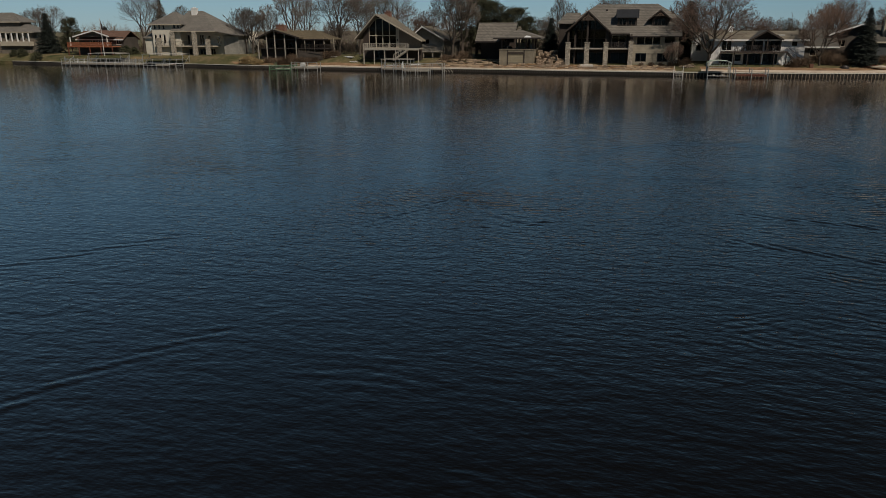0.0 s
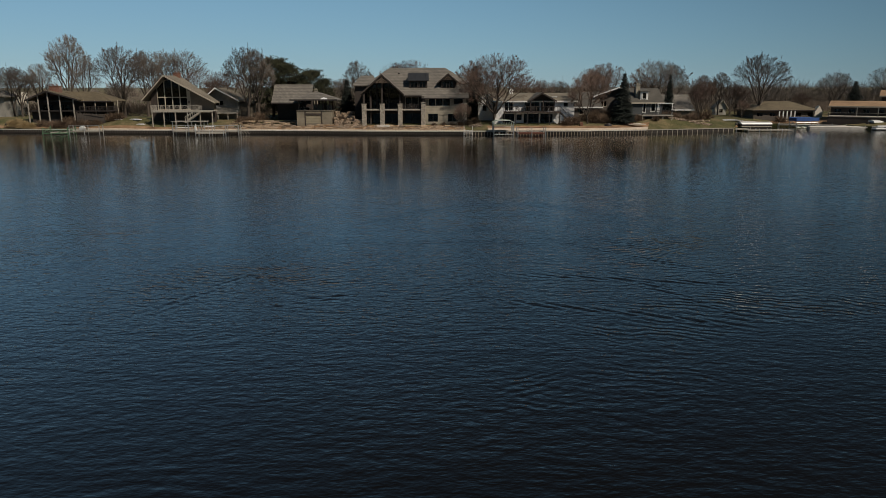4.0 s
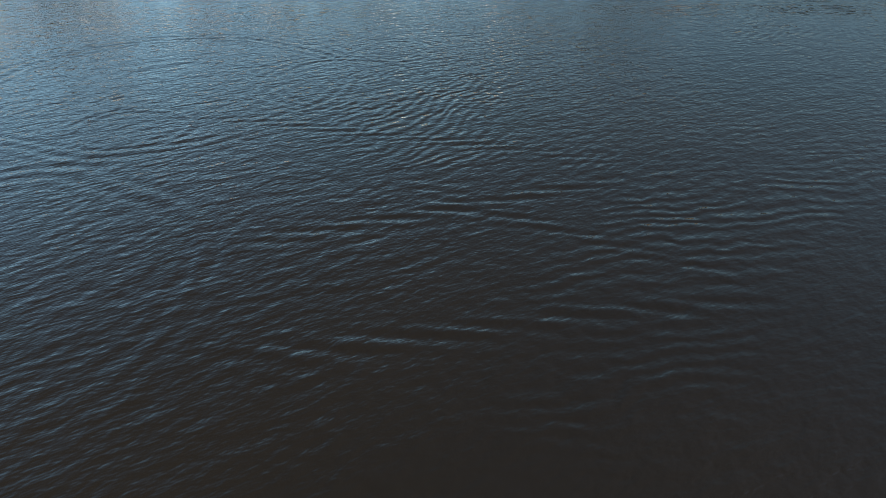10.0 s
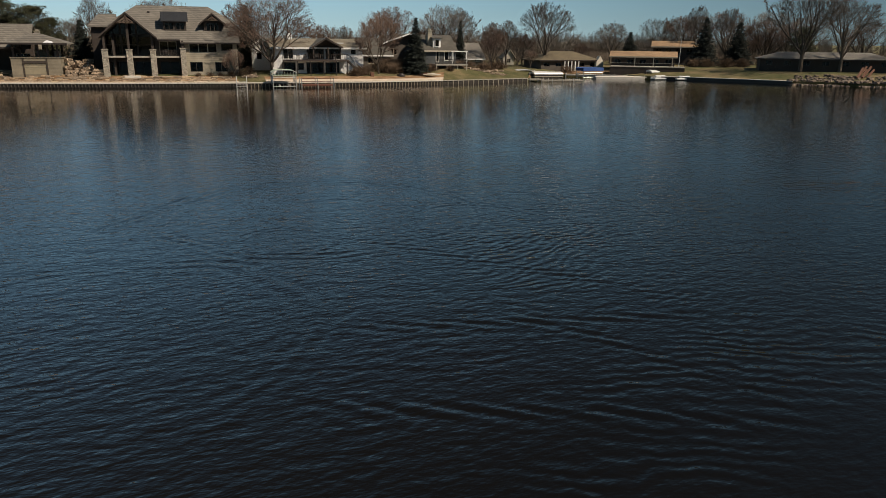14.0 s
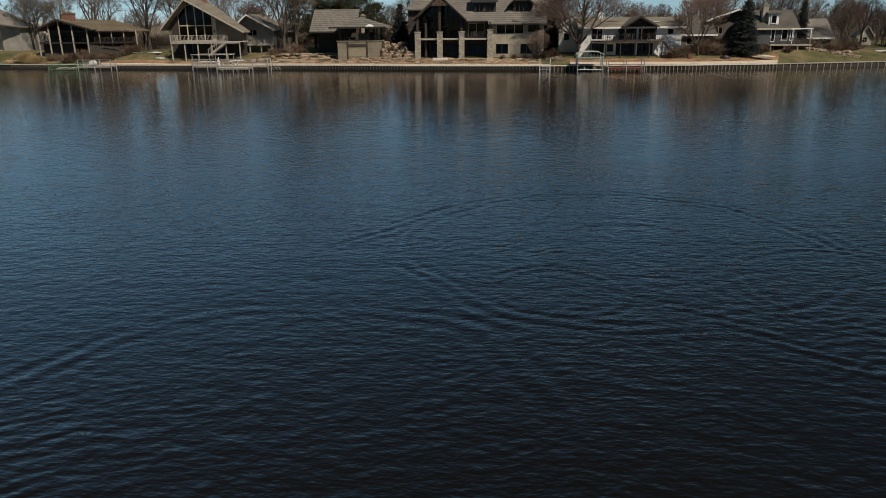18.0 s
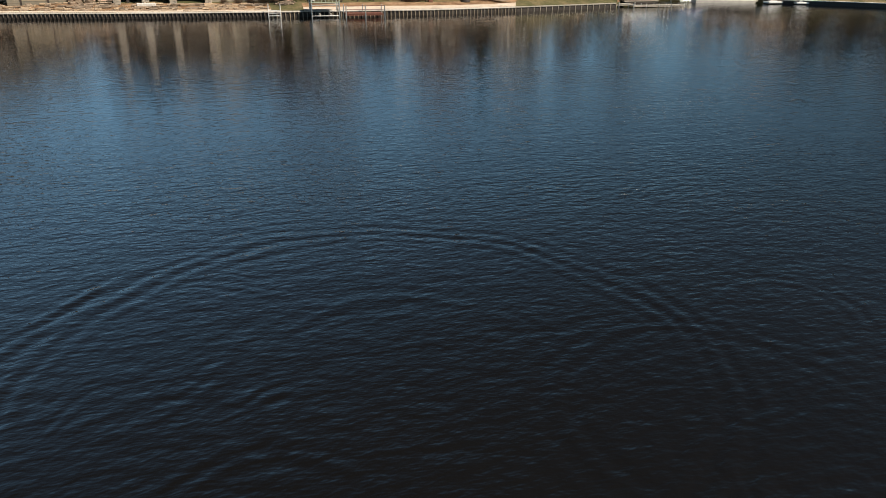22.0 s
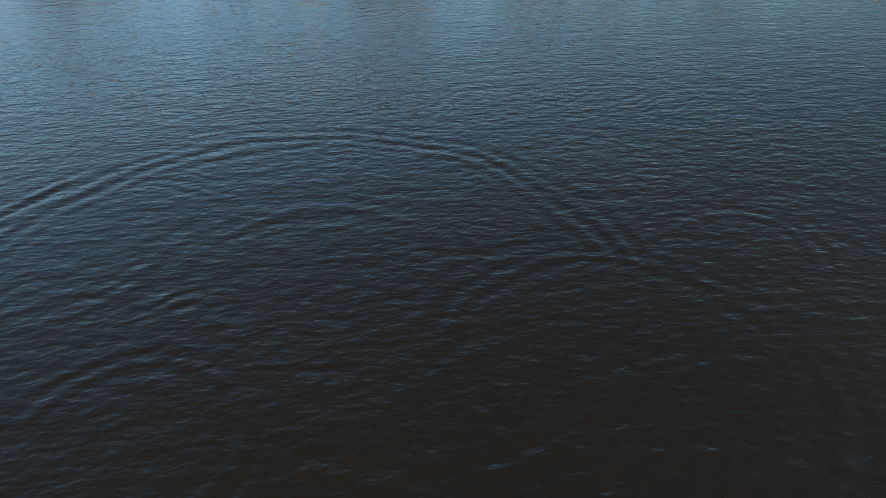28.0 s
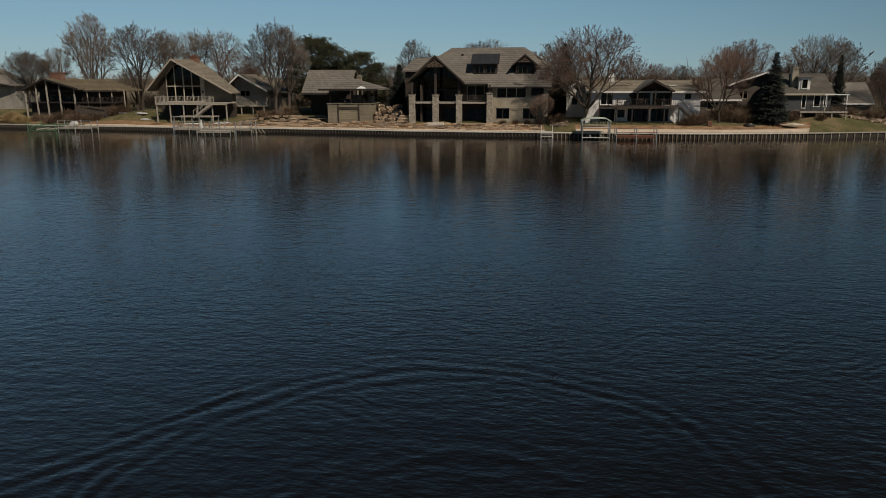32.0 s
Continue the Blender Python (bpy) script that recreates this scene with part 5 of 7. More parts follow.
def dormer_house():
    h = thing("house", pose(0, 106, 2.2), "slate-blue sided house with a dormer and raised deck", "house")
    holes = [(53.0, 53.7, 1.3, 3.4), (54.6, 55.6, 1.5, 3.2), (55.9, 56.5, 1.5, 3.2)]
    shell(h, SIDING_BLUE, 50.4, 56.9, 0, 8, -1.2, 3.6, holes)
    for w in holes:
        window(h, *w, 0.05, 1, 1, TRIM_WHITE, 0.12)
    roof_gx(h, SHINGLE_DARK, 50.4, 56.8, 0, 8, 3.6, 6.1, 4.2, 0.4, trim=TRIM_TAN)
    d = bmesh.new()
    box(d, 52.6, 54.1, 0.5, 3.5, 3.8, 5.6)
    dm = part("dormer", d, TRIM_WHITE, h, "white dormer")
    window(dm, 52.9, 53.8, 4.0, 5.3, 0.38, 1, 1, TRIM_WHITE, 0.1)
    bm = bmesh.new()
    slab(bm, [(52.3, 0.2, 5.6), (54.4, 0.2, 5.6), (54.4, 4.0, 6.1), (52.3, 4.0, 6.1)], 0.12)
    part("dormer_roof", bm, SHINGLE_DARK, dm)
    chimney(h, 52.2, 1.5, 3.8, 6.9, 0.8, 0.8, LIMESTONE)
    bm = bmesh.new()
    prism(bm, [(48.6, 1.0, 3.0), (50.4, 1.0, 3.0), (50.4, 1.0, 5.2)], (0, 6, 0))
    part("side_gable", bm, SIDING_BLUE, h)
    bars("side_wing", SIDING_BLUE, h, [(48.8, 50.4, 1.0, 7.0, -1.2, 3.0)])
    bars("deck", DECKWOOD, h, [(52.2, 58.4, -2.4, 0, 0.8, 1.0)])
    rail(h, 52.2, 58.4, -2.3, 1.0, 0.9, 0.16, TRIM_DARK)
    for x in (55.4, 58.1):
        bars("pergola_post", TRIM_WHITE, h, [(x, x + 0.1, -2.2, -2.1, 1.0, 3.2)])
    bars("pergola_beam", TRIM_WHITE, h, [(55.2, 58.4, -2.22, -2.08, 3.2, 3.32)])
    for x in (52.4, 54.4, 56.4, 58.2):
        bars("deck_post", DECKWOOD, h, [(x - 0.07, x + 0.07, -2.3, -2.16, -1.2, 0.8)])


dormer_house()


def garden_shed():
    h = thing("shed", pose(82.0, 138, 1.4), "small cream gabled garden shed with one dark window", "shed")
    shell(h, STUCCO, -1.4, 1.3, 0, 2, -0.9, 2.3, [(-0.4, 0.5, 1.0, 1.9)], gable=(0.2, 3.8))
    window(h, -0.4, 0.5, 1.0, 1.9, 0.05, 2, 2, TRIM_TAN, 0.06)
    roof_gy(h, SHINGLE_TAN, -1.8, 2.1, 0.2, 4.1, 1.7, 2.1, -0.4, 2.3, TRIM_TAN)


garden_shed()
b = bare_house(85.5, 100.4, 128, 1.0, 3.5, 5.2, SIDING_BROWN, SHINGLE_MOSS, "long low brown house with a broad shingle roof", 5, 9, TRIM_DARK, True, 1.7, TRIM_DARK)
for k in range(5):
    bars("post", TRIM_WHITE, b, [(5.7 + k * 0.9, 5.9 + k * 0.9, -0.55, -0.35, -1.0, 2.2)])
bm = bmesh.new()
prism(bm, [(13.9, -0.7, -1.2), (15.7, -0.7, -1.2), (15.7, -0.7, 2.0), (14.8, -0.7, 3.3), (13.9, -0.7, 2.0)], (0, 1.2, 0))
part("gable_wing", bm, STUCCO, b, "tan end gable")
b = bare_house(115.0, 124.4, 128, 2.4, 6.7, 7.8, SIDING_DARK, SHINGLE_OCHRE, "two-storey dark house with an ochre shingle roof", 4, 7, TRIM_TAN, False, 3.6, TRIM_DARK, -35)
bars("chimney", STUCCO, b, [(9.45, 10.1, 1.0, 2.2, -1.2, 6.0)], "tan chimney")
b = bare_house(100.0, 113.6, 122, 1.9, 4.55, 5.5, SIDING_DARK, SHINGLE_OCHRE, "long dark bungalow with an ochre shingle roof", 5, 6, TRIM_TAN, False, 1.9, TRIM_DARK, -35)
for k in range(3):
    bars("post", TRIM_TAN, b, [(5.0 + k * 4.0, 5.2 + k * 4.0, -0.45, -0.25, -1.0, 2.3)])
bare_house(122.8, 147.5, 101.5, 2.3, 4.7, 5.9, SIDING_DARK, SHINGLE_GREY, "long dark ranch house with a grey roof behind a lawn", 7, 8, TRIM_DARK, True, 1.9, TRIM_DARK, -38)
bare_house(62.6, 68.0, 120, 2.3, 4.1, 6.9, SIDING_TAUPE, SHINGLE_GREY, "small house with a grey roof behind bare trees", 2, 8, TRIM_WHITE, False, 1.7)
bare_house(158, 178, 84, 2.4, 5.2, 6.8, SIDING_TAUPE, SHINGLE_DARK, "brown ranch house with a dark hipped roof", 5, 10, TRIM_TAN, True, 2.0)
bare_house(195, 215, 66, 2.4, 5.4, 7.4, SIDING_DARK, SHINGLE_TAN, "distant brown house with a tan roof", 5, 10, TRIM_WHITE, False, 2.0)
bare_house(245, 264, 50, 2.4, 5.4, 7.6, SIDING_GREY, SHINGLE_DARK, "distant grey house with a dark roof", 5, 10, TRIM_WHITE, True, 2.0)


# ---- trees and shrubs ----
def limb(vs, fs, a, b, r0, r1, n):
    d = (b - a).normalized()
    s = d.cross(Vector((0.37, 0.59, 0.2))).normalized()
    u = s.cross(d)
    k = len(vs)
    for c, r in ((a, r0), (b, r1)):
        for i in range(n):
            o = s * math.cos(6.2832 * i / n) + u * math.sin(6.2832 * i / n)
            vs.append(c + o * r)
    for i in range(n):
        j = (i + 1) % n
        fs.append((k + i, k + j, k + n + j, k + n + i))


def raw_mesh(name, vs, fs, mat):
    me = bpy.data.meshes.new(name)
    me.from_pydata([tuple(v) for v in vs], [], fs)
    me.materials.append(mat)
    return me


def bare_tree(seed, height, bole, mains, spread, up, kids, twig_mat, label, wide=0.4, lean=0.0, crook=1.0):
    """A leafless tree: clear trunk, forking limbs, and the fine twigs as a part of their own."""
    rnd = random.Random(seed)
    tv, tf, wv, wf = [], [], [], []

    def rv():
        return Vector((rnd.uniform(-1, 1), rnd.uniform(-1, 1), rnd.uniform(-1, 1)))

    def twig(p, d, length, r):
        s = d.cross(Vector((0.37, 0.59, 0.2))).normalized()
        u = s.cross(d)
        k = len(wv)
        wv.extend((p + s * r, p + (u * 0.87 - s * 0.5) * r, p - (u * 0.87 + s * 0.5) * r, p + d * length))
        wf.extend(((k, k + 1, k + 3), (k + 1, k + 2, k + 3), (k + 2, k, k + 3)))

    def grow(p, d, length, r, level):
        if level == 5:
            twig(p, (d + Vector((0, 0, 0.25))).normalized(), length, 0.0095)
            return
        for _ in range(5):
            e = p + d * length
            if level == 0 or (e.x * e.x + e.y * e.y) / (wide * height) ** 2 + ((e.z - height * 0.58) / (height * 0.42)) ** 2 < 1:
                break
            length *= 0.78
        segs = (4, 6, 4, 3, 1)[level]
        pts, dirs = [p], [d]
        for i in range(segs):
            d = (d + rv() * crook * (0.05, 0.14, 0.18, 0.22, 0.22)[level] + Vector((0, 0, up * (0.05, 0.1, 0.1, 0.08, 0.05)[level]))).normalized()
            p = p + d * length / segs
            pts.append(p), dirs.append(d)
        r1 = r * (0.8, 0.35, 0.4, 0.5, 0.6)[level]
        for i in range(segs):
            ra, rb = r + (r1 - r) * i / segs, r + (r1 - r) * (i + 1) / segs
            if level < 3:
                limb(tv, tf, pts[i], pts[i + 1], ra, rb, (8, 6, 4)[level])
            else:
                limb(wv, wf, pts[i], pts[i + 1], max(ra, 0.014), max(rb, 0.01), 3)
        n = mains if level == 0 else kids[level - 1]
        turn = rnd.uniform(0, 6.28)
        for k in range(n):
            f = 1.0 if k == 0 else (rnd.uniform(0.82, 1.0) if level == 0 else 0.28 + 0.7 * (k - 0.5 + rnd.uniform(-0.4, 0.4)) / n)
            f = max(0.05, min(1.0, f))
            i = min(segs - 1, int(f * segs))
            at, dd = pts[i].lerp(pts[i + 1], f * segs - i), dirs[i + 1]
            s1 = dd.cross(Vector((0.3, 0.8, 0.1))).normalized()
            turn += 2.4 + rnd.uniform(-0.5, 0.5)
            side = s1 * math.cos(turn) + dd.cross(s1) * math.sin(turn)
            w = (spread if level == 0 else 0.72) * rnd.uniform(0.7, 1.3) * (0.4 if k == 0 else 1.0)
            nd = (dd + side * w).normalized()
            size = length * (0.95 - 0.45 * f) * (1.0 if level < 3 else 0.72) * rnd.uniform(0.7, 1.15) if level else height * (1 - bole) * rnd.uniform(0.62, 0.85)
            rr = (r + (r1 - r) * f) * (0.66 if level else 0.74) * rnd.uniform(0.8, 1.05)
            grow(at, nd, max(size, 0.3), rr, level + 1)

    grow(Vector((0, 0, -0.4)), Vector((lean, 0, 1)).normalized(), height * bole + 0.4, height * 0.02, 0)
    k = height / max(v.z for v in wv)
    tv, wv = [v * k for v in tv], [v * k for v in wv]
    t = thing("tree", pose(0, 0, -50), label, "tree")
    part("trunk", raw_mesh("trunk", tv, tf, BARK), BARK, t)
    part("crown", raw_mesh("crown", wv, wf, twig_mat), twig_mat, t)
    return t


def tuft(vs, fs, c, size, rnd, n=6, flat=0.5, out=None):
    """A spray of needles: thin blades round a point."""
    for i in range(n):
        a = rnd.uniform(0, 6.2832)
        d = Vector((math.cos(a), math.sin(a), rnd.uniform(-0.6, 0.5) * flat * 2))
        if out is not None:
            d = (d + out * 0.9).normalized()
        s = d.cross(Vector((0, 0, 1))).normalized() * size * rnd.uniform(0.12, 0.22)
        tip = c + d * size * rnd.uniform(0.7, 1.2)
        k = len(vs)
        vs.extend((c + s, c - s, tip, c + Vector((0, 0, size * 0.16)) + d * size * 0.35))
        fs.extend(((k, k + 2, k + 3), (k + 3, k + 2, k + 1), (k, k + 1, k + 2)))


def spruce(seed, height, radius, mat, label, bare=0.05):
    rnd = random.Random(seed)
    tv, tf, nv, nf = [], [], [], []
    limb(tv, tf, Vector((0, 0, -0.3)), Vector((0, 0, height * 0.97)), height * 0.022, 0.02, 8)
    z = height * bare
    while z < height * 0.985:
        f = 1 - z / height
        n = max(6, int(17 * f + 7))
        for k in range(n):
            a = rnd.uniform(0, 6.2832)
            L = radius * (f ** 0.9) * rnd.uniform(0.4, 1.15) + 0.12
            droop = rnd.uniform(-0.45, 0.1)
            d = Vector((math.cos(a), math.sin(a), droop + 0.3 * (1 - f)))
            e = Vector((0, 0, z)) + d * L
            limb(tv, tf, Vector((0, 0, z)), e, 0.035, 0.01, 3)
            m = max(2, int(L / 0.3))
            for i in range(m):
                q = Vector((0, 0, z)).lerp(e, (i + 0.8) / m)
                tuft(nv, nf, q + Vector((rnd.uniform(-0.1, 0.1), rnd.uniform(-0.1, 0.1), 0)), 0.3 + 0.2 * f, rnd, 5, 0.4, d.normalized())
        z += height * 0.017 * rnd.uniform(0.8, 1.25)
    t = thing("spruce", pose(0, 0, -50), label, "tree")
    part("trunk", raw_mesh("trunk", tv, tf, BARK), BARK, t)
    part("crown", raw_mesh("crown", nv, nf, mat), mat, t)
    return t


def pine(seed, height, radius, label):
    """A broad, uneven pine: limbs that end in pads of needles."""
    rnd = random.Random(seed)
    tv, tf, nv, nf = [], [], [], []
    limb(tv, tf, Vector((0, 0, -0.3)), Vector((0.2, 0, height * 0.95)), height * 0.02, 0.05, 8)
    for k in range(150):
        f = rnd.uniform(0.1, 1.0)
        a = rnd.uniform(0, 6.2832)
        L = radius * math.sqrt(max(0.05, 1 - ((f - 0.4) / 0.62) ** 2)) * rnd.uniform(0.5, 1.08)
        p = Vector((0.2 * f, 0, height * f * 0.93))
        e = p + Vector((math.cos(a), math.sin(a), rnd.uniform(0.0, 0.5))) * L
        limb(tv, tf, p, e, 0.06, 0.02, 4)
        for i in range(9):
            c = p.lerp(e, rnd.uniform(0.5, 1.04)) + Vector((rnd.gauss(0, 0.3), rnd.gauss(0, 0.3), rnd.gauss(0, 0.18)))
            for q in range(6):
                tuft(nv, nf, c + Vector((rnd.gauss(0, 0.2), rnd.gauss(0, 0.2), rnd.gauss(0, 0.15))), rnd.uniform(0.14, 0.25), rnd, 5, 0.9)
    t = thing("pine", pose(0, 0, -50), label, "tree")
    part("trunk", raw_mesh("trunk", tv, tf, BARK), BARK, t)
    part("crown", raw_mesh("crown", nv, nf, NEEDLE), NEEDLE, t)
    return t


def bush(seed, size, mat, label, twigs=170):
    rnd = random.Random(seed)
    vs, fs = [], []
    for k in range(twigs):
        a, e = rnd.uniform(0, 6.2832), rnd.uniform(0.15, 1.45)
        d = Vector((math.cos(a) * math.cos(e), math.sin(a) * math.cos(e), math.sin(e)))
        base = Vector((rnd.gauss(0, size * 0.15), rnd.gauss(0, size * 0.15), -0.1))
        tip = base + d * size * rnd.uniform(0.6, 1.05)
        mid = base.lerp(tip, 0.55) + Vector((0, 0, size * 0.1))
        limb(vs, fs, base, mid, 0.02, 0.014, 3), limb(vs, fs, mid, tip, 0.014, 0.008, 3)
        for i in range(3):
            q = mid.lerp(tip, rnd.uniform(0.1, 1))
            limb(vs, fs, q, q + (d + Vector((rnd.uniform(-1, 1), rnd.uniform(-1, 1), rnd.uniform(-0.4, 0.8)))).normalized() * size * 0.28, 0.011, 0.006, 3)
    t = new("bush", raw_mesh("bush", vs, fs, mat))
    t.matrix_basis = pose(0, 0, -50)
    return tagged(t, label, "shrub")


def evergreen_bush(seed, size, label):
    rnd = random.Random(seed)
    vs, fs = [], []
    for k in range(420):
        a, e = rnd.uniform(0, 6.2832), rnd.uniform(-0.2, 1.55)
        d = Vector((math.cos(a) * math.cos(e), math.sin(a) * math.cos(e), math.sin(e)))
        r = size * rnd.uniform(0.55, 1.0) * (0.9 + 0.15 * math.sin(3 * a))
        tuft(vs, fs, Vector((d.x * r, d.y * r, max(0.02, d.z * r + size * 0.15))), size * 0.22, rnd, 5, 0.7, d)
    t = new("bush", raw_mesh("bush", vs, fs, NEEDLE))
    t.matrix_basis = pose(0, 0, -50)
    return tagged(t, label, "shrub")


OAK = bare_tree(3, 12, 0.22, 5, 0.65, 0.6, (6, 6, 6, 6), TWIG, "tall bare deciduous tree with a wide rounded crown", 0.42, 0.0, 1.2)
ELM = bare_tree(8, 12, 0.2, 6, 0.5, 0.7, (6, 6, 5, 6), TWIG_DARK, "bare vase-shaped tree with many rising limbs", 0.36)
MAPLE = bare_tree(15, 12, 0.16, 6, 0.6, 0.8, (6, 6, 6, 6), TWIG_RED, "bare tree with a dense crown of brown twigs", 0.4)
ASH = bare_tree(21, 12, 0.26, 5, 0.42, 0.8, (6, 6, 6, 6), TWIG, "slender bare tree with upright branches", 0.27)
HONEY = bare_tree(41, 12, 0.17, 7, 0.85, 0.5, (8, 6, 5, 7), TWIG_RED, "spreading bare tree with crooked dark limbs", 0.46, 0.12, 1.4)
SPRUCE = spruce(4, 9.0, 2.7, NEEDLE_BLUE, "dark green spruce with drooping branches")
PINE = pine(6, 10.0, 3.6, "broad dark green pine with an uneven crown")
BUSH = bush(2, 1.2, BRUSH, "bare brown garden shrub")
STRAWBUSH = bush(9, 1.1, STRAW, "tuft of dry straw-coloured ornamental grass", 260)
YEW = evergreen_bush(5, 1.0, "clipped dark evergreen shrub on the lawn")


def plant(proto, x, y, height, proto_h=12.0, wide=1.0, group=""):
    rnd = random.Random(int(x * 13 + y * 7))
    s = height / proto_h
    m = pose(x, y, ground_z(x, y), 0, 0, rnd.uniform(0, 360)) @ Matrix.Diagonal((s * wide, s * wide, s, 1))
    t = copy_thing(proto, m)
    if group:
        tagged(t, group=group)
    return t


TREES_WEST = [
    ("elm", -76.8, 122, 10.9, 1.2), ("oak", -110.7, 128, 14.6, 1.1), ("oak", -150.5, 142, 12.5, 1.0), ("oak", -159.1, 146, 11.9, 1.0),
    ("spruce", -135.0, 123, 9.7, 1.15), ("pine", -129.9, 125, 8.8, 1.0), ("spruce", -110.7, 136, 13.0, 0.8), ("elm", -79.7, 124, 11.4, 1.1),
    ("ash", -74.8, 126, 11.7, 1.0), ("maple", -118.2, 132, 5.5, 1.1),
]
TREES_CHALET = [
    ("ash", -69.1, 128, 18.0, 1.0), ("ash", -61.1, 118, 13.3, 0.9), ("elm", -53.7, 119, 15.7, 1.15), ("ash", -50.0, 122, 14.4, 1.0),
    ("oak", -51.3, 134, 14.9, 1.1), ("oak", -46.5, 136, 15.0, 1.1), ("honey", -39.8, 128, 10.6, 1.0), ("maple", -33.0, 122, 9.9, 1.2),
]
TREES_HOUSE = [
    ("elm", -25.6, 110.5, 15.4, 0.95), ("ash", -23.9, 112, 14.3, 1.0), ("pine", -22.6, 120, 12.6, 1.2), ("pine", -18.8, 121, 11.3, 1.25),
    ("pine", -15.2, 123, 10.1, 1.2), ("pine", -12.6, 124, 8.2, 1.1), ("honey", 17.0, 100.5, 4.4, 0.9), ("ash", -4.3, 120, 12.2, 1.0),
    ("oak", -10.2, 126, 8.2, 1.0), ("spruce", -6.3, 116, 7.7, 1.1), ("maple", 7.0, 140, 12.7, 1.2), ("maple", 2.9, 142, 12.2, 1.0),
]
TREES_WHITE = [
    ("honey", 23.4, 101.8, 13.4, 1.22), ("spruce", 20.1, 112, 10.6, 1.1), ("maple", 20.2, 116, 12.0, 1.0), ("maple", 31.4, 122, 9.4, 1.1),
    ("maple", 36.2, 126, 7.9, 1.1), ("ash", 41.1, 130, 7.7, 1.2), ("honey", 41.4, 102.6, 10.6, 0.85), ("maple", 48.3, 118, 11.6, 1.15),
    ("maple", 47.7, 124, 10.7, 1.1), ("spruce", 48.3, 103.2, 9.3, 0.84), ("oak", 60.3, 122, 12.4, 1.15), ("spruce", 62.9, 120, 8.8, 0.55),
    ("maple", 58.7, 128, 9.4, 1.2),
]
TREES_BAY = [
    ("elm", 66.5, 131, 12.2, 1.1), ("maple", 65.4, 109, 7.6, 0.8), ("ash", 73.1, 128, 9.6, 0.9), ("maple", 69.5, 118, 9.0, 0.8),
    ("ash", 80.4, 136, 10.7, 1.0), ("elm", 88.0, 131, 15.6, 1.3), ("elm", 109.0, 137, 10.4, 1.3), ("spruce", 110.4, 131, 7.6, 1.2),
    ("oak", 121.2, 136, 11.1, 1.2), ("spruce", 122.4, 119, 10.6, 1.05), ("maple", 86.3, 140, 7.5, 1.2), ("maple", 102.5, 140, 5.1, 1.2),
    ("maple", 81.9, 126, 4.4, 0.9),
]
TREES_EAST = [
    ("oak", 130.2, 138, 11.8, 1.1), ("ash", 125.6, 126, 14.0, 0.9), ("ash", 131.3, 122, 13.5, 1.0), ("spruce", 129.3, 116, 9.6, 1.15),
    ("elm", 128.1, 96, 17.9, 1.3), ("elm", 134.4, 92, 15.8, 1.3), ("maple", 140.9, 120, 11.0, 1.3), ("oak", 150, 116, 12.0, 1.2),
    ("maple", 158, 108, 11.0, 1.3), ("pine", 146, 114, 9.0, 1.1), ("maple", 136, 128, 13.0, 1.4), ("maple", 127, 131, 12.0, 1.4),
    ("oak", 146, 124, 13.0, 1.3),
]
TREES_EAST_REAR = [
    ("maple", 145.6, 118, 10.1, 1.2), ("maple", 139.7, 122, 7.5, 1.2), ("elm", 142, 84, 11, 1.2), ("maple", 150, 88, 10, 1.2),
    ("oak", 160, 80, 11, 1.1), ("maple", 172, 74, 10, 1.2), ("elm", 185, 70, 11, 1.1), ("spruce", 190, 64, 9, 1.0),
    ("maple", 205, 58, 10, 1.2), ("oak", 225, 52, 11, 1.2), ("maple", 240, 46, 10, 1.2), ("oak", 262, 40, 11, 1.2),
    ("maple", 285, 20, 11, 1.2),
]

for kind, x, y, hgt, wide in TREES_WEST + TREES_CHALET + TREES_HOUSE + TREES_WHITE + TREES_BAY + TREES_EAST + TREES_EAST_REAR:
    proto, ph = {"oak": (OAK, 12), "elm": (ELM, 12), "maple": (MAPLE, 12), "ash": (ASH, 12), "honey": (HONEY, 12), "spruce": (SPRUCE, 9), "pine": (PINE, 10)}[kind]
    plant(proto, x, y, hgt, ph, wide, "trees round the lake")
rnd = random.Random(77)
# single trees all round the lake, and the loose woods behind them
for k in range(20):
    a = -2.6 + k * 0.21 + rnd.uniform(-0.05, 0.05) - 1.9
    r = float(np.interp(a, _ang, _rad, period=2 * math.pi)) + rnd.uniform(20, 60)
    plant(rnd.choice((OAK, ELM, ASH)), LAKE.x + math.cos(a) * r, LAKE.y + math.sin(a) * r, rnd.uniform(8, 12), 12, rnd.uniform(0.95, 1.25), "far trees")


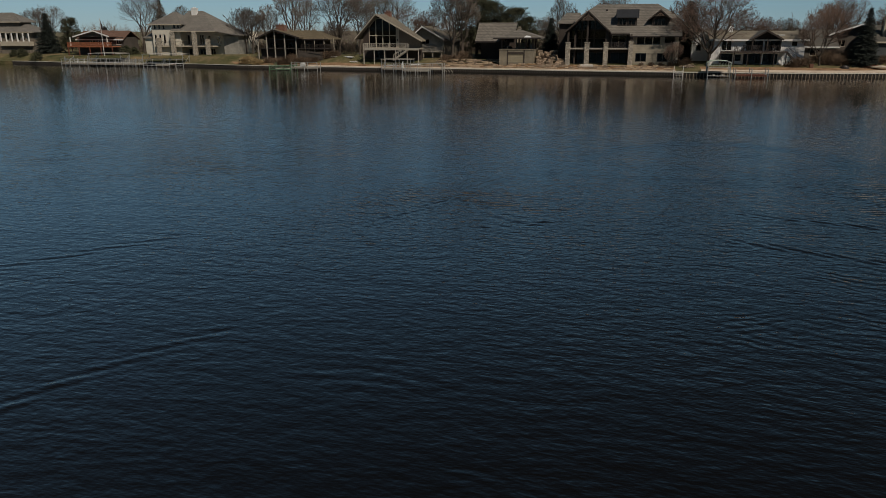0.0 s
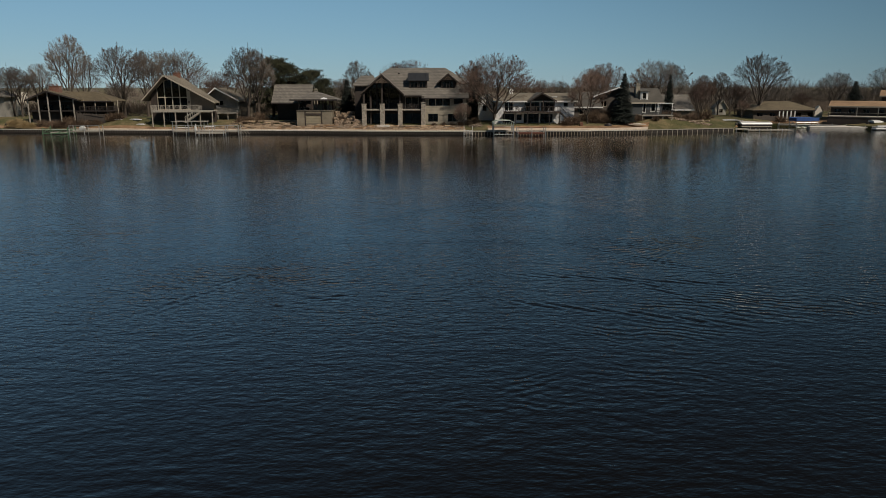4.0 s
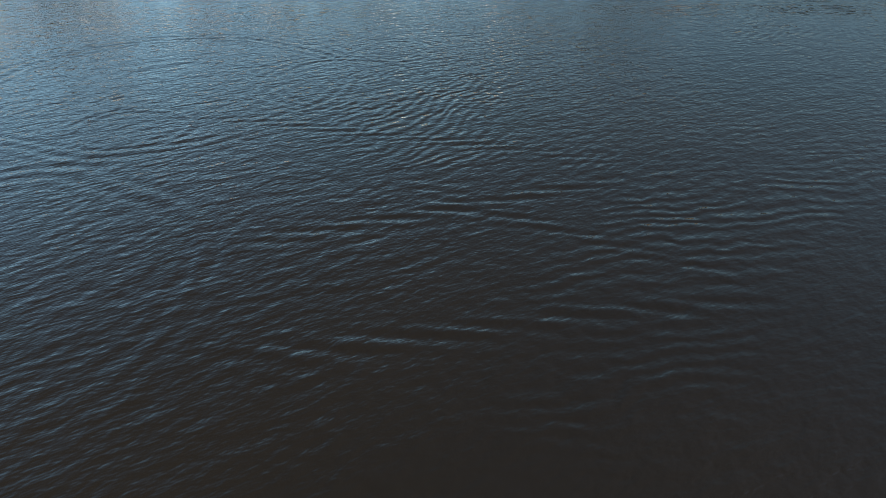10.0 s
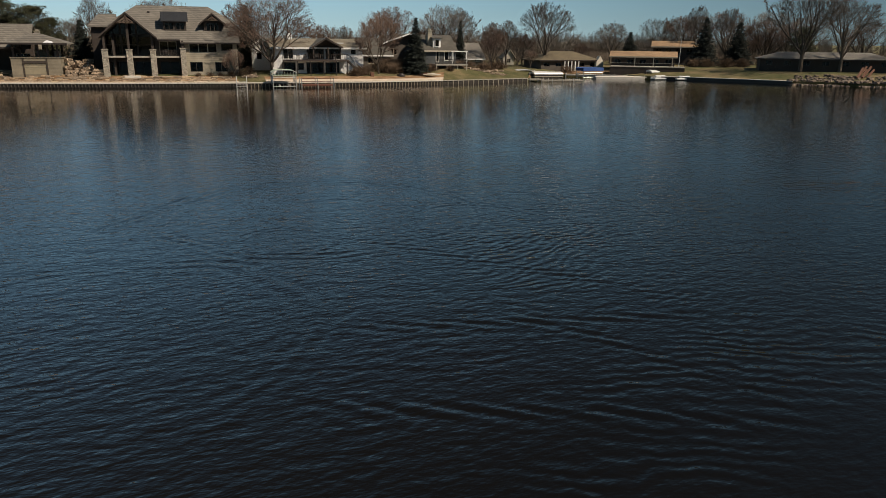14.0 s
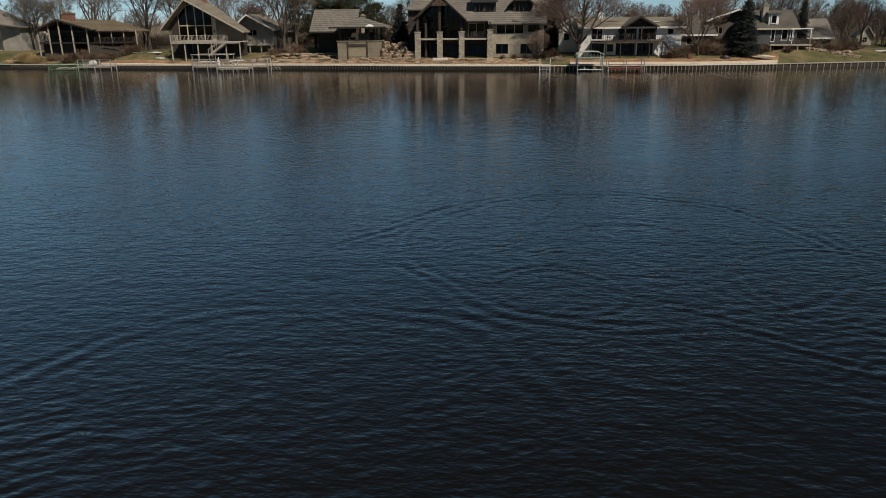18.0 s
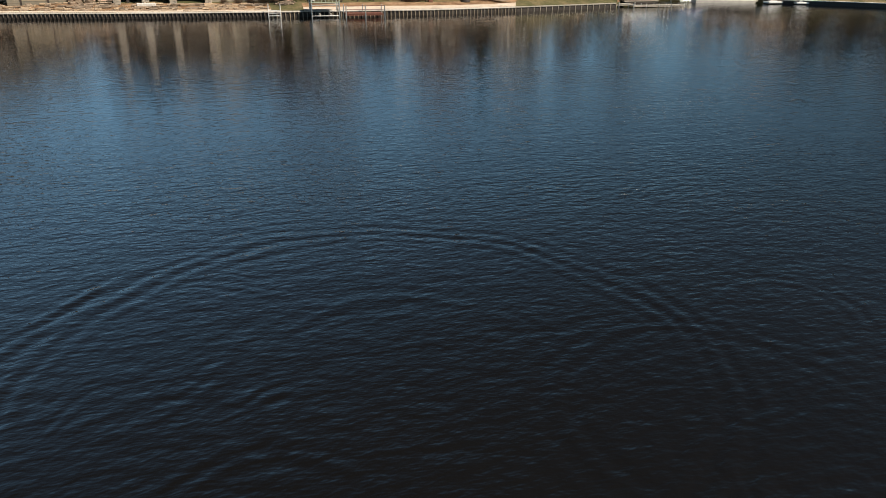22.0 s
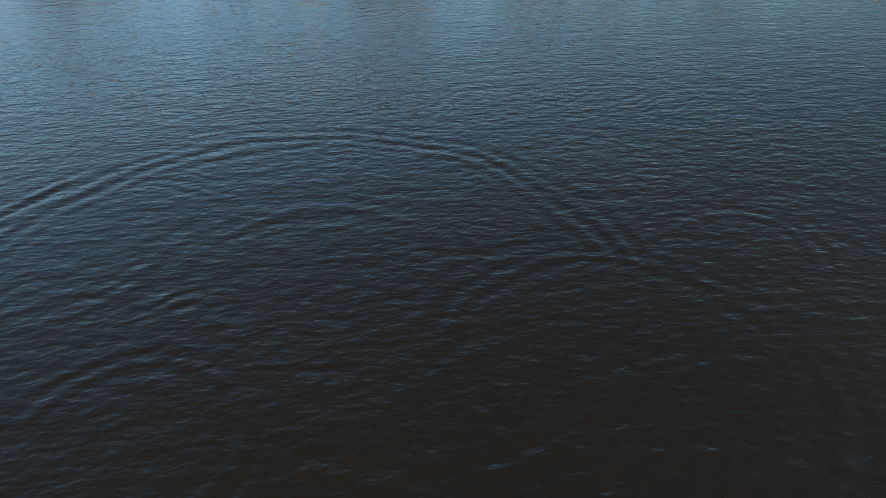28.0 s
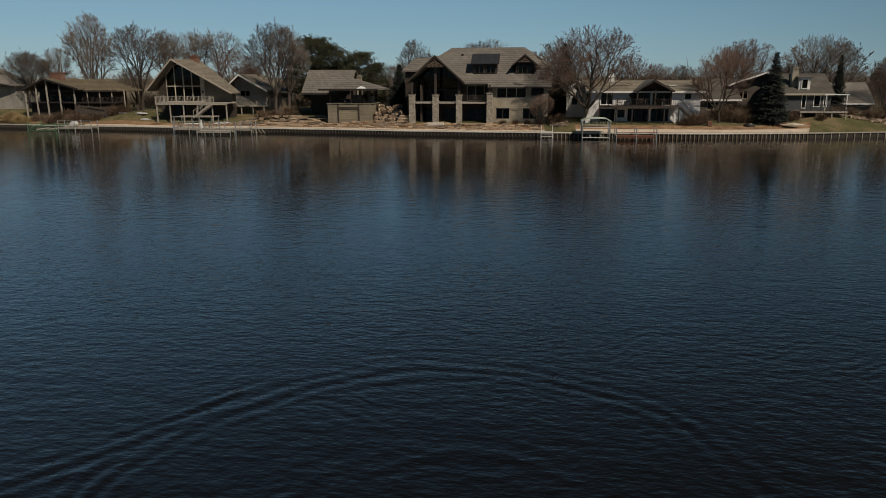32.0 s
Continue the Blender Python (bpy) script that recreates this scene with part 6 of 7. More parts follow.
def woods():
    vs, fs = [], []

    def spike(p, d, length, r):
        s = d.cross(Vector((0.37, 0.59, 0.2))).normalized()
        u = s.cross(d)
        k = len(vs)
        vs.extend((p + s * r, p + (u * 0.87 - s * 0.5) * r, p - (u * 0.87 + s * 0.5) * r, p + d * length))
        fs.extend(((k, k + 1, k + 3), (k + 1, k + 2, k + 3), (k + 2, k, k + 3)))

    for k in range(2400):
        a = rnd.uniform(0, 6.2832) if k < 250 else (rnd.uniform(-0.1, 2.5) if k < 1700 else rnd.uniform(0.7, 1.25))
        r = float(np.interp(a, _ang, _rad, period=2 * math.pi)) + (rnd.uniform(38, 130) if k < 1700 else rnd.uniform(65, 120))
        x, y = LAKE.x + math.cos(a) * r, LAKE.y + math.sin(a) * r
        base, hgt = Vector((x, y, ground_z(x, y) - 0.3)), rnd.uniform(4, 9)
        spike(base, Vector((rnd.uniform(-0.08, 0.08), rnd.uniform(-0.08, 0.08), 1)).normalized(), hgt, 0.16)
        for i in range(11):
            f = rnd.uniform(0.12, 0.6)
            d = Vector((rnd.uniform(-1, 1), rnd.uniform(-1, 1), rnd.uniform(0.5, 1.5))).normalized()
            p, L = base + Vector((0, 0, hgt * f)), hgt * rnd.uniform(0.3, 0.5)
            spike(p, d, L, 0.06)
            for j in range(6):
                q = p + d * L * rnd.uniform(0.25, 0.9)
                spike(q, (d + Vector((rnd.uniform(-1, 1), rnd.uniform(-1, 1), rnd.uniform(-0.2, 1)))).normalized(), hgt * rnd.uniform(0.08, 0.2), 0.028)
    tagged(new("woods", raw_mesh("woods", vs, fs, TWIG)), "bare brown woods and thickets behind the lake houses", "woods", kind="stuff")


woods()


def thicket():
    vs, fs = [], []
    built = ((122, 152, 100, 118), (155, 181, 80, 98), (192, 218, 62, 80), (242, 267, 46, 64), (-90, 110, 90, 126), (72, 106, 118, 146))
    for k in range(5600):
        a = rnd.uniform(-0.05, 2.5) if k < 3600 else rnd.uniform(0.3, 1.3)
        r = float(np.interp(a, _ang, _rad, period=2 * math.pi)) + (rnd.uniform(26, 64) if k < 3600 else rnd.uniform(60, 130))
        x, y = LAKE.x + math.cos(a) * r, LAKE.y + math.sin(a) * r
        if any(p < x < q and s < y < t for p, q, s, t in built):
            continue
        base, hgt = Vector((x, y, ground_z(x, y) - 0.1)), rnd.uniform(1.2, 3.6)
        for i in range(26):
            d = Vector((rnd.gauss(0, 0.45), rnd.gauss(0, 0.45), 1)).normalized()
            p = base + Vector((rnd.gauss(0, 0.7), rnd.gauss(0, 0.7), hgt * rnd.uniform(0, 0.45)))
            k0, L, w = len(vs), hgt * rnd.uniform(0.35, 0.65), 0.045
            vs.extend((p + Vector((w, 0, 0)), p + Vector((-w, 0, 0)), p + Vector((0, w, 0)), p + d * L))
            fs.extend(((k0, k0 + 1, k0 + 3), (k0 + 1, k0 + 2, k0 + 3), (k0 + 2, k0, k0 + 3)))
    tagged(new("thicket", raw_mesh("thicket", vs, fs, THICKET)), "low tangled brown undergrowth behind the houses", "undergrowth", kind="stuff")


thicket()
SHRUBS = [(BUSH, 16.6, 100.6, 0.75), (BUSH, 17.9, 101.4, 0.95), (BUSH, 15.0, 100.9, 0.6), (BUSH, 13.4, 101.0, 0.6), (BUSH, 11.6, 101.0, 0.55), (BUSH, 19.5, 102.5, 1.1), (BUSH, 37.5, 100.9, 1.5), (BUSH, 38.8, 101.6, 1.3), (BUSH, 36.4, 100.6, 0.9), (BUSH, 44.5, 103.5, 1.7), (BUSH, 43.0, 104.0, 1.4), (BUSH, 46.0, 105.0, 1.8), (BUSH, 43.6, 106.4, 1.9), (BUSH, 45.2, 107.4, 2.0), (BUSH, 41.8, 106.0, 1.6), (BUSH, 51.2, 103.6, 1.2), (BUSH, 54.8, 103.0, 0.8)]
SHRUBS_WEST = [(BUSH, -51.6, 107.0, 1.4), (BUSH, -50.2, 107.6, 1.2), (BUSH, -59.4, 106.4, 1.5), (BUSH, -63.0, 106.0, 1.0), (STRAWBUSH, -66.6, 105.8, 1.0), (BUSH, -56.8, 105.3, 1.2), (BUSH, -55.2, 105.0, 1.1), (BUSH, -53.8, 105.6, 1.0), (BUSH, -65.0, 106.4, 1.1), (BUSH, -61.5, 105.0, 1.3), (BUSH, -60.0, 105.2, 1.4), (BUSH, -58.4, 105.0, 1.2), (STRAWBUSH, -69.5, 106.6, 1.6), (STRAWBUSH, -68.0, 106.0, 1.3), (STRAWBUSH, -70.8, 106.8, 1.2), (BUSH, -26.0, 105.5, 1.3)]
SHRUBS_LAWN = [(BUSH, -24.5, 106.5, 1.2), (BUSH, -22.8, 106.0, 1.0), (BUSH, -6.5, 104.5, 1.3), (BUSH, -5.0, 105.0, 1.4), (BUSH, -23.0, 109.0, 1.6), (YEW, -131.5, 114.6, 1.6), (YEW, -139.0, 118.0, 1.5), (YEW, -142.0, 118.5, 1.3), (YEW, -105.5, 117.0, 1.4), (YEW, -108.5, 118.0, 1.8)]
SHRUBS_EAST = [(BUSH, 126.0, 101.0, 1.6), (BUSH, 130.0, 100.0, 1.8), (BUSH, 136.0, 99.5, 1.7), (BUSH, 141.0, 98.0, 1.9), (BUSH, 62.0, 106.5, 1.1), (BUSH, 60.0, 107.0, 1.3), (BUSH, 66.0, 110.0, 1.5), (BUSH, 57.4, 106.2, 1.2), (BUSH, 63.8, 108.2, 1.4), (BUSH, 68.0, 111.5, 1.6), (BUSH, 58.8, 108.6, 1.5), (BUSH, 90.0, 124.0, 1.6), (BUSH, 121.0, 116.0, 1.8), (BUSH, 124.0, 113.0, 1.9), (BUSH, 127.0, 111.5, 1.7), (BUSH, 118.5, 117.0, 1.6), (BUSH, 131.0, 108.0, 1.5)]
for proto, x, y, s in SHRUBS + SHRUBS_WEST + SHRUBS_LAWN + SHRUBS_EAST:
    copy_thing(proto, pose(x, y, ground_z(x, y), 0, 0, (x * 37) % 360) @ Matrix.Scale(s, 4))
for proto in (OAK, ELM, MAPLE, ASH, HONEY, SPRUCE, PINE, BUSH, STRAWBUSH, YEW):
    for o in (*proto.children_recursive, proto):
        bpy.data.objects.remove(o)


# ---- rocks ----
def stone_mesh(seed, flat, mat=None):
    rnd_ = random.Random(seed)
    b_ = bmesh.new()
    bmesh.ops.create_icosphere(b_, subdivisions=1, radius=0.5)
    for v in b_.verts:
        v.co = Vector((v.co.x * rnd_.uniform(0.8, 1.2), v.co.y * rnd_.uniform(0.8, 1.2), max(-0.3, min(0.3, v.co.z * 1.6)) * flat * rnd_.uniform(0.85, 1.1)))
    return mesh_of("stone", b_, mat or ROCK)


FLAT_STONES = [stone_mesh(i, 0.5) for i in range(5)]
RIPRAP_STONES = [stone_mesh(40 + i, 0.9, RIPRAP) for i in range(5)]
ROUND_STONES = [stone_mesh(20 + i, 0.95) for i in range(4)]


def scatter(parent, meshes, n, line, w0, w1, s0, s1, seed, wide=1.7):
    rnd_ = random.Random(seed)
    for k in range(n):
        p = line[int(rnd_.random() * len(line))]
        o = (p - LAKE).normalized()
        w = rnd_.uniform(w0, w1)
        x, y = p.x + o.x * w + rnd_.uniform(-1, 1), p.y + o.y * w
        s = rnd_.uniform(s0, s1)
        ob = new("stone", rnd_.choice(meshes))
        ob.parent = parent
        z = ground_z(x, y) if shore_distance(x, y) > 0 else -0.05
        ob.matrix_basis = pose(x, y, z + s * 0.08, rnd_.uniform(-8, 8), rnd_.uniform(-8, 8), rnd_.uniform(-25, 25)) @ Matrix.Diagonal((s * wide, s, s * 0.8, 1))


terrace = thing("rock_terrace", pose(0, 0, 0), "stacked flat tan stones of a terraced bank", "rocks", kind="structure")
LEDGES = []
for k in range(6):
    r_ = random.Random(50 + k)
    b_ = bmesh.new()
    box(b_, -0.5, 0.5, -0.5, 0.5, -0.5, 0.5)
    bmesh.ops.bisect_plane(b_, geom=b_.verts[:] + b_.edges[:] + b_.faces[:], plane_co=(r_.uniform(-0.2, 0.2), 0, 0), plane_no=(1, 0.3, 0))
    for v in b_.verts:
        v.co += Vector((r_.uniform(-0.08, 0.08), r_.uniform(-0.2, 0.2), r_.uniform(-0.12, 0.12)))
    LEDGES.append(mesh_of("slab", b_, LEDGE, 0.05))


def ledge_row(parent, x0, x1, y_of, up, seed, fill=0.8):
    """A broken row of flat slabs laid end to end."""
    r_ = random.Random(seed)
    x = x0
    while x < x1:
        L = r_.uniform(0.35, 1.25)
        if r_.random() < fill:
            y = y_of(x) + r_.uniform(-0.2, 0.2)
            ob = new("slab", LEDGES[r_.randrange(6)])
            ob.parent = parent
            ob.matrix_basis = pose(x + L / 2, y, ground_z(x, y) + up, r_.uniform(-4, 4), r_.uniform(-3, 3), r_.uniform(-9, 9)) @ Matrix.Diagonal((L * 1.05, r_.uniform(0.3, 0.6), r_.uniform(0.1, 0.26), 1))
        x += L * 0.97


def bank_y(x, w):
    return float(np.interp(x, [p[0] for p in SHORE[3:13]], [p[1] for p in SHORE[3:13]])) + w


for k, (w, up, fill) in enumerate(((1.5, 0.06, 0.75), (1.8, 0.16, 0.7), (2.3, 0.1, 0.7), (2.6, 0.2, 0.6), (3.2, 0.14, 0.55), (3.6, 0.2, 0.45), (4.3, 0.14, 0.35))):
    ledge_row(terrace, -24, 16.5, lambda x: bank_y(x, w), up, 100 + k, fill)
for k in range(6):
    ledge_row(terrace, -30 + 0.6 * k, -15.5 + 0.2 * k, lambda x: 102.2 + k * 0.75, 0.12 + 0.06 * k, 200 + k, 0.8)
for x, y, w, dd, z, turn in ((-53.4, 106.6, 3.6, 0.9, 0.1, 18), (-50.4, 107.4, 1.8, 0.6, 0.1, 10), (-46.6, 106.2, 2.6, 1.2, 0.1, -25), (-45.0, 104.6, 1.6, 0.7, 0.1, -10), (-31.0, 103.4, 3.2, 0.8, 0.1, 35), (-36.0, 102.8, 3.0, 0.4, 0.06, 5)):
    b_ = bmesh.new()
    bmesh.ops.create_icosphere(b_, subdivisions=3, radius=0.5)
    for v in b_.verts:
        k = 1 + 0.9 * noise.noise((v.co.x * 5 + x, v.co.y * 5, 0))
        v.co = Vector((v.co.x * w * k, v.co.y * dd * k * 0.8, v.co.z * 0.3))
    solid("snow_patch", b_, SNOW, pose(x, y, ground_z(x, y), 0, 0, turn), "thin leftover patch of old snow on the lawn", "snow", "snow patches")
boulders = thing("boulder_pile", pose(0, 0, 0), "tall pile of pale boulders beside the house steps", "rocks", kind="structure")
for k in range(46):
    r_ = random.Random(k)
    t_ = r_.random()
    s = r_.uniform(0.6, 1.2)
    x, y = -7.6 + r_.uniform(0, 3.6), 102.2 + t_ * 4.2
    ob = new("boulder", ROUND_STONES[k % 4])
    ob.parent = boulders
    ob.matrix_basis = pose(x, y, ground_z(x, y) + t_ * 1.9, 0, 0, r_.uniform(0, 360)) @ Matrix.Diagonal((s * 1.3, s, s * 0.8, 1))
east_bank = thing("stone_wall", pose(0, 0, 0), "low loose stone garden walls on the east lawn", "rocks", kind="structure")
scatter(east_bank, ROUND_STONES, 45, [Vector((56 + i * 0.4, 104.0 + 0.15 * i)) for i in range(16)], 0.0, 2.4, 0.5, 1.1, 14, 1.5)
scatter(east_bank, FLAT_STONES, 40, [Vector((59 + i * 0.5, 104.5 + 0.2 * math.sin(i))) for i in range(14)], 0.0, 1.4, 0.4, 0.8, 4, 1.8)
scatter(east_bank, FLAT_STONES, 60, [Vector((57.5 + i * 0.45, 105.2 + 0.12 * i)) for i in range(18)], 0.0, 0.9, 0.5, 1.1, 21, 2.2)
scatter(east_bank, FLAT_STONES, 24, [Vector((19.0 + i * 0.2, 99.5 + 0.2 * i)) for i in range(8)], 0.0, 1.4, 0.4, 0.8, 9, 1.8)
riprap = thing("riprap", pose(0, 0, 0), "grey and brown riprap rocks along the water's edge", "rocks", kind="structure")
scatter(riprap, RIPRAP_STONES, 290, along(SHORE, 21, 22, 0.6) * 2 + along(SHORE, 22, 23, 0.6), -0.6, 5.5, 0.4, 1.0, 5, 1.4)
scatter(riprap, RIPRAP_STONES, 150, along(SHORE, 21, 23, 0.5), -0.9, 1.0, 0.5, 1.0, 6, 1.5)
logs = thing("log_pile", pose(131, 83, ground_z(131, 83)), "leaning pile of rusty brown timber beams on rocks", "timber")
for k in range(7):
    bm = bmesh.new()
    beam(bm, (k * 0.45 - 2.0, 0.3 * (k % 3), 0.1), (k * 0.5 + 0.4, 1.2 + 0.3 * (k % 2), 1.5 + 0.3 * (k % 3)), 0.28)
    part("log", bm, RUST, logs)


# ---- docks, lifts and boats ----
def dock(x, y, length, width, turn, label, mat=None, z=0.62, rails=False):
    d = thing("dock", pose(x, y, 0, 0, 0, turn), label, "dock")
    n = int(length / 0.24)
    for i in range(n):
        bars("plank", mat or DECKWOOD, d, [(i * 0.24, i * 0.24 + 0.22, 0, width, z - 0.06, z)])
    bars("stringer", mat or DECKWOOD, d, [(0, length, 0.02, 0.12, z - 0.24, z - 0.062)])
    bars("stringer", mat or DECKWOOD, d, [(0, length, width - 0.12, width - 0.02, z - 0.24, z - 0.062)])
    k = max(2, int(length / 2.2))
    for i in range(k + 1):
        for yy in (0.0, width):
            bm = bmesh.new()
            tube(bm, (length * i / k, yy, -1.2), (length * i / k, yy, z + (1.0 if rails else 0.25)), 0.07)
            part("pile", bm, STEEL, d)
    if rails:
        bm = bmesh.new()
        tube(bm, (0, 0, z + 0.95), (length, 0, z + 0.95), 0.045)
        tube(bm, (0, 0, z + 0.5), (length, 0, z + 0.5), 0.035)
        part("handrail", bm, mat or STEEL, d)
    return d


def boat_lift(x, y, turn, label, canopy=None, length=4.0, width=2.8, top=2.7, group="boat lifts", metal=None, arch=0.3, skirt=0.0):
    d = thing("boat_lift", pose(x, y, 0, 0, 0, turn), label, "boat lift", group)
    for i in (0, 1):
        for j in (0, 1):
            bm = bmesh.new()
            tube(bm, (i * width, j * length, -1.2), (i * width, j * length, top), 0.07)
            part("post", bm, metal or STEEL, d)
    for j in (0, 1):
        bm = bmesh.new()
        tube(bm, (0, j * length, top * 0.62), (width, j * length, top * 0.62), 0.05)
        tube(bm, (0, j * length, 0.25), (width, j * length, 0.25), 0.06)
        part("cross_bar", bm, metal or STEEL, d)
    for i in (0, 1):
        bm = bmesh.new()
        tube(bm, (i * width, 0, 0.3), (i * width, length, top * 0.9), 0.04)
        tube(bm, (i * width, length, 0.3), (i * width, 0, top * 0.9), 0.04)
        part("brace", bm, metal or STEEL, d)
    if not canopy:
        bm = bmesh.new()
        tube(bm, (0, 0, 0.2), (width * 0.5, 0, top * 0.62), 0.04)
        tube(bm, (width, 0, 0.2), (width * 0.5, 0, top * 0.62), 0.04)
        part("front_brace", bm, metal or STEEL, d)
    for i in (0.3, 0.7):
        bars("bunk", DECKWOOD, d, [(width * i - 0.1, width * i + 0.1, 0.1, length - 0.1, 0.32, 0.5)])
    if canopy:
        pts = [(-0.15 + (width + 0.3) * q / 6, top + 0.2 - arch + arch * math.sin(math.pi * q / 6) ** 0.24) for q in range(7)]
        for j in range(7):
            yy = -0.1 + (length + 0.2) * j / 6
            bm = bmesh.new()
            for (a, b), (c, e) in zip(pts, pts[1:]):
                tube(bm, (a, yy, b), (c, yy, e), 0.035, n=5)
            part("canopy_rib", bm, WHITE_PLASTIC, d)
        bm = bmesh.new()
        for (a, b), (c, e) in zip(pts, pts[1:]):
            prism(bm, [(a, -0.1, b + 0.05), (c, -0.1, e + 0.05), (c, length + 0.1, e + 0.05), (a, length + 0.1, b + 0.05)], (0, 0, 0.02))
        part("canopy", bm, canopy, d)
        if skirt:
            w, n, z = width + 0.3, length + 0.14, pts[0][1] + 0.05
            bars("canopy_skirt", canopy, d, [(-0.15, w - 0.15, -0.14, -0.11, z - skirt, z + arch), (-0.15, w - 0.15, n - 0.03, n, z - skirt, z + arch), (-0.18, -0.15, -0.11, n - 0.03, z - skirt, z), (w - 0.15, w - 0.12, -0.11, n - 0.03, z - skirt, z)], "blue canvas side curtain")
    return d


def covered_boat(x, y, turn, cover, label, length=7.0):
    d = thing("boat", pose(x, y, 0.35, 0, 0, turn), label, "boat")
    for yy in (0.35, 2.05):
        bm = bmesh.new()
        tube(bm, (0.3, yy, 0.1), (length - 0.6, yy, 0.1), 0.32, n=10)
        tube(bm, (length - 0.6, yy, 0.1), (length + 0.2, yy, 0.3), 0.32, 0.08, 10)
        part("pontoon", bm, RUSTPILE, d)
    bars("deck", TRIM_TAN, d, [(0.1, length, 0, 2.4, 0.42, 0.55)])
    bm = bmesh.new()
    bars("side", TRIM_DARK, d, [(0.15, length - 0.1, 0.05, 2.35, 0.55, 1.0)])
    sec = [(-0.1, 0.95), (0.0, 1.15), (0.5, 1.38), (1.2, 1.48), (1.9, 1.38), (2.4, 1.15), (2.5, 0.95)]
    rows = []
    for i in range(9):
        f = i / 8
        k = 0.82 + 0.18 * math.sin(math.pi * min(1, f * 1.3 + 0.15)) - (0.03 if i % 2 else 0)
        rows.append([bm.verts.new((f * length, q, 0.95 + (w - 0.95) * k)) for q, w in sec])
    for r, s in zip(rows, rows[1:]):
        for i in range(len(sec) - 1):
            bm.faces.new((r[i], r[i + 1], s[i + 1], s[i]))
    bm.faces.new(rows[0]), bm.faces.new(rows[-1][::-1])
    part("cover", bm, cover, d)
    bars("motor", TRIM_DARK, d, [(-0.7, -0.1, 1.0, 1.4, 0.0, 1.1)], bevel=0.05)
    return d


def jet_ski(x, y, turn):
    d = thing("float", pose(x, y, 0.1, 0, 0, turn), "low white floating watercraft dock", "float", "floats")
    bm = bmesh.new()
    box(bm, 0, 3.6, 0, 1.6, 0, 0.35)
    part("hull", bm, WHITE_PLASTIC, d, bevel=0.1)
    bm = bmesh.new()
    box(bm, 0.6, 3.0, 0.5, 1.1, 0.35, 0.8)
    part("seat", bm, WHITE_PLASTIC, d, bevel=0.15)
    return d


lift = boat_lift(22.3, 93.0, 0, "boat lift with a faded green arched canopy", CANOPY, 2.7, 3.5, 2.5, "boat lifts", None, 0.4)
for yy in (-0.1, 2.8):
    bars("valance_rail", CANOPY, lift, [(-0.1, 3.6, yy - 0.03, yy + 0.03, 1.86, 1.94)])
    for k in range(9):
        bars("valance_rib", CANOPY, lift, [(-0.08 + k * 0.45, -0.02 + k * 0.45, yy - 0.025, yy + 0.025, 1.94, 2.36)])
dock(26.6, 92.6, 5.0, 2.4, 0, "low red-brown stained swim dock", REDWOOD, 0.5, True)
d = thing("ladder", pose(17.0, 94.9, 0), "pale metal swim ladder on the seawall", "ladder")
for x in (0.0, 1.5):
    bm = bmesh.new()
    tube(bm, (x, 0, -0.9), (x, 0, 1.7), 0.06)
    part("rail", bm, WHITE_PLASTIC, d)
for k in range(4):
    bm = bmesh.new()
    tube(bm, (0, 0, -0.1 + k * 0.32), (1.5, 0, -0.1 + k * 0.32), 0.04)
    part("rung", bm, WHITE_PLASTIC, d)
dock(-36.5, 97.4, 12.0, 1.6, 0, "grey timber dock with pipe rails along the seawall", None, 0.75, True)
dock(-31.5, 94.6, 5.0, 1.5, 0, "small pale outer dock", None, 0.6, False)
c = thing("dock_canopy", pose(-37.0, 98.2, 0), "flat pale canopy on slim posts over a boat berth", "canopy")
for k in range(13):
    bars("slat", DECKWOOD, c, [(0.05 + k * 0.5, 0.15 + k * 0.5, 0, 2.6, 2.3, 2.36)])
for y in (0.0, 2.5):
    bars("beam", DECKWOOD, c, [(0, 6.2, y, y + 0.1, 2.36, 2.44)])
for x in (0.2, 3.0, 6.0):
    for y in (0.1, 2.4):
        bars("post", STEEL, c, [(x - 0.05, x + 0.05, y, y + 0.1, -0.9, 2.3)])
bm = bmesh.new()
tube(bm, (0, 0, 0), (0, 0, 0.7), 0.28, 0.24, 12)
tube(bm, (0, 0, 0.7), (0.1, 0, 1.25), 0.2, 0.06, 10)
solid("bucket", bm, WHITE_PLASTIC, pose(-32.6, 98.2, 0.75), "white plastic jug standing on the dock", "jug")
st = thing("dock_stairs", pose(-25.5, 97.6, 0), "pale handrails of a short dock stair", "stairs")
for k in range(4):
    bm = bmesh.new()
    tube(bm, (k * 0.55, 0, 1.9 - k * 0.1), (k * 0.55 + 1.3, 0, 0.1), 0.05)
    part("handrail", bm, DECKWOOD, st)
boat_lift(-60.5, 98.0, 0, "low green boat lift frame at the seawall", None, 3.0, 4.6, 1.5, "boat lifts", CANVAS_GREEN)
dock(-56.0, 98.8, 5.5, 1.6, 0, "weathered dock with thin pipe rails", None, 0.7, True)
bm = bmesh.new()
tube(bm, (0, -0.5, 0), (0, 0.5, 0), 0.42, n=14)
solid("barrel", bm, WHITE_PLASTIC, pose(-54.0, 99.8, 1.12), "white barrel lying on the dock", "barrel", bevel=0.03)
bm = bmesh.new()
box(bm, -0.5, 0.5, -0.3, 0.3, 0.3, 0.75), box(bm, -0.42, -0.34, -0.2, 0.2, 0, 0.3), box(bm, 0.34, 0.42, -0.2, 0.2, 0, 0.3)
solid("firewood_box", bm, TRIM_DARK, pose(-71.5, 106.7, ground_z(-71.5, 106.7)), "small dark box on legs by the path", "box", bevel=0.03)
bm = bmesh.new()
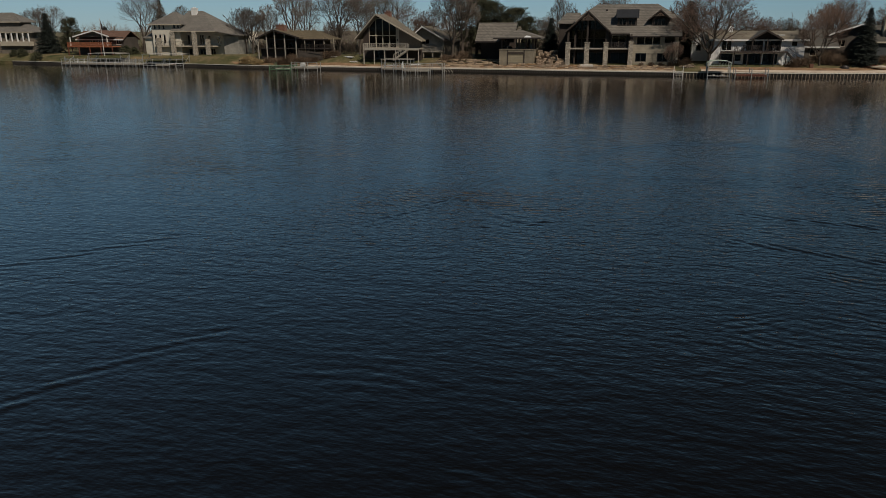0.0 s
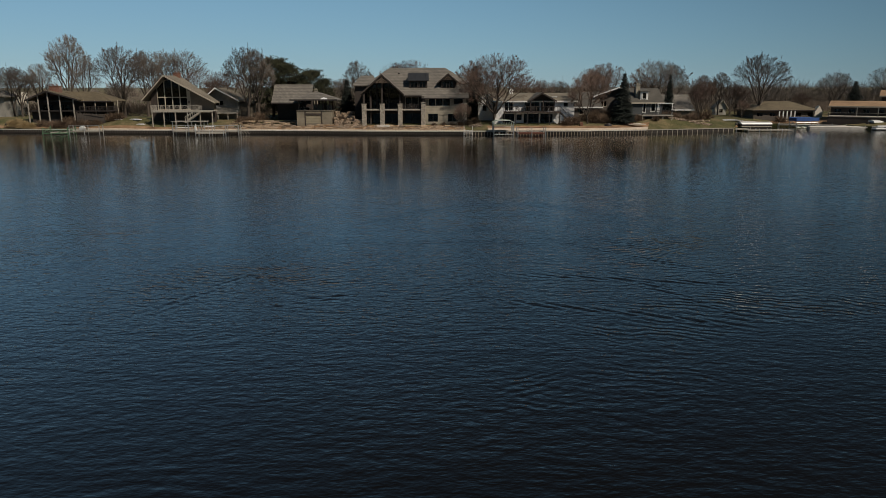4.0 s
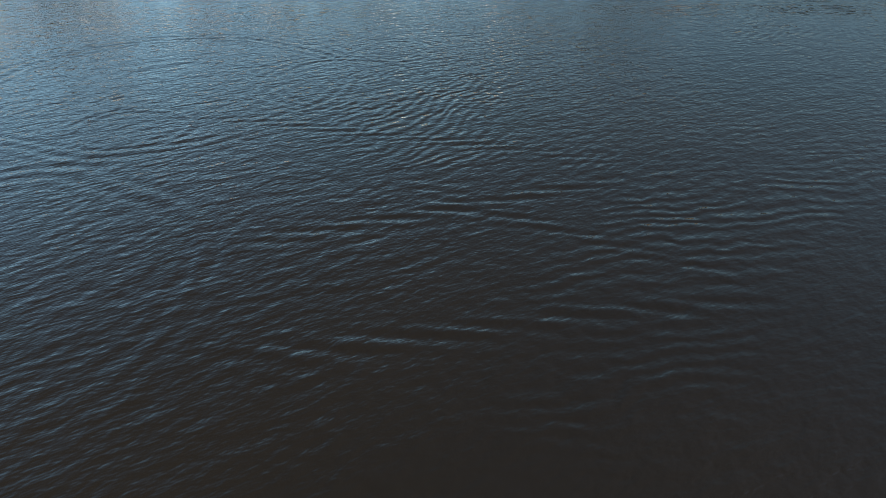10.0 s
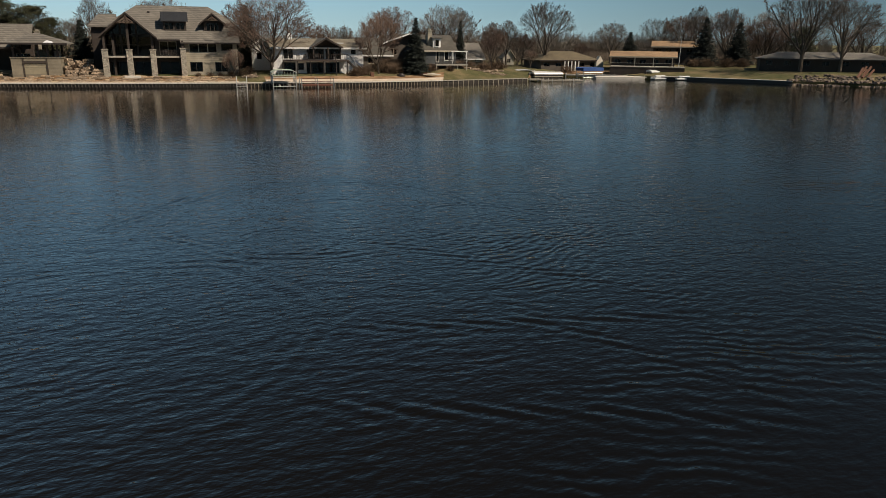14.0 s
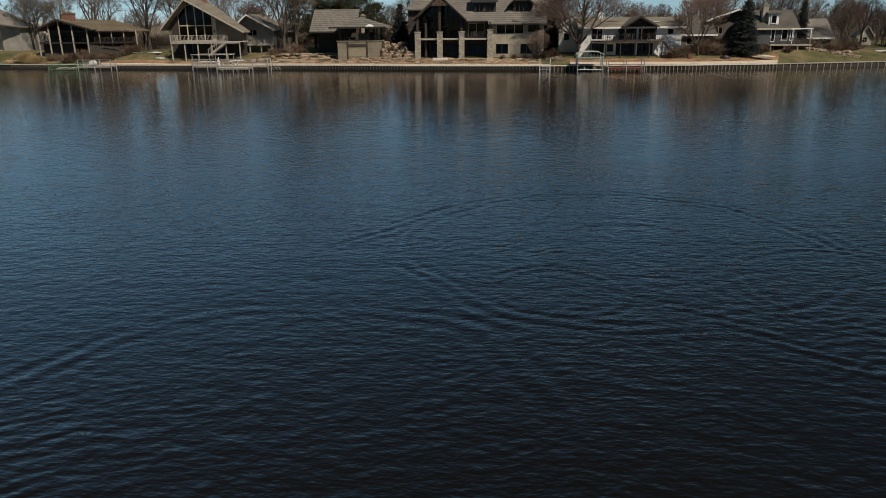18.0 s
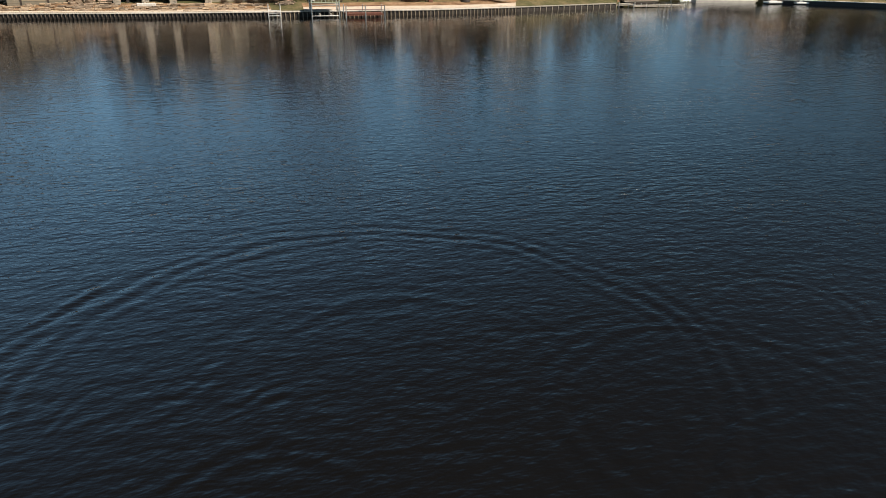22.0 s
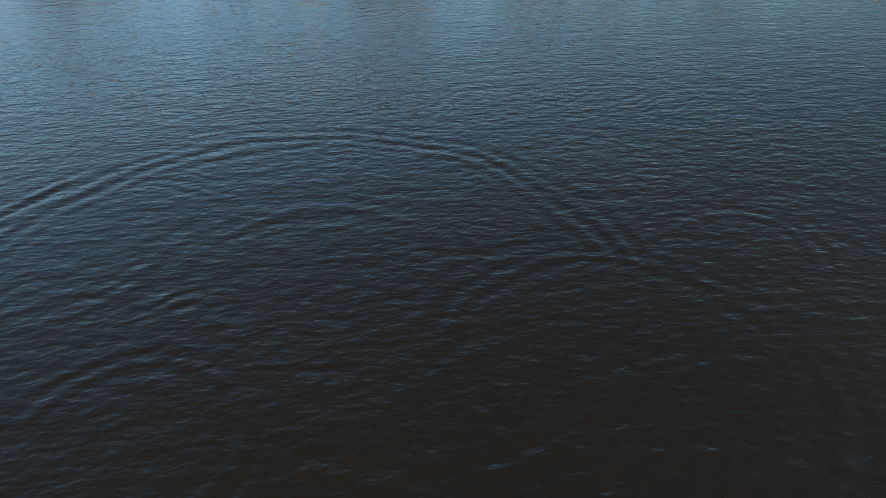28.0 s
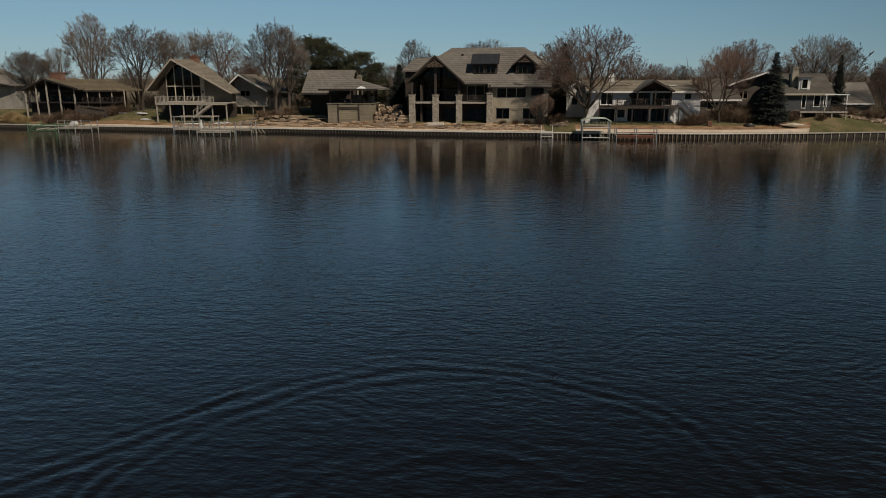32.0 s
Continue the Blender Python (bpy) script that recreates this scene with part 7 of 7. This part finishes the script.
tube(bm, (0, 0, 0), (0, 0, 0.3), 0.75, 0.7, 14), tube(bm, (0, 0, 0.3), (0, 0, 0.45), 0.5, 0.4, 14)
solid("fire_pit", bm, TRIM_DARK, pose(45.0, 101.0, ground_z(45.0, 101.0)), "round dark fire pit on the sand", "fire pit")
bm = bmesh.new()
box(bm, -0.3, 0.3, -0.3, 0.3, 0, 0.7)
solid("crate", bm, RUST, pose(39.6, 100.2, ground_z(39.6, 100.2)), "small rusty brown crate on the bank", "crate", bevel=0.04)
for k in range(2):
    bm = bmesh.new()
    tube(bm, (-1.6, 0, 0.2), (0, 0, 0.24), 0.04, 0.3, 8), tube(bm, (0, 0, 0.24), (1.7, 0, 0.2), 0.3, 0.03, 8)
    solid("kayak", bm, TRIM_TAN if k else RUST, pose(49.6 + k * 0.8, 101.0 - k * 0.6, ground_z(49.6, 101.0) + 0.1, 0, 0, -25 + k * 20), "kayak pulled up on the bank", "kayak")
# western docks
for x, y, c, lab, w, n, top in ((-118.8, 109.2, None, "pale empty boat lift with green bunks", 6.4, 3.0, 2.2), (-112.0, 109.2, DECKWOOD, "wide boat lift with a flat grey canopy", 8.4, 3.2, 2.65), (-103.2, 108.8, None, "steel boat lift beside a dock", 3.8, 2.6, 1.9), (-97.0, 108.2, DECKWOOD, "boat lift with a long flat top", 10.2, 2.6, 2.6)):
    lift = boat_lift(x, y, 0, lab, c, n, w, top, "boat lifts", None, 0.12)
    bars("upper_rail", WHITE_PLASTIC, lift, [(0, w, -0.06, 0.0, 0.75, 0.85), (0, w, n, n + 0.06, 0.75, 0.85)], "white side rail")
    for k in range(3):
        bm = bmesh.new()
        tube(bm, (w * (0.2 + 0.3 * k), -0.08, -0.6), (w * (0.2 + 0.3 * k) + 0.5, -0.08, 1.7), 0.05)
        part("guide_post", bm, WHITE_PLASTIC, lift)
dock(-118.4, 107.6, 19.0, 1.5, 0, "long pale dock with rails", None, 0.65, True)
dock(-100.5, 107.4, 4.0, 1.4, 0, "short dock with slanted rails", None, 0.65, True)
dock(-92.2, 106.0, 3.4, 2.4, 0, "pale square dock platform", None, 0.6, False)
for x in (-92.9, -91.4):
    ch = thing("deck_chair", pose(x, 109.9, ground_z(x, 109.9) + 0.05), "white plastic chair at the water", "chair", "shore chairs")
    bars("seat", WHITE_PLASTIC, ch, [(-0.3, 0.3, -0.3, 0.3, 0.38, 0.46)])
    bars("backrest", WHITE_PLASTIC, ch, [(-0.3, 0.3, 0.24, 0.32, 0.46, 1.0)])
    for i in (-0.26, 0.2):
        for j in (-0.28, 0.22):
            bars("leg", WHITE_PLASTIC, ch, [(i, i + 0.06, j, j + 0.06, 0, 0.38)])
fl = thing("flagpole", pose(-114.6, 117.7, 1.3), "tall white flagpole with a furled flag", "flagpole")
bm = bmesh.new()
tube(bm, (0, 0, -0.6), (0, 0, 9.4), 0.09, 0.05)
part("pole", bm, WHITE_PLASTIC, fl)
bm = bmesh.new()
for i in range(6):
    prism(bm, [(0.06 + i * 0.07, 0.05 * math.sin(i * 1.4), 9.0 - i * 0.2), (0.13 + i * 0.07, 0.05 * math.sin(i * 1.4 + 1.4), 8.85 - i * 0.2), (0.13 + i * 0.07, 0.05 * math.sin(i * 1.4 + 1.4), 6.9 + i * 0.02), (0.06 + i * 0.07, 0.05 * math.sin(i * 1.4), 6.8)], (0, 0.02, 0))
part("flag", bm, TRIM_DARK, fl)
# the bay
covered_boat(72.8, 105.4, 0, WHITE_PLASTIC, "pontoon boat under a white cover", 6.2)
dock(68.5, 104.0, 5.5, 1.8, 0, "low grey dock platform at the bay", None, 0.5, False)
dock(73.0, 102.6, 9.0, 1.6, 0, "low floating dock before the pontoon boat", None, 0.35, False)
boat_lift(71.2, 109.2, 0, "small boat lift with a pale top", WHITE_PLASTIC, 2.6, 3.4, 1.7, "boat lifts", None, 0.12)
boat_lift(87.9, 113.0, 0, "boat lift under a blue canvas canopy with side curtains", CANVAS_BLUE, 3.0, 4.5, 2.0, "boat lifts", None, 0.12, 0.6)
dock(87.3, 119.6, 13.0, 1.8, -33, "pale dock along the bay", CONCRETE, 0.6, False)
dock(98.0, 109.5, 9.0, 2.2, -10, "pale dock slab beside the lawn", CONCRETE, 0.5, False)
for x, y, t in ((100.5, 106.0, 0), (104.5, 104.0, -15), (104.0, 108.8, -10), (108.0, 107.0, -12)):
    jet_ski(x, y, t)
covered_boat(103.0, 110.8, 5, WHITE_PLASTIC, "low white boat at the lawn's edge", 6.0)
bm = bmesh.new()
tube(bm, (0, 0, 0), (0, 0, 6.5), 0.06, 0.04)
solid("pole", bm, WHITE_PLASTIC, pose(109.5, 110.5, ground_z(109.5, 110.5)), "thin white pole on the lawn", "pole")
ter = thing("terrace", pose(98.4, 119.6, 0, 0, 0, -35), "low dark timber terrace with a pale edge beside the bay", "terrace")
bars("retaining_wall", SIDING_DARK, ter, [(0, 15.5, -3.2, -3.0, -0.3, 2.25)], "dark timber retaining wall")
bars("deck", DECKWOOD, ter, [(0, 15.5, -3.26, 1.4, 2.26, 2.42)])
for k in range(6):
    bars("post", TRIM_DARK, ter, [(0.1 + k * 3.04, 0.2 + k * 3.04, -3.2, -3.1, 2.42, 3.1)])
bars("handrail", DECKWOOD, ter, [(0, 15.5, -3.2, -3.1, 3.1, 3.16)])
bm = bmesh.new()
prism(bm, [(0, 0, -0.4), (9.5, -3.4, -0.4), (10.5, 0.6, -0.4), (1.0, 3.4, -0.4)], (0, 0, 0.92))
solid("boat_ramp", bm, CONCRETE, pose(89.8, 111.2, 0), "pale concrete boat ramp at the bay", "ramp", bevel=0.05)
# dark boathouse on the east shore
bh = thing("boathouse", pose(138, 71.5, 0, 0, 0, -40), "long dark boathouse with a flat deck roof", "boathouse")
wall_x(bh, SIDING_DARK, 0, 24, 0, 0.3, -0.8, 2.7, [(2, 6, 0.0, 2.2), (9, 13, 0.0, 2.2), (16, 20, 0.0, 2.2)])
bars("wall", SIDING_DARK, bh, [(0, 0.3, 0.3, 6, -0.8, 2.7)])
bars("wall", SIDING_DARK, bh, [(23.7, 24, 0.3, 6, -0.8, 2.7)])
bars("wall", SIDING_DARK, bh, [(0, 24, 6, 6.3, -0.8, 2.7)])
bars("roof", DECKWOOD, bh, [(-0.3, 24.3, -0.4, 6.6, 2.7, 2.95)])
bars("walkway", CONCRETE, bh, [(-0.3, 24.3, -1.8, -0.02, 0.3, 0.55)])
covered_boat(168, 44, -25, WHITE_PLASTIC, "covered boat at a far dock", 7.0)
dock(160, 50, 12, 1.8, -30, "pale far dock along the shore", CONCRETE, 0.6, False)


def patio_chair(x, y, z, turn):
    ch = thing("patio_chair", pose(x, y, z, 0, 0, turn), "dark metal patio chair standing on a deck", "chair", "deck chairs")
    bars("seat", TRIM_DARK, ch, [(-0.28, 0.28, -0.28, 0.28, 0.4, 0.46)], bevel=0.015)
    bm = bmesh.new()
    for k in range(5):
        beam(bm, (-0.24 + k * 0.12, 0.26, 0.44), (-0.24 + k * 0.12, 0.34, 0.98), 0.04)
    beam(bm, (-0.28, 0.34, 0.98), (0.28, 0.34, 0.98), 0.05)
    part("backrest", bm, TRIM_DARK, ch)
    for i in (-0.26, 0.26):
        for j in (-0.26, 0.26):
            bm = bmesh.new()
            beam(bm, (i, j, 0), (i, j, 0.4), 0.045)
            part("leg", bm, TRIM_DARK, ch)
        bm = bmesh.new()
        beam(bm, (i, -0.28, 0.64), (i, 0.3, 0.68), 0.05)
        beam(bm, (i, -0.26, 0.44), (i, -0.26, 0.64), 0.04)
        part("armrest", bm, TRIM_DARK, ch)


for x, y, z, turn in ((27.6, 101.6, 3.98, 20), (28.7, 101.8, 3.98, -30), (30.6, 101.5, 3.98, 10), (7.3, 102.5, 4.47, 25), (8.5, 102.6, 4.47, -15), (-52.0, 110.3, 4.05, 10), (-54.4, 110.2, 4.05, -25)):
    patio_chair(x, y, z, turn)
g = thing("kettle_grill", pose(33.6, 101.7, 3.98), "round black kettle grill on the upper deck", "grill")
bm = bmesh.new()
bmesh.ops.create_uvsphere(bm, u_segments=14, v_segments=8, radius=0.36)
for v in bm.verts:
    v.co.z = v.co.z * 0.85 + 0.85
part("bowl", bm, TRIM_DARK, g)
for k in range(3):
    bm = bmesh.new()
    a = k * 2.094
    tube(bm, (math.cos(a) * 0.2, math.sin(a) * 0.2, 0.62), (math.cos(a) * 0.34, math.sin(a) * 0.34, 0.0), 0.025)
    part("leg", bm, STEEL, g)
bm = bmesh.new()
tube(bm, (-0.1, 0, 1.22), (0.1, 0, 1.22), 0.03)
beam(bm, (-0.08, 0, 1.12), (-0.08, 0, 1.22), 0.03), beam(bm, (0.08, 0, 1.12), (0.08, 0, 1.22), 0.03)
part("handle", bm, STEEL, g)
bm = bmesh.new()
tube(bm, (0, 0, 0), (0, -0.1, 0.03), 0.34, 0.2, 14)
beam(bm, (0, 0, 0), (0, 0.3, -0.1), 0.04)
solid("satellite_dish", bm, TRIM_DARK, pose(29.4, 102.72, 5.4, 20, 0, 0), "small grey satellite dish on the house wall", "dish")
